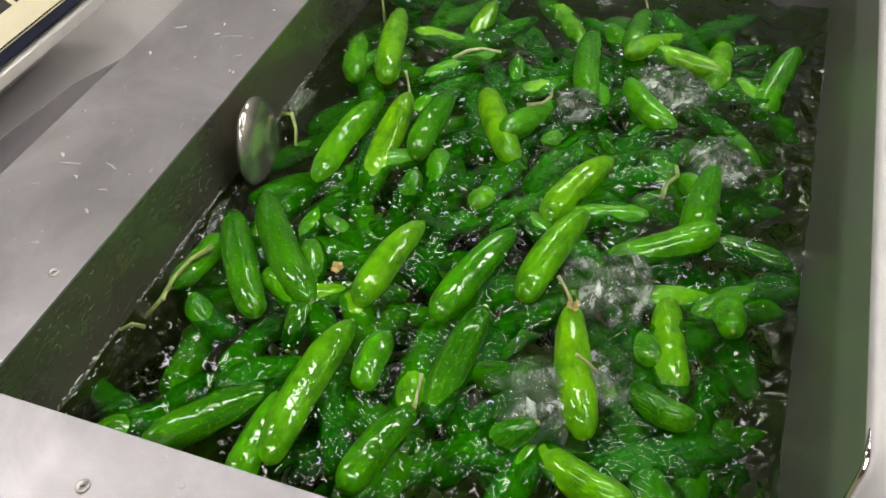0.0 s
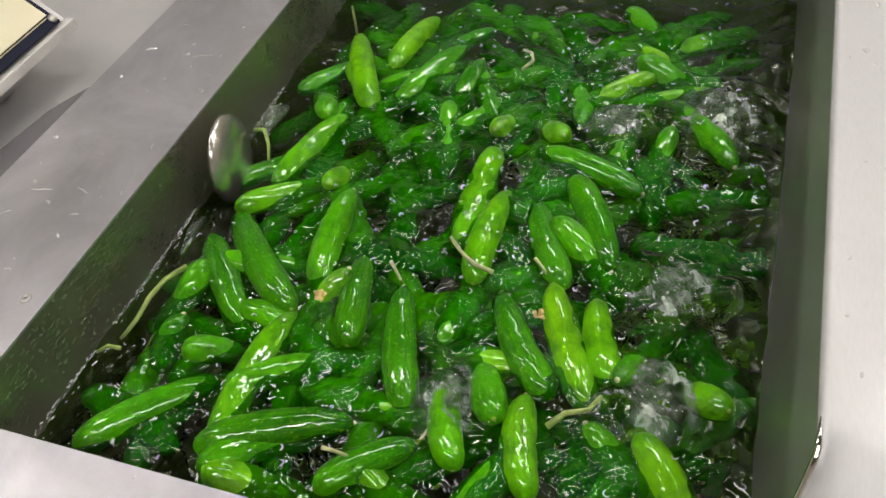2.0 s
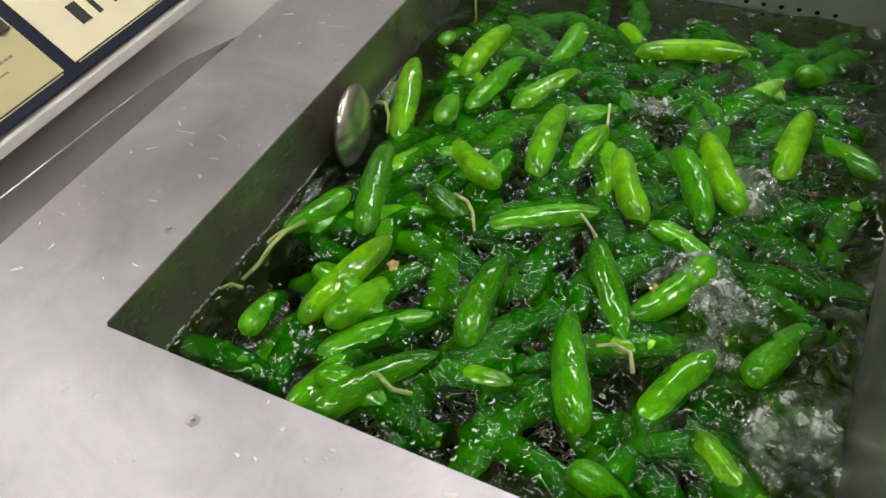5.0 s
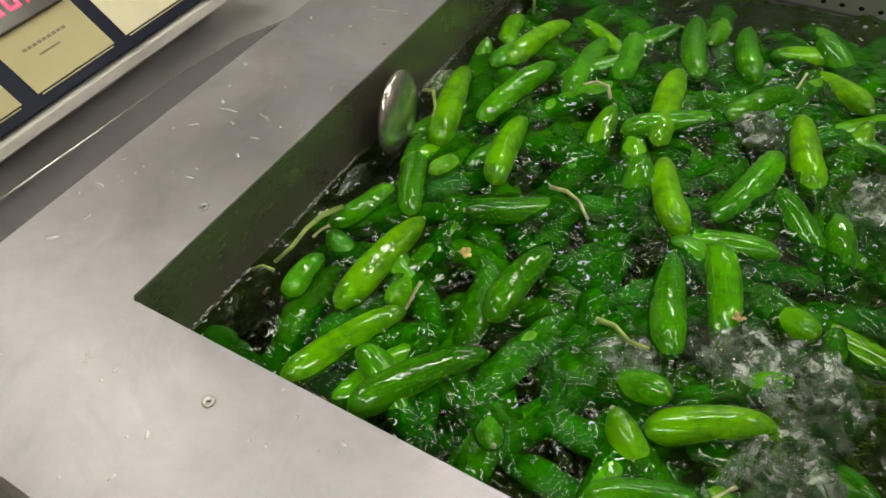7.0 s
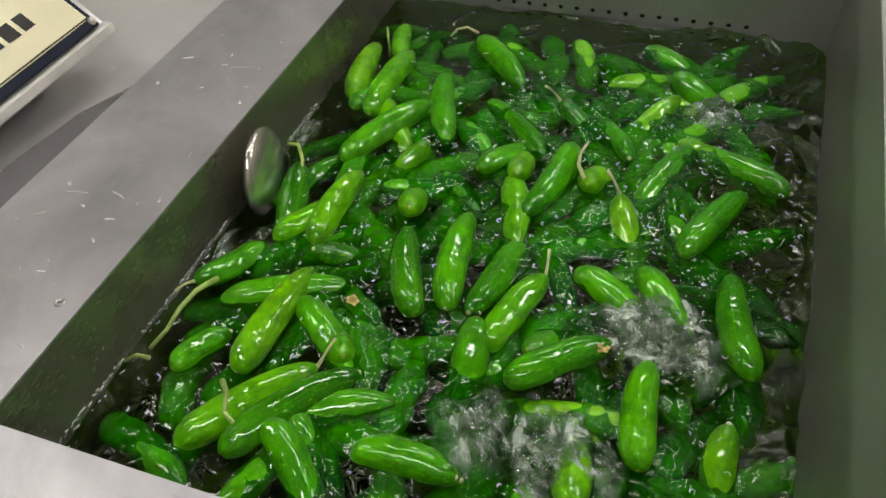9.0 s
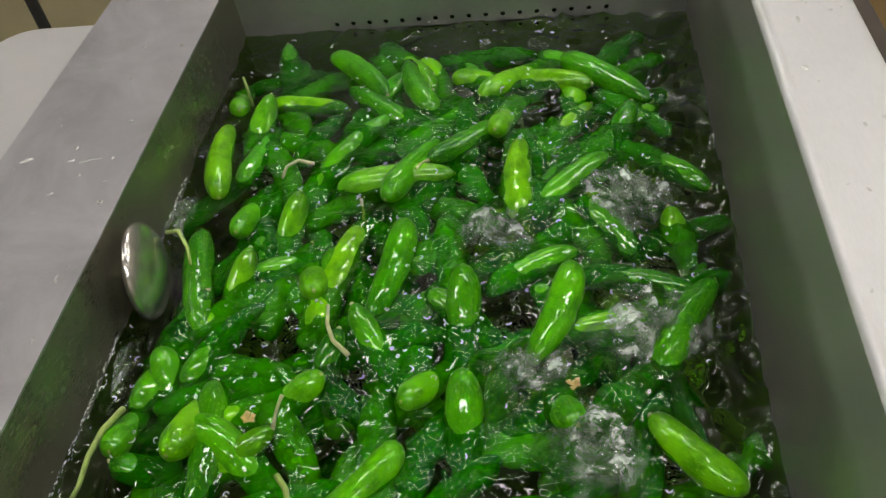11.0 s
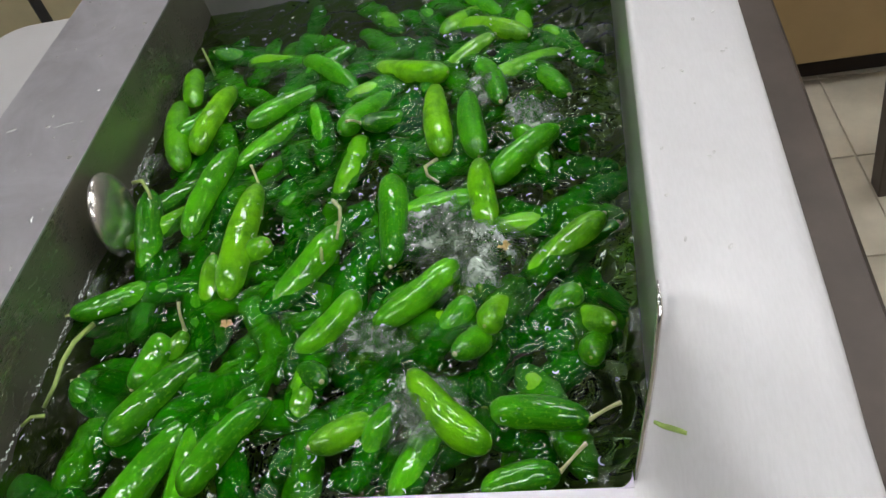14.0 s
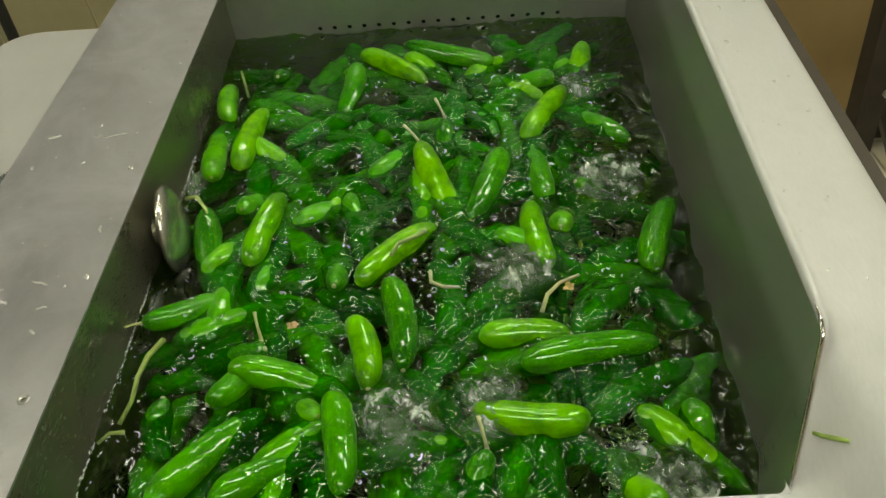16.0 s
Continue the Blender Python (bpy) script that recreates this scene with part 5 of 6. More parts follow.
    walk(c[21], [(t, afloat(*p)) for t, *p in ((0,.32,.665,.757,-36,0,-158), (0.5,.302,.716,.732,5,0,-163), (1,.275,.777,.802,0,0,-153), (1.5,.254,.748,.792,-2,0,-179), (2,.216,.703,.792,1,0,-201), (2.5,.221,.676,.792,4,0,-198), (3,.22,.717,.802,0,0,-200), (3.5,.201,.69,.792,-4,0,-206), (4,.176,.662,.792,-3,0,-218), (4.5,.152,.639,.792,1,0,-199), (7,.194,.694,.792,3,0,-178), (7.5,.194,.68,.792,-1,0,-169), (8,.192,.698,.792,-2,0,-171), (8.5,.195,.686,.792,-1,0,-169), (9,.19,.682,.792,-2,0,-161), (11.5,.099,.895,.754,-38,0,-160), (12,.106,.883,.754,-38,0,-88), (12.5,.111,.84,.732,-1,0,-119), (13,.115,.876,.754,-38,0,-159), (13.5,.088,.9,.754,-38,0,-130), (14,.112,.861,.754,-38,0,-73), (14.5,.104,.885,.732,-5,0,-31), (15,.089,.871,.754,-38,0,12), (15.5,.093,.896,.754,-38,0,9), (16,.089,.9,.754,-38,0,9),)])
    walk(c[22], [(t, afloat(*p)) for t, *p in ((0,.306,.587,.796,4,0,-152), (0.5,.296,.574,.796,6,0,-169), (1,.318,.596,.736,-1,0,-178), (1.5,.34,.619,.736,1,0,-186), (2,.363,.642,.762,35,0,-195), (2.5,.382,.676,.736,1,0,-206), (3,.402,.726,.802,0,0,-214), (3.5,.414,.706,.796,2,0,-184), (4,.364,.664,.774,26,0,-185), (4.5,.359,.661,.736,-4,0,-183), (7,.332,.648,.796,-1,0,-171), (7.5,.328,.676,.802,0,0,-186), (8,.33,.643,.796,-4,0,-204), (8.5,.333,.629,.736,0,0,-193), (9,.336,.614,.768,30,0,-181), (11.5,.473,.8,.772,27,0,-214), (12,.491,.825,.794,-13,0,-269), (12.5,.546,.833,.758,38,0,-328), (13,.665,.75,.758,38,0,-354), (13.5,.586,.782,.758,38,0,-428), (14,.593,.765,.736,2,0,-420), (14.5,.6,.747,.736,5,0,-412), (15,.605,.721,.794,-13,0,-399), (15.5,.662,.814,.76,37,0,-382), (16,.602,.799,.772,27,0,-381),)])
    walk(c[23], [(t, afloat(*p)) for t, *p in ((0,.21,.798,.774,-30,0,170), (0.5,.178,.803,.779,-26,0,184), (1,.173,.807,.795,13,0,169), (1.5,.176,.796,.797,-4,0,180), (2,.163,.78,.797,3,0,171), (2.5,.157,.773,.797,-4,0,174), (3,.141,.815,.802,0,0,191), (3.5,.146,.8,.797,0,0,185), (4,.136,.765,.797,5,0,185), (4.5,.117,.713,.802,0,0,180), (7,.1,.718,.797,4,0,168), (7.5,.118,.73,.757,0,0,180), (8,.09,.676,.737,3,0,189), (8.5,.061,.623,.797,2,0,198), (9,.038,.731,.802,0,0,188), (11.5,.044,.658,.797,1,0,189), (12,.033,.674,.802,0,0,187), (12.5,.032,.638,.802,0,0,189), (13,.03,.755,.795,13,0,188), (13.5,.085,.686,.797,5,0,172), (14,.096,.656,.802,0,0,171), (14.5,.098,.653,.797,-3,0,178), (15,.084,.672,.802,0,0,176), (15.5,.088,.676,.802,0,0,173), (16,.084,.664,.802,0,0,174),)])
    walk(c[24], [(t, afloat(*p)) for t, *p in ((0,.37,.202,.796,-13,0,171), (0.5,.318,.218,.797,-2,0,172), (1,.284,.266,.802,0,0,171), (1.5,.272,.263,.797,-4,0,180), (2,.261,.276,.797,6,0,192), (2.5,.242,.301,.797,0,0,193), (3,.225,.306,.802,0,0,199), (3.5,.238,.334,.773,-34,0,181), (4,.231,.346,.737,0,0,209), (4.5,.224,.358,.769,-38,0,238), (7,.234,.37,.797,-18,0,316), (7.5,.238,.371,.796,-13,0,333), (8,.237,.368,.781,-27,0,325), (8.5,.212,.359,.778,-30,0,320), (9,.181,.37,.769,-38,0,304), (11.5,.091,.197,.737,1,0,259), (12,.075,.173,.757,-38,0,251), (12.5,.085,.146,.737,0,0,288), (13,.071,.162,.769,-38,0,318), (13.5,.091,.168,.737,3,0,294), (14,.102,.199,.757,-38,0,270), (14.5,.124,.068,.769,-38,0,294), (15,.097,.039,.737,4,0,295), (15.5,.063,.067,.769,-38,0,296), (16,.074,.074,.722,-1,0,296),)])
    walk(c[25], [(t, afloat(*p)) for t, *p in ((0,.515,.122,.797,13,0,-114), (0.5,.512,.118,.783,-38,0,-133), (1,.476,.125,.797,13,0,-167), (1.5,.485,.153,.799,0,0,-129), (2,.483,.144,.799,-3,0,-167), (2.5,.456,.132,.788,-31,0,-133), (3,.452,.14,.757,-30,0,-133), (3.5,.455,.14,.739,-3,0,-131), (4.5,.462,.14,.739,3,0,-126), (7,.48,.139,.787,-33,0,-114), (7.5,.444,.241,.797,13,0,-74), (8,.402,.136,.799,2,0,-81), (8.5,.361,.076,.793,-25,0,-101), (9,.365,.08,.739,6,0,-96), (12.5,.396,.116,.739,4,0,-56), (13,.4,.131,.787,-33,0,-52), (13.5,.392,.117,.739,-3,0,-46), (14,.382,.122,.789,-30,0,-40), (14.5,.338,.158,.783,-38,0,27), (15,.348,.172,.787,-33,0,17), (15.5,.295,.243,.802,0,0,3), (16,.277,.239,.802,0,0,13),)])
    walk(c[26], [(t, afloat(*p)) for t, *p in ((0,.56,.192,.757,-38,0,-123), (0.5,.446,.157,.759,-38,0,-119), (1,.42,.127,.732,5,0,-85), (1.5,.395,.097,.792,-3,0,-51), (2,.389,.07,.759,-38,0,-107), (2.5,.328,.15,.792,-18,0,-177), (3,.281,.153,.802,0,0,-175), (3.5,.261,.102,.732,-1,0,-197), (4,.237,.058,.759,-38,0,-223), (4.5,.224,.072,.732,3,0,-220), (7,.158,.105,.792,-5,0,-207), (7.5,.167,.123,.802,0,0,-206), (8,.175,.121,.792,4,0,-208), (8.5,.166,.13,.792,-2,0,-220), (9,.16,.129,.802,0,0,-218), (11.5,.14,.214,.768,-30,0,-238), (12,.127,.187,.795,-13,0,-229), (12.5,.145,.191,.761,-36,0,-233), (13,.119,.208,.757,-38,0,-199), (13.5,.13,.252,.795,-13,0,-192), (14,.134,.197,.757,-38,0,-213), (14.5,.149,.215,.766,-32,0,-190), (15,.14,.204,.757,-38,0,-198), (15.5,.142,.215,.757,-38,0,-196), (16,.135,.204,.757,-38,0,-204),)])
    walk(c[27], [(t, afloat(*p)) for t, *p in ((0,.632,.374,.771,32,0,177), (0.5,.607,.518,.764,38,0,118), (1,.507,.542,.765,38,0,40), (1.5,.587,.576,.77,33,0,67), (2,.477,.526,.797,-6,0,64), (2.5,.468,.533,.797,-2,0,10), (3,.532,.45,.757,-1,0,7), (3.5,.462,.464,.764,38,0,-8), (4,.481,.464,.797,0,0,15), (4.5,.476,.498,.802,0,0,29), (7,.468,.532,.797,1,0,-15), (7.5,.441,.558,.802,0,0,-8), (8,.43,.543,.779,26,0,-22), (8.5,.392,.544,.781,24,0,-17), (9,.377,.551,.802,0,0,-12), (11.5,.286,.448,.797,-1,0,-8), (12,.281,.496,.802,0,0,-5), (12.5,.313,.449,.757,34,0,-15), (13,.248,.499,.766,37,0,10), (13.5,.253,.469,.737,-5,0,17), (14.5,.263,.471,.737,-3,0,30), (15,.267,.445,.764,38,0,37), (15.5,.267,.479,.722,2,0,36), (16,.282,.472,.722,-5,0,36),)])
    walk(c[28], [(t, afloat(*p)) for t, *p in ((0,.66,.76,.795,-13,0,-195), (0.5,.574,.739,.778,30,0,-206), (1,.59,.762,.741,-5,0,-231), (1.5,.606,.784,.801,5,0,-257), (2,.575,.739,.777,30,0,-285), (2.5,.502,.674,.801,-2,0,-239), (3,.583,.683,.802,0,0,-223), (3.5,.634,.712,.769,38,0,-201), (4,.572,.708,.801,3,0,-247), (4.5,.615,.826,.769,38,0,-217), (7,.536,.848,.769,38,0,-295), (7.5,.544,.834,.741,-2,0,-294), (8.5,.56,.804,.741,2,0,-291), (9,.568,.79,.777,31,0,-289), (11.5,.592,.805,.801,2,0,-326), (12,.61,.759,.741,4,0,-352), (12.5,.63,.748,.802,0,0,-376), (13,.605,.736,.802,0,0,-368), (13.5,.577,.602,.772,35,0,-374), (14,.526,.663,.795,-13,0,-346), (14.5,.407,.586,.778,30,0,-308), (15,.408,.609,.802,0,0,-335), (15.5,.421,.615,.726,2,0,-332), (16,.437,.608,.726,0,0,-332),)])
    walk(c[29], [(t, afloat(*p)) for t, *p in ((0,.093,.062,.758,38,0,140), (0.5,.092,.08,.791,0,0,131), (1,.09,.091,.802,0,0,137), (1.5,.1,.091,.791,-2,0,138), (2,.098,.088,.791,3,0,135), (2.5,.102,.108,.791,3,0,144), (3,.096,.111,.802,0,0,143), (3.5,.096,.134,.766,31,0,147), (4,.092,.159,.758,38,0,126), (4.5,.111,.146,.731,3,0,121), (8,.241,.051,.731,-4,0,92), (8.5,.26,.037,.758,38,0,88), (9,.238,.076,.757,38,0,22), (11.5,.288,.179,.731,-2,0,31), (12,.289,.223,.802,0,0,33), (12.5,.22,.226,.802,0,0,44), (13,.248,.236,.758,38,0,113), (13.5,.176,.19,.795,13,0,148), (14,.179,.082,.795,13,0,161), (14.5,.176,.075,.758,38,0,172), (15,.193,.1,.795,13,0,149), (15.5,.151,.099,.771,27,0,138), (16,.127,.118,.795,13,0,143),)])
    walk(c[30], [(t, afloat(*p)) for t, *p in ((0,.574,.285,.797,2,0,-170), (0.5,.629,.246,.797,2,0,-179), (1,.651,.292,.774,38,0,-208), (1.5,.643,.286,.797,-1,0,-193), (2,.624,.252,.774,38,0,-138), (2.5,.625,.25,.774,38,0,-107), (3,.632,.259,.802,0,0,-167), (3.5,.626,.308,.774,38,0,-95), (4,.544,.393,.788,24,0,-150), (4.5,.546,.39,.737,-4,0,-149), (7,.556,.371,.777,35,0,-143), (7.5,.596,.357,.774,38,0,-100), (8,.55,.392,.797,0,0,-165), (8.5,.593,.309,.797,3,0,-173), (9,.57,.283,.757,31,0,-170), (11.5,.553,.339,.737,2,0,-135), (12,.55,.369,.774,38,0,-127), (12.5,.547,.509,.802,0,0,-156), (13,.553,.519,.802,0,0,-169), (13.5,.511,.457,.797,-4,0,-167), (14,.522,.419,.796,-13,0,-173), (14.5,.543,.451,.737,1,0,-197), (15,.564,.428,.796,-13,0,-217), (15.5,.532,.469,.774,38,0,-200), (16,.545,.462,.774,38,0,-199),)])
    walk(c[31], [(t, afloat(*p)) for t, *p in ((0,.496,.667,.802,0,0,-143), (0.5,.488,.639,.794,-1,0,-112), (1,.489,.627,.734,4,0,-136), (1.5,.49,.616,.794,-5,0,-159), (2,.567,.564,.781,-28,0,-183), (2.5,.572,.556,.734,0,0,-179), (3,.576,.548,.773,-37,0,-175), (3.5,.552,.601,.772,-38,0,-222), (4,.56,.598,.773,-36,0,-268), (4.5,.557,.588,.734,-3,0,-269), (7,.545,.54,.734,3,0,-270), (7.5,.543,.549,.802,0,0,-267), (8,.595,.53,.772,-38,0,-196), (8.5,.579,.526,.734,-2,0,-212), (9,.562,.522,.757,-36,0,-227), (11.5,.526,.607,.794,-1,0,-227), (12,.581,.611,.734,0,0,-218), (12.5,.639,.625,.794,3,0,-207), (13,.573,.577,.778,-31,0,-228), (13.5,.636,.497,.772,-38,0,-202), (14,.576,.488,.802,0,0,-224), (14.5,.583,.523,.784,-25,0,-175), (15,.654,.43,.772,-38,0,-207), (15.5,.598,.512,.802,0,0,-156), (16,.61,.515,.772,-38,0,-78),)])
    walk(c[32], [(t, afloat(*p)) for t, *p in ((0,.336,.468,.772,34,0,163), (0.5,.398,.515,.779,27,0,160), (1,.348,.522,.802,0,0,187), (1.5,.321,.493,.791,2,0,202), (2,.356,.433,.791,1,0,175), (2.5,.372,.438,.782,23,0,207), (3,.377,.46,.768,38,0,229), (3.5,.338,.468,.775,30,0,195), (4,.362,.474,.791,5,0,191), (4.5,.327,.539,.796,-13,0,167), (7,.325,.467,.731,-5,0,171), (7.5,.323,.455,.731,2,0,173), (8,.321,.444,.77,36,0,175), (8.5,.358,.38,.731,1,0,167), (9,.391,.322,.802,0,0,162), (11.5,.345,.312,.769,37,0,136), (12,.268,.368,.796,-13,0,148), (12.5,.266,.433,.757,-1,0,165), (13,.283,.614,.802,0,0,183), (13.5,.283,.566,.731,-4,0,192), (14,.286,.576,.731,1,0,195), (14.5,.289,.586,.771,34,0,198), (15,.286,.56,.716,4,0,198), (16,.304,.586,.716,4,0,198),)])
    walk(c[33], [(t, afloat(*p)) for t, *p in ((0,.264,.537,.757,1,0,-169), (0.5,.269,.483,.737,-4,0,-166), (2,.284,.323,.737,-3,0,-156), (2.5,.29,.269,.773,-34,0,-153), (3,.269,.31,.796,13,0,-167), (3.5,.404,.27,.797,-6,0,-193), (4,.368,.249,.797,4,0,-204), (4.5,.306,.242,.802,0,0,-175), (7,.292,.271,.797,5,0,-187), (7.5,.28,.31,.802,0,0,-178), (8,.276,.296,.797,1,0,-182), (8.5,.271,.33,.797,1,0,-169), (9,.256,.349,.802,0,0,-157), (11.5,.234,.297,.769,-38,0,-208), (12,.221,.295,.796,13,0,-214), (12.5,.246,.207,.737,6,0,-218), (13,.261,.158,.796,13,0,-218), (13.5,.259,.161,.796,13,0,-223), (14,.308,.194,.769,-38,0,-305), (14.5,.292,.184,.769,-38,0,-272), (15,.373,.229,.802,0,0,-345), (15.5,.337,.268,.802,0,0,-358), (16,.317,.28,.802,0,0,-352),)])
    walk(c[34], [(t, afloat(*p)) for t, *p in ((0,.234,.4,.768,-38,0,-179), (0.5,.386,.403,.77,-36,0,-176), (1,.435,.425,.802,0,0,-180), (1.5,.452,.412,.796,-6,0,-188), (2,.454,.398,.796,3,0,-156), (2.5,.506,.377,.796,2,0,-99), (3,.531,.468,.796,-13,0,-173), (3.5,.559,.469,.796,0,0,-185), (4,.555,.49,.782,-25,0,-131), (4.5,.531,.492,.757,-27,0,-161), (7,.556,.491,.782,-24,0,-128), (7.5,.556,.432,.768,-38,0,-74), (8,.573,.46,.777,-29,0,-152), (8.5,.576,.493,.736,0,0,-166), (9,.587,.521,.802,0,0,-207), (11.5,.59,.694,.768,-38,0,-194), (12,.59,.661,.796,-13,0,-137), (12.5,.546,.677,.802,0,0,-148), (13,.535,.648,.736,0,0,-165), (13.5,.517,.638,.802,0,0,-174), (14,.505,.564,.802,0,0,-173), (14.5,.537,.592,.796,2,0,-197), (15,.555,.592,.736,-1,0,-166), (15.5,.586,.651,.802,0,0,-133), (16,.584,.653,.721,6,0,-137),)])
    walk(c[35], [(t, afloat(*p)) for t, *p in ((0,.212,.344,.757,-38,0,-99), (0.5,.22,.302,.801,0,0,-177), (1,.211,.323,.802,0,0,-188), (1.5,.212,.315,.801,5,0,-188), (2,.202,.351,.801,-6,0,-175), (2.5,.202,.418,.769,-38,0,-175), (3,.237,.436,.795,13,0,-217), (3.5,.258,.43,.741,1,0,-227), (4,.29,.413,.741,0,0,-235), (4.5,.31,.399,.802,0,0,-240), (7,.341,.361,.741,-6,0,-207), (7.5,.344,.354,.741,-2,0,-200), (8,.348,.347,.801,-2,0,-193), (8.5,.33,.364,.782,-27,0,-192), (9,.306,.38,.802,0,0,-173), (11.5,.314,.336,.769,-38,0,-101), (12,.291,.329,.795,13,0,-20), (12.5,.298,.279,.795,13,0,-23), (13,.302,.347,.795,13,0,-37), (13.5,.292,.361,.795,13,0,-31), (14,.291,.325,.795,13,0,-42), (14.5,.248,.316,.769,-38,0,-23), (15,.238,.307,.741,-5,0,-4), (15.5,.229,.359,.802,0,0,9), (16,.23,.394,.774,-33,0,10),)])
    walk(c[36], [(t, afloat(*p)) for t, *p in ((0,.624,.186,.757,3,0,162), (0.5,.646,.152,.784,-38,0,148), (1,.632,.176,.793,-26,0,226), (1.5,.552,.278,.8,3,0,262), (2,.534,.274,.8,-2,0,196), (2.5,.569,.22,.8,4,0,241), (3,.649,.196,.8,5,0,195), (3.5,.574,.189,.8,4,0,210), (4,.629,.201,.784,-16,0,155), (4.5,.594,.14,.797,-13,0,234), (7,.614,.166,.74,-1,0,215), (8.5,.62,.187,.74,3,0,191), (9,.621,.194,.784,-38,0,183), (11.5,.609,.224,.8,0,0,261), (12,.642,.156,.784,-38,0,334), (12.5,.578,.209,.802,0,0,311), (13,.609,.221,.74,-5,0,338), (13.5,.636,.228,.802,0,0,366), (14,.624,.23,.784,-38,0,411), (14.5,.583,.166,.784,-38,0,401), (15,.516,.214,.802,0,0,461), (15.5,.491,.234,.791,-28,0,459), (16,.466,.251,.8,-4,0,446),)])
    walk(c[37], [(t, afloat(*p)) for t, *p in ((0,.42,.122,.768,-38,0,125), (0.5,.439,.087,.768,-38,0,71), (1,.434,.196,.796,13,0,142), (1.5,.42,.254,.768,-38,0,145), (2,.456,.257,.796,0,0,214), (2.5,.509,.163,.796,-1,0,226), (3,.52,.312,.757,-28,0,203), (3.5,.527,.3,.736,2,0,218), (4,.534,.287,.796,-2,0,233), (4.5,.62,.302,.796,13,0,147), (7,.62,.298,.768,-38,0,196), (7.5,.637,.313,.77,-36,0,175), (8,.649,.316,.736,0,0,183), (8.5,.66,.32,.77,-37,0,191), (9,.626,.371,.802,0,0,192), (11.5,.629,.358,.796,-1,0,144), (12,.652,.338,.768,-38,0,176), (12.5,.639,.338,.768,-38,0,238), (13,.657,.32,.768,-38,0,199), (13.5,.66,.318,.768,-38,0,172), (14,.623,.34,.757,-38,0,104), (14.5,.646,.334,.796,-4,0,180), (15,.649,.347,.802,0,0,201), (15.5,.646,.388,.736,3,0,180), (16,.657,.401,.802,0,0,157),)])
    walk(c[38], [(t, afloat(*p)) for t, *p in ((0,.534,.308,.762,38,0,-153), (0.5,.434,.208,.794,1,0,-121), (1,.359,.18,.802,0,0,-140), (1.5,.349,.198,.794,-6,0,-163), (2,.332,.226,.794,-3,0,-161), (2.5,.352,.264,.768,32,0,-176), (3,.324,.294,.802,0,0,-175), (3.5,.346,.339,.762,38,0,-99), (4,.322,.28,.764,36,0,-135), (4.5,.42,.302,.795,-13,0,-145), (7,.446,.321,.794,3,0,-164), (7.5,.454,.358,.802,0,0,-168), (8,.444,.328,.734,0,0,-178), (8.5,.436,.312,.794,-4,0,-185), (9,.452,.322,.757,38,0,-216), (11.5,.488,.302,.762,38,0,-158), (12,.461,.3,.795,-13,0,-242), (12.5,.462,.298,.802,0,0,-297), (13,.492,.302,.795,-13,0,-383), (13.5,.504,.26,.762,38,0,-430), (14,.571,.232,.762,38,0,-423), (14.5,.569,.227,.794,18,0,-368), (15,.534,.147,.734,-1,0,-333), (15.5,.499,.119,.762,38,0,-298), (16,.469,.09,.757,38,0,-352),)])
    walk(c[39], [(t, afloat(*p)) for t, *p in ((0,.085,.187,.789,-30,0,-111), (0.5,.064,.161,.784,-38,0,-178), (1,.052,.168,.784,-38,0,-159), (1.5,.066,.171,.784,-38,0,-193), (2,.072,.174,.785,-36,0,-187), (2.5,.074,.195,.784,-38,0,-184), (3,.069,.173,.784,-38,0,-184), (3.5,.078,.238,.784,-38,0,-110), (4,.083,.25,.731,-4,0,-97), (4.5,.087,.263,.757,-28,0,-83), (7,.08,.228,.784,-38,0,-85), (7.5,.09,.236,.757,-38,0,-113), (8,.074,.238,.784,-38,0,-35), (8.5,.084,.237,.784,-38,0,-90), (9,.082,.236,.757,-38,0,-53), (11.5,.071,.212,.784,-38,0,-104), (12,.054,.228,.784,-38,0,-123), (12.5,.067,.187,.784,-38,0,-72), (13,.116,.222,.802,0,0,-18), (13.5,.071,.195,.784,-38,0,-90), (14,.071,.176,.784,-38,0,-117), (14.5,.088,.168,.784,-38,0,-92), (15,.076,.171,.784,-38,0,-132), (15.5,.073,.166,.784,-38,0,-164), (16,.064,.158,.784,-38,0,-178),)])
    walk(c[40], [(t, afloat(*p)) for t, *p in ((0,.493,.721,.723,0,0,-153), (0.5,.493,.721,.798,-5,0,-153), (1,.399,.792,.798,-6,0,-207), (1.5,.412,.648,.77,34,0,-184), (2,.408,.63,.766,37,0,-152), (2.5,.426,.62,.738,-1,0,-170), (3,.444,.612,.773,31,0,-187), (3.5,.496,.552,.798,-1,0,-150), (4,.464,.629,.798,2,0,-138), (4.5,.489,.558,.802,0,0,-148), (7,.522,.624,.798,-1,0,-162), (7.5,.472,.66,.78,25,0,-182), (8,.484,.674,.776,28,0,-186), (8.5,.456,.628,.798,-1,0,-184), (9,.442,.604,.77,33,0,-193), (11.5,.466,.608,.798,-6,0,-180), (12,.474,.592,.802,0,0,-195), (12.5,.471,.599,.738,-3,0,-187), (13.5,.464,.58,.738,-5,0,-181), (14,.456,.584,.802,0,0,-173), (14.5,.48,.56,.798,-4,0,-186), (15,.493,.533,.802,0,0,-173), (15.5,.5,.612,.765,38,0,-249), (16,.543,.682,.802,0,0,-209),)])
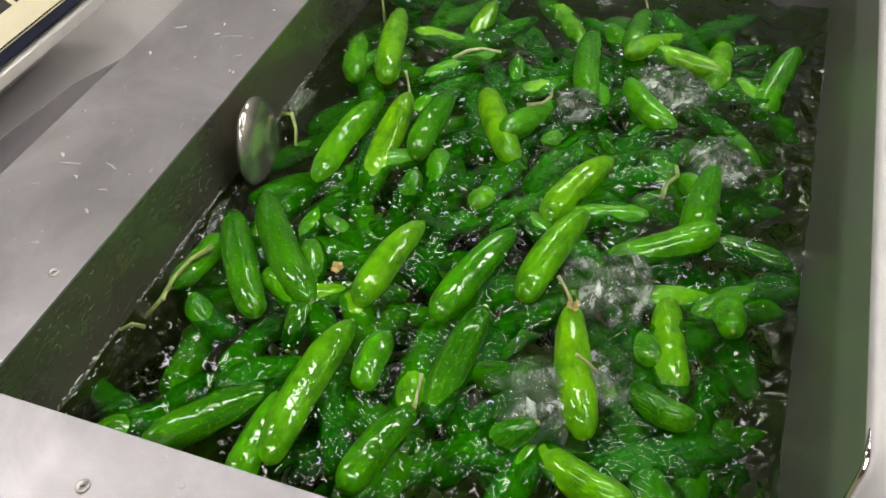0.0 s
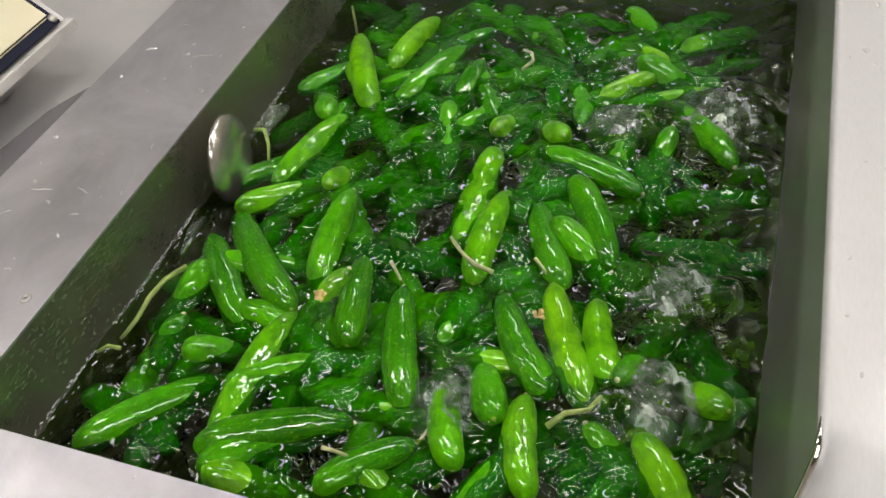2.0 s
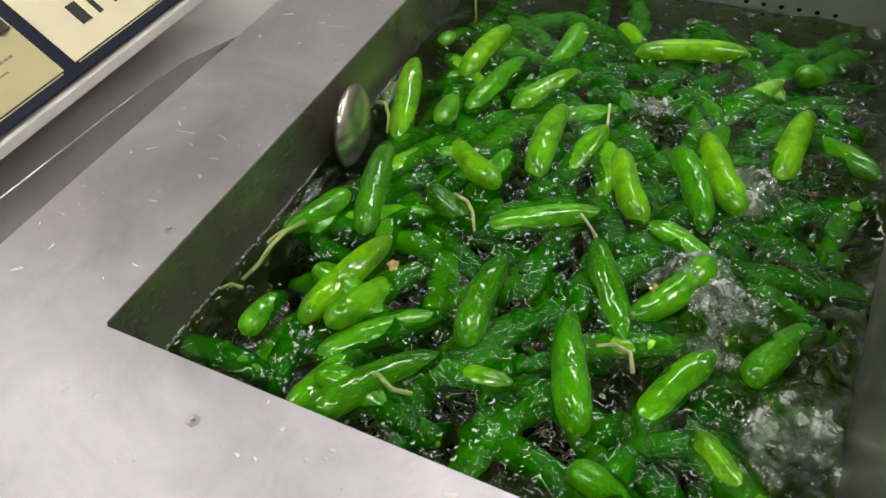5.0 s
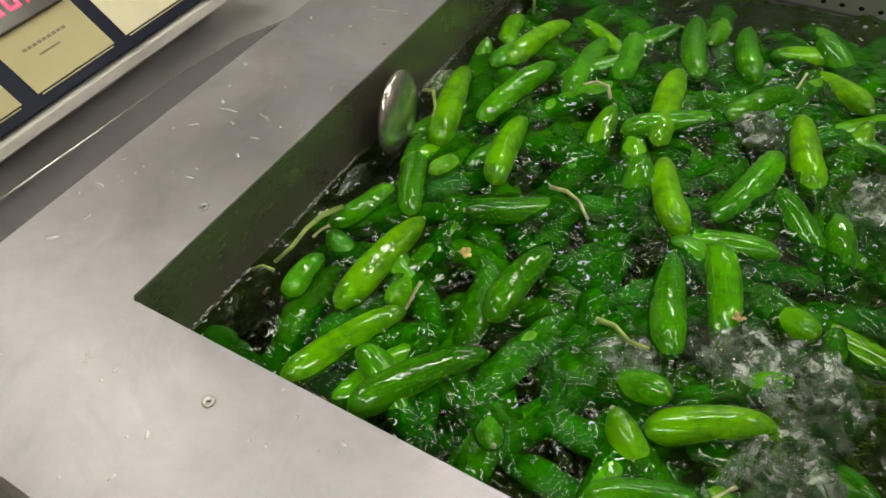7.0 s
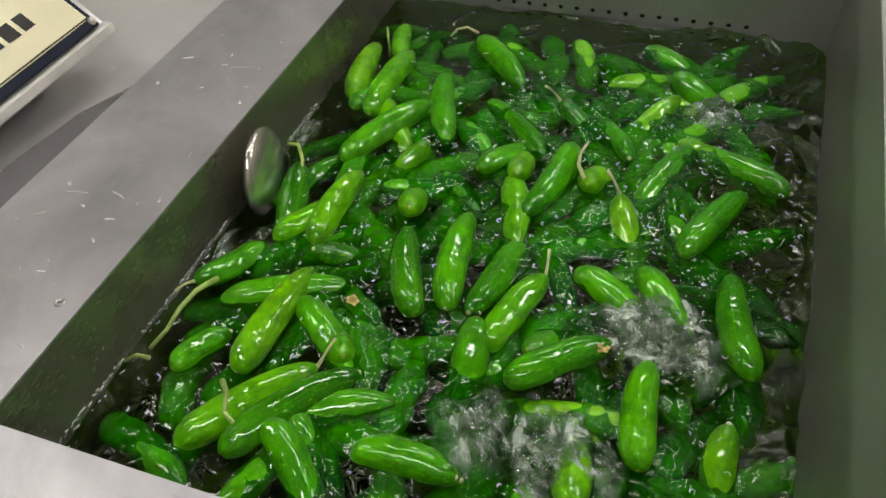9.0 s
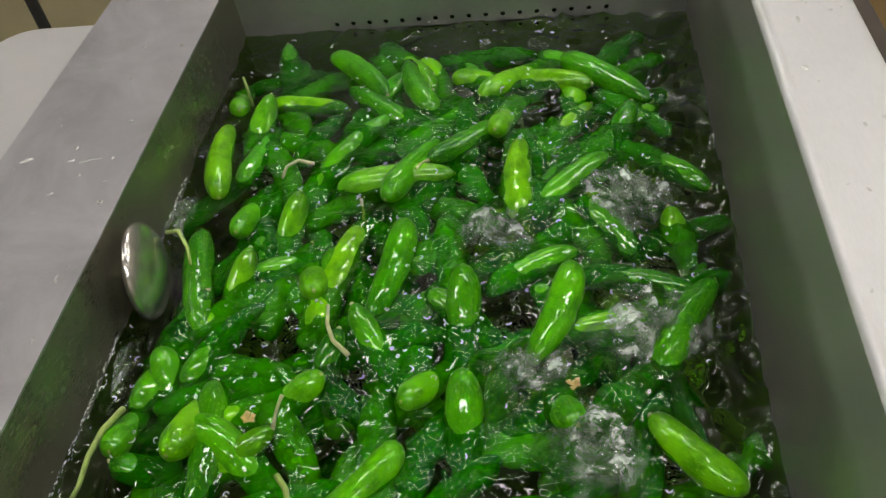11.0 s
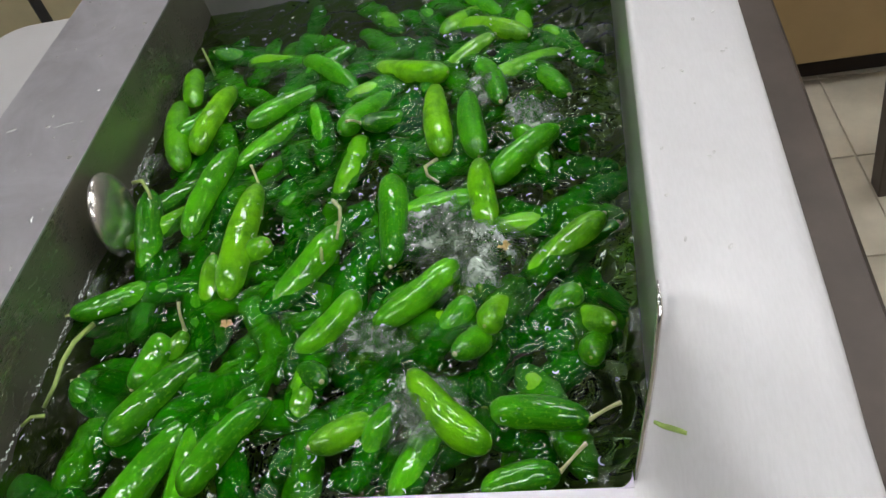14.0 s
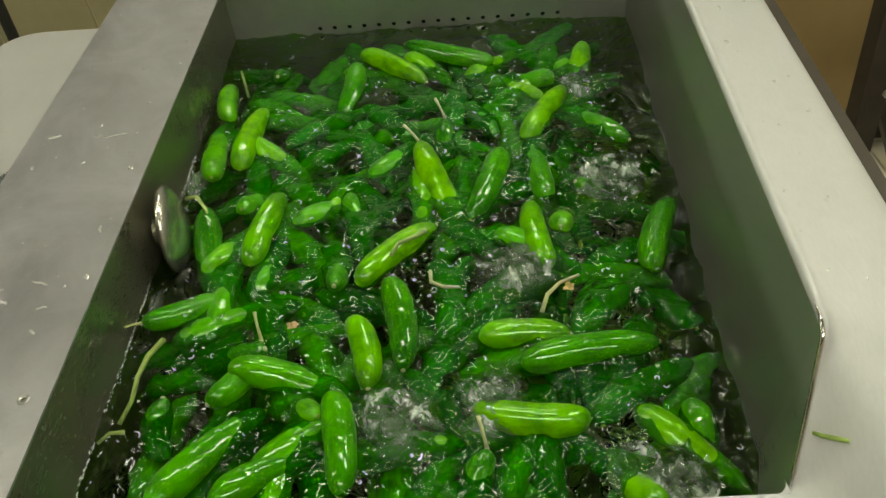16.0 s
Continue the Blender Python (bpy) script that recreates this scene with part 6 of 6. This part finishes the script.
    walk(c[41], [(t, afloat(*p)) for t, *p in ((0,.629,.62,.716,4,0,139), (0.5,.629,.62,.758,-38,0,139), (1,.552,.663,.802,0,0,118), (1.5,.542,.69,.765,-32,0,120), (2,.462,.796,.77,-28,0,56), (2.5,.368,.783,.791,6,0,62), (3,.357,.812,.77,-28,0,18), (3.5,.269,.774,.791,5,0,18), (4,.234,.776,.791,3,0,16), (4.5,.214,.774,.791,6,0,-9), (7,.234,.728,.791,0,0,6), (7.5,.23,.75,.791,1,0,6), (8,.209,.766,.764,-33,0,13), (8.5,.236,.689,.765,-31,0,23), (9,.238,.805,.802,0,0,41), (11.5,.208,.857,.791,-2,0,41), (12,.224,.851,.731,6,0,44), (13,.258,.869,.731,-2,0,46), (13.5,.25,.842,.795,13,0,56), (14,.268,.741,.791,-1,0,43), (14.5,.262,.733,.769,-28,0,6), (15,.263,.711,.802,0,0,-13), (15.5,.246,.68,.762,-35,0,-2), (16,.249,.678,.716,1,0,-2),)])
    walk(c[42], [(t, afloat(*p)) for t, *p in ((0,.616,.216,.715,-6,0,-139), (0.5,.606,.216,.715,0,0,-139), (1,.594,.225,.796,-13,0,-148), (1.5,.584,.186,.773,-32,0,-132), (2,.578,.152,.771,-34,0,-118), (2.5,.538,.172,.768,-38,0,-102), (3,.498,.161,.802,0,0,-165), (3.5,.51,.168,.779,-26,0,-136), (4,.524,.216,.779,-26,0,-120), (4.5,.522,.205,.796,-13,0,-179), (7,.536,.242,.781,-24,0,-238), (7.5,.524,.223,.73,0,0,-241), (8,.512,.205,.79,-2,0,-244), (8.5,.512,.248,.79,5,0,-210), (9,.542,.233,.802,0,0,-177), (11.5,.533,.254,.73,-2,0,-137), (12,.533,.283,.796,-13,0,-124), (12.5,.457,.236,.771,-35,0,-117), (13,.453,.253,.73,0,0,-99), (13.5,.443,.242,.73,-2,0,-76), (14,.445,.274,.802,0,0,-48), (14.5,.41,.228,.79,2,0,-13), (15,.419,.247,.802,0,0,8), (15.5,.383,.302,.802,0,0,-1), (16,.387,.298,.715,3,0,-1),)])
    walk(c[43], [(t, afloat(*p)) for t, *p in ((0,.418,.152,.723,-5,0,-162), (1.5,.408,.152,.723,-2,0,-162), (2,.408,.152,.798,4,0,-162), (2.5,.399,.128,.798,-5,0,-172), (3,.368,.128,.802,0,0,-178), (3.5,.351,.154,.738,-2,0,-188), (4,.338,.158,.787,31,0,-196), (4.5,.341,.168,.738,2,0,-187), (7,.357,.216,.738,5,0,-140), (7.5,.362,.219,.802,0,0,-131), (8,.315,.182,.782,38,0,-123), (8.5,.298,.164,.784,35,0,-105), (9,.358,.158,.757,24,0,-91), (11.5,.292,.22,.798,3,0,-41), (12,.322,.248,.738,3,0,-55), (12.5,.331,.263,.797,13,0,-45), (13,.367,.273,.802,0,0,-109), (13.5,.366,.228,.802,0,0,-107), (14,.34,.245,.797,13,0,-48), (14.5,.376,.253,.738,-2,0,-47), (15,.406,.241,.738,-1,0,-40), (15.5,.439,.298,.802,0,0,-34), (16,.438,.291,.723,3,0,-32),)])
    walk(c[44], [(t, afloat(*p)) for t, *p in ((0,.329,.09,.802,0,0,161), (1.5,.342,.088,.721,0,0,132), (2,.342,.088,.796,3,0,132), (2.5,.354,.083,.736,5,0,146), (3,.367,.078,.757,38,0,159), (3.5,.402,.082,.782,34,0,83), (4,.516,.147,.786,29,0,118), (4.5,.498,.08,.781,36,0,80), (7,.495,.092,.796,2,0,117), (7.5,.496,.096,.736,5,0,115), (12.5,.521,.139,.736,-5,0,98), (13,.519,.147,.796,-4,0,93), (13.5,.543,.156,.797,-13,0,15), (14,.574,.117,.797,-13,0,76), (14.5,.56,.09,.796,3,0,44), (15,.582,.05,.736,4,0,29), (15.5,.604,.058,.779,38,0,13), (16,.632,.108,.779,38,0,5),)])
    walk(c[45], [(t, afloat(*p)) for t, *p in ((0,.334,.158,.715,-2,0,156), (2.5,.324,.158,.715,1,0,156), (3,.313,.173,.797,13,0,149), (3.5,.325,.097,.79,4,0,145), (4,.32,.076,.775,-36,0,81), (4.5,.284,.069,.757,-38,0,81), (7,.324,.097,.774,-38,0,54), (7.5,.348,.058,.802,0,0,102), (8,.316,.054,.79,-5,0,97), (8.5,.303,.062,.774,-38,0,46), (9,.335,.113,.802,0,0,92), (11.5,.355,.148,.73,-5,0,120), (12,.358,.169,.73,0,0,124), (12.5,.357,.173,.797,13,0,137), (13,.335,.142,.797,13,0,188), (13.5,.378,.109,.73,4,0,175), (14,.414,.096,.781,-29,0,152), (14.5,.387,.082,.79,2,0,113), (15,.407,.096,.757,6,0,154), (15.5,.417,.178,.774,-38,0,198), (16,.424,.191,.757,-34,0,269),)])
    walk(c[46], [(t, afloat(*p)) for t, *p in ((0,.658,.57,.714,-1,0,157), (2.5,.658,.57,.714,5,0,157), (3,.658,.57,.756,-38,0,157), (3.5,.644,.546,.729,-5,0,175), (4,.631,.522,.757,-37,0,192), (4.5,.591,.64,.802,0,0,173), (7,.575,.648,.763,-32,0,178), (7.5,.561,.632,.729,-5,0,160), (8,.546,.616,.766,-30,0,143), (8.5,.548,.657,.789,-5,0,185), (9,.54,.66,.729,2,0,187), (11.5,.502,.676,.76,-35,0,196), (12,.45,.707,.802,0,0,172), (12.5,.479,.722,.729,-5,0,148), (13,.515,.743,.729,-4,0,125), (13.5,.528,.735,.795,-13,0,77), (14,.493,.767,.729,1,0,97), (14.5,.455,.811,.729,-6,0,91), (15,.413,.83,.766,-29,0,83), (15.5,.262,.904,.802,0,0,51), (16,.299,.845,.802,0,0,47),)])
    walk(c[47], [(t, afloat(*p)) for t, *p in ((0,.088,.839,.717,0,0,-155), (3,.078,.839,.717,5,0,-155), (3.5,.078,.839,.792,-2,0,-155), (4,.062,.817,.776,37,0,-169), (4.5,.036,.76,.778,35,0,-188), (7,.046,.738,.792,5,0,-166), (7.5,.048,.761,.802,0,0,-166), (8,.035,.73,.792,0,0,-177), (8.5,.037,.786,.777,37,0,-177), (9,.061,.842,.792,1,0,-165), (11.5,.032,.784,.782,30,0,-174), (12,.034,.751,.783,28,0,-175), (12.5,.03,.769,.797,13,0,-174), (13,.031,.823,.732,-6,0,-166), (13.5,.06,.747,.802,0,0,-189), (14,.037,.748,.802,0,0,-166), (14.5,.036,.753,.782,29,0,-162), (15,.03,.777,.802,0,0,-178), (15.5,.03,.765,.802,0,0,-172), (16,.03,.767,.802,0,0,-172),)])
    walk(c[48], [(t, afloat(*p)) for t, *p in ((0,.349,.71,.722,-4,0,148), (3,.338,.71,.722,5,0,148), (3.5,.338,.71,.797,-5,0,148), (4,.289,.666,.737,0,0,144), (4.5,.251,.662,.802,0,0,147), (7,.209,.576,.737,4,0,192), (7.5,.203,.567,.737,1,0,203), (8,.198,.558,.77,-38,0,213), (8.5,.184,.541,.737,2,0,180), (9,.169,.524,.77,-38,0,146), (11.5,.163,.512,.785,-24,0,174), (12,.155,.496,.802,0,0,167), (12.5,.149,.503,.802,0,0,162), (13,.129,.527,.802,0,0,166), (13.5,.148,.481,.797,4,0,153), (14,.154,.443,.757,-2,0,161), (14.5,.154,.454,.797,1,0,160), (15,.142,.462,.802,0,0,165), (15.5,.14,.447,.802,0,0,165), (16,.136,.456,.802,0,0,170),)])
    walk(c[49], [(t, afloat(*p)) for t, *p in ((0,.438,.481,.802,0,0,-204), (3,.449,.483,.726,-4,0,-176), (3.5,.449,.483,.801,0,0,-176), (4,.422,.443,.773,38,0,-98), (4.5,.407,.492,.802,0,0,-154), (7,.394,.475,.801,3,0,-153), (7.5,.372,.503,.796,13,0,-152), (8,.351,.511,.773,38,0,-164), (8.5,.34,.512,.773,38,0,-223), (9,.344,.51,.741,-5,0,-220), (11.5,.364,.498,.773,38,0,-202), (12,.394,.47,.802,0,0,-201), (12.5,.378,.458,.741,0,0,-184), (13,.372,.468,.741,-5,0,-169), (13.5,.357,.436,.757,38,0,-151), (14,.313,.422,.741,1,0,-178), (14.5,.268,.408,.779,32,0,-205), (15,.289,.377,.741,3,0,-210), (15.5,.312,.409,.802,0,0,-219), (16,.317,.392,.802,0,0,-225),)])
    walk(c[50], [(t, afloat(*p)) for t, *p in ((0,.41,.532,.722,-3,0,-171), (3.5,.4,.532,.722,4,0,-171), (4,.4,.532,.772,-28,0,-171), (4.5,.414,.525,.737,-5,0,-171), (7.5,.497,.484,.737,-3,0,-170), (8,.51,.478,.759,-38,0,-170), (8.5,.53,.478,.759,-38,0,-230), (9,.502,.471,.759,-38,0,-152), (11.5,.503,.505,.737,-1,0,-187), (12,.504,.535,.802,0,0,-195), (12.5,.455,.506,.759,-38,0,-217), (13,.435,.49,.802,0,0,-182), (13.5,.398,.47,.802,0,0,-187), (14,.423,.481,.737,3,0,-167), (14.5,.438,.493,.765,-34,0,-148), (15,.411,.486,.737,-4,0,-148), (15.5,.387,.553,.794,-13,0,-154), (16,.374,.533,.794,-13,0,-160),)])
    walk(c[51], [(t, afloat(*p)) for t, *p in ((0,.592,.139,.726,5,0,139), (3.5,.582,.139,.726,0,0,139), (4,.582,.139,.791,25,0,139), (4.5,.578,.185,.757,38,0,198), (7,.526,.185,.801,-1,0,120), (7.5,.558,.154,.796,13,0,101), (8,.503,.116,.779,38,0,90), (8.5,.528,.162,.779,38,0,63), (9,.528,.16,.741,5,0,69), (11.5,.526,.149,.741,5,0,98), (12,.526,.164,.786,30,0,105), (12.5,.429,.193,.779,38,0,182), (13,.479,.234,.802,0,0,266), (13.5,.446,.169,.802,0,0,273), (14,.486,.128,.802,0,0,222), (14.5,.36,.124,.788,28,0,247), (15,.402,.105,.802,0,0,334), (15.5,.425,.132,.741,6,0,260), (16,.462,.146,.802,0,0,261),)])
    walk(c[52], [(t, afloat(*p)) for t, *p in ((0,.625,.151,.718,-4,0,137), (3.5,.625,.151,.718,-5,0,137), (4,.634,.151,.771,-38,0,137), (4.5,.617,.128,.757,-38,0,92), (7,.629,.205,.771,-38,0,58), (7.5,.601,.247,.733,3,0,75), (8,.549,.289,.733,-2,0,93), (8.5,.497,.332,.778,-30,0,110), (9,.451,.268,.802,0,0,129), (11.5,.378,.517,.733,2,0,152), (12,.36,.578,.793,-6,0,157), (12.5,.347,.602,.793,3,0,156), (13,.322,.647,.802,0,0,183), (13.5,.359,.685,.802,0,0,190), (14,.344,.67,.733,-2,0,177), (14.5,.334,.668,.793,3,0,161), (15,.33,.642,.718,3,0,162), (16,.35,.667,.718,-3,0,161),)])
    walk(c[53], [(t, afloat(*p)) for t, *p in ((0,.43,.812,.715,5,0,116), (4,.42,.812,.715,-1,0,116), (4.5,.405,.814,.802,0,0,116), (7,.544,.778,.754,16,0,55), (7.5,.599,.738,.73,0,0,38), (8,.653,.7,.752,38,0,20), (8.5,.598,.76,.752,38,0,27), (9,.603,.652,.76,32,0,79), (11.5,.39,.855,.767,27,0,112), (12,.359,.854,.802,0,0,175), (12.5,.334,.844,.802,0,0,183), (13,.383,.836,.73,-1,0,196), (13.5,.404,.771,.79,4,0,212), (14,.397,.722,.794,13,0,235), (14.5,.405,.69,.757,34,0,181), (15,.42,.701,.752,38,0,201), (15.5,.421,.817,.802,0,0,172), (16,.425,.799,.715,5,0,169),)])
    walk(c[54], [(t, afloat(*p)) for t, *p in ((0,.649,.851,.72,0,0,144), (11.5,.639,.851,.72,6,0,144), (12,.64,.872,.795,-3,0,144), (12.5,.624,.895,.735,5,0,151), (14.5,.514,.813,.735,-3,0,173), (15,.485,.779,.795,-6,0,179), (15.5,.505,.809,.735,-2,0,205), (16,.522,.803,.781,29,0,233),)])
    walk(c[55], [(t, afloat(*p)) for t, *p in ((0,.262,.099,.719,3,0,135), (1,.238,.079,.796,13,0,133), (9,.235,.074,.796,13,0,48), (13.5,.252,.099,.719,5,0,135), (14,.257,.101,.802,0,0,144), (14.5,.246,.093,.794,-6,0,158), (15,.238,.06,.734,2,0,136), (15.5,.219,.083,.802,0,0,114), (16,.192,.091,.796,13,0,121),)])
    walk(c[56], [(t, afloat(*p)) for t, *p in ((0,.556,.044,.714,-6,0,94), (13.5,.546,.044,.714,6,0,94), (14,.557,.048,.802,0,0,106), (14.5,.499,.069,.729,-2,0,123), (15,.452,.067,.789,6,0,153), (15.5,.437,.1,.789,-2,0,160), (16,.405,.076,.786,-31,0,164),)])
    walk(c[57], [(t, afloat(*p)) for t, *p in ((0,.572,.214,.799,13,0,242), (13.5,.644,.194,.722,-6,0,158), (14,.644,.194,.79,38,0,152), (14.5,.643,.151,.79,38,0,168), (15,.627,.127,.795,29,0,177), (15.5,.583,.236,.797,-1,0,112), (16,.585,.247,.722,-2,0,112),)])
    walk(c[58], [(t, afloat(*p)) for t, *p in ((0,.29,.068,.715,-1,0,145), (14,.28,.068,.715,-3,0,145), (14.5,.28,.068,.767,-38,0,145), (15,.278,.079,.757,2,0,114), (15.5,.264,.159,.767,-38,0,52), (16,.259,.125,.802,0,0,8),)])
    walk(c[59], [(t, afloat(*p)) for t, *p in ((0,.57,.074,.724,-5,0,-167), (15.5,.557,.071,.724,-1,0,-168), (16,.561,.079,.777,38,0,-167),)])
    walk(SPLASHES[0], [(t, pose(*p)) for t, *p in ((0,.52,.707,.806,0,0,23), (.5,.615,.614,.806,0,0,46), (1,.627,.717,.806,0,0,69), (1.5,.629,.726,.806,0,0,92), (2,.622,.665,.806,0,0,115), (2.5,.615,.578,.806,0,0,138), (3,.631,.425,.806,0,0,161), (3.5,.617,.351,.806,0,0,184), (4,.64,.55,.806,0,0,207), (4.5,.64,.188,.806,0,0,230), (7,.597,.272,.806,0,0,253), (7.5,.543,.269,.806,0,0,276), (8,.557,.283,.806,0,0,299), (8.5,.638,.529,.806,0,0,322), (9,.534,.332,.806,0,0,345), (11.5,.6,.394,.806,0,0,368), (12,.527,.466,.806,0,0,392), (12.5,.65,.352,.806,0,0,418), (13,.541,.376,.806,0,0,436), (13.5,.538,.422,.806,0,0,460), (14,.506,.326,.806,0,0,483), (14.5,.492,.368,.806,0,0,506), (15,.553,.524,.806,0,0,529), (15.5,.547,.248,.806,0,0,551), (16,.611,.511,.806,0,0,574),)])
    walk(SPLASHES[1], [(t, pose(*p)) for t, *p in ((0,.506,.339,.806,0,0,54), (.5,.584,.356,.806,0,0,68), (1,.515,.403,.806,0,0,82), (1.5,.597,.392,.806,0,0,96), (2,.585,.222,.806,0,0,110), (2.5,.584,.343,.806,0,0,124), (3,.511,.678,.806,0,0,138), (3.5,.525,.47,.806,0,0,152), (4,.515,.194,.806,0,0,166), (4.5,.504,.383,.806,0,0,180), (7,.599,.176,.806,0,0,194), (7.5,.522,.662,.806,0,0,208), (8,.468,.461,.806,0,0,222), (8.5,.53,.599,.806,0,0,236), (9,.467,.167,.806,0,0,250), (11.5,.59,.611,.806,0,0,264), (12,.487,.362,.806,0,0,279), (12.5,.646,.94,.806,0,0,299), (13,.466,.614,.806,0,0,306), (13.5,.453,.561,.806,0,0,320), (14,.463,.377,.806,0,0,334), (14.5,.51,.405,.806,0,0,348), (15,.432,.634,.806,0,0,362), (15.5,.641,.524,.806,0,0,375), (16,.592,.06,.806,0,0,389),)])
    walk(SPLASHES[2], [(t, pose(*p)) for t, *p in ((0,.462,.189,.806,0,0,85), (.5,.503,.497,.806,0,0,90), (1,.466,.496,.806,0,0,95), (1.5,.524,.526,.806,0,0,100), (2,.504,.622,.806,0,0,105), (2.5,.521,.458,.806,0,0,110), (3,.489,.428,.806,0,0,115), (3.5,.481,.237,.806,0,0,120), (4,.479,.261,.806,0,0,125), (4.5,.536,.538,.806,0,0,130), (7,.522,.276,.806,0,0,135), (7.5,.496,.123,.806,0,0,140), (8,.64,.345,.806,0,0,145), (8.5,.477,.432,.806,0,0,150), (9,.571,.312,.806,0,0,155), (11.5,.503,.221,.806,0,0,160), (12,.492,.235,.806,0,0,165), (12.5,.494,.558,.806,0,0,170), (13,.449,.181,.806,0,0,174), (13.5,.458,.263,.806,0,0,180), (14,.459,.126,.806,0,0,185), (14.5,.615,.233,.806,0,0,190), (15,.472,.106,.806,0,0,195), (15.5,.407,.137,.806,0,0,200), (16,.321,.144,.806,0,0,205),)])
    for i, ob in enumerate(SPLASHES[3:]):
        walk(ob, [(t * 0.5, pose(0.50 + 0.11 * math.sin(1.3 * t + 2.1 * i), 0.22 + 0.23 * i + 0.12 * math.sin(0.9 * t + 1.7 * i), 0.804 + 0.004 * math.sin(2.2 * t + i), 0, 0, 25 * t)) for t in range(33)])
    walk(LOOSE[0], [(t, pose(*p)) for t, *p in ((0,.235,.711,.814,0,0,31), (.5,.328,.299,.814,0,0,62), (1,.34,.36,.814,0,0,93), (1.5,.377,.357,.814,0,0,124), (2,.373,.343,.814,0,0,155), (2.5,.322,.512,.814,0,0,186), (3,.342,.19,.814,0,0,217), (3.5,.195,.517,.814,0,0,248), (4,.477,.112,.814,0,0,279), (4.5,.229,.315,.814,0,0,310), (7,.293,.395,.814,0,0,341), (7.5,.374,.375,.814,0,0,372), (8,.351,.177,.814,0,0,403), (8.5,.492,.299,.814,0,0,434), (9,.413,.579,.814,0,0,465), (11.5,.202,.326,.814,0,0,496), (12,.145,.567,.814,0,0,527), (12.5,.519,.715,.814,0,0,560), (13,.139,.638,.814,0,0,588), (13.5,.308,.436,.814,0,0,620), (14,.339,.395,.814,0,0,651), (14.5,.343,.488,.814,0,0,682), (15,.326,.498,.814,0,0,714), (15.5,.481,.402,.814,0,0,743), (16,.509,.3,.814,0,0,774),)])
    walk(LOOSE[1], [(t, pose(*p)) for t, *p in ((0,.361,.623,.814,0,0,51), (.5,.332,.613,.814,0,0,62), (1,.214,.7,.814,0,0,73), (1.5,.415,.74,.814,0,0,84), (2,.359,.731,.814,0,0,95), (2.5,.496,.878,.814,0,0,106), (3,.256,.5,.814,0,0,117), (3.5,.371,.17,.814,0,0,128), (4,.29,.261,.814,0,0,139), (4.5,.488,.176,.814,0,0,150), (7,.24,.623,.814,0,0,161), (7.5,.318,.466,.814,0,0,172), (8,.159,.58,.814,0,0,183), (8.5,.25,.454,.814,0,0,194), (9,.16,.859,.814,0,0,205), (11.5,.156,.597,.814,0,0,216), (12,.152,.845,.814,0,0,228), (12.5,.425,.449,.814,0,0,242), (13,.348,.429,.814,0,0,248), (13.5,.289,.287,.814,0,0,260), (14,.451,.458,.814,0,0,271), (14.5,.305,.395,.814,0,0,282), (15,.368,.856,.814,0,0,293), (15.5,.345,.836,.814,0,0,303), (16,.369,.321,.814,0,0,314),)])
    walk(LOOSE[2], [(t, pose(*p)) for t, *p in ((0,.545,.504,.814,0,0,71), (.5,.435,.255,.814,0,0,62), (1,.64,.579,.814,0,0,53), (1.5,.308,.248,.814,0,0,44), (2,.524,.176,.814,0,0,35), (2.5,.413,.163,.814,0,0,26), (3,.467,.558,.814,0,0,17), (3.5,.215,.137,.814,0,0,8), (4,.245,.093,.814,0,0,-1), (4.5,.232,.073,.814,0,0,-10), (7,.416,.236,.814,0,0,-19), (7.5,.326,.153,.814,0,0,-28), (8,.34,.144,.814,0,0,-37), (8.5,.42,.087,.814,0,0,-46), (9,.145,.114,.814,0,0,-55), (11.5,.255,.203,.814,0,0,-64), (12,.262,.409,.814,0,0,-72), (12.5,.305,.202,.814,0,0,-79), (13,.353,.527,.814,0,0,-91), (13.5,.323,.809,.814,0,0,-100), (14,.329,.358,.814,0,0,-109), (14.5,.463,.673,.814,0,0,-118), (15,.442,.16,.814,0,0,-127), (15.5,.455,.558,.814,0,0,-138), (16,.329,.401,.814,0,0,-146),)])
    for i, (ob, px, py) in enumerate(PETALS):
        walk(ob, [(t * 0.5, pose(px + 0.022 * math.sin(0.5 * t + i) + 0.003 * t * (i % 2), py + 0.02 * math.cos(0.37 * t + 2 * i), WATER + 0.012, 20, 10, 70 * i + 5 * t)) for t in range(33)])
    for ob, x, y, d, a, tilt, ph in DEEP:
        walk(ob, [(t, pose(x + 0.020 * math.sin(0.9 * t + ph), y + 0.020 * math.cos(0.7 * t + 2 * ph), WATER - d + 0.008 * math.sin(1.7 * t + ph), tilt + 5 * math.sin(1.3 * t + ph), 0, a + 14 * math.sin(0.5 * t + ph))) for t in range(17)])
    for i, ob in enumerate(GLINTS):
        walk(ob, [(t * 0.25, pose(0.016 * math.sin((2.6 + i) * t * 0.25 + 2 * i), 0.018 * math.cos((3.1 - 0.7 * i) * t * 0.25 + i), WATER + 0.003 + 0.003 * math.sin((5.0 + i) * t * 0.25), 0, 0, 2.0 * math.sin(1.1 * t * 0.25 + i))) for t in range(65)])
    walk(WATER_OB, [(t * 0.25, pose(0.022 * math.sin(1.9 * t * 0.25) + 0.010 * math.sin(5.1 * t * 0.25), 0.020 * math.cos(2.3 * t * 0.25) + 0.008 * math.sin(6.3 * t * 0.25), WATER + 0.0025 * math.sin(4.0 * t * 0.25))) for t in range(65)])


motions()
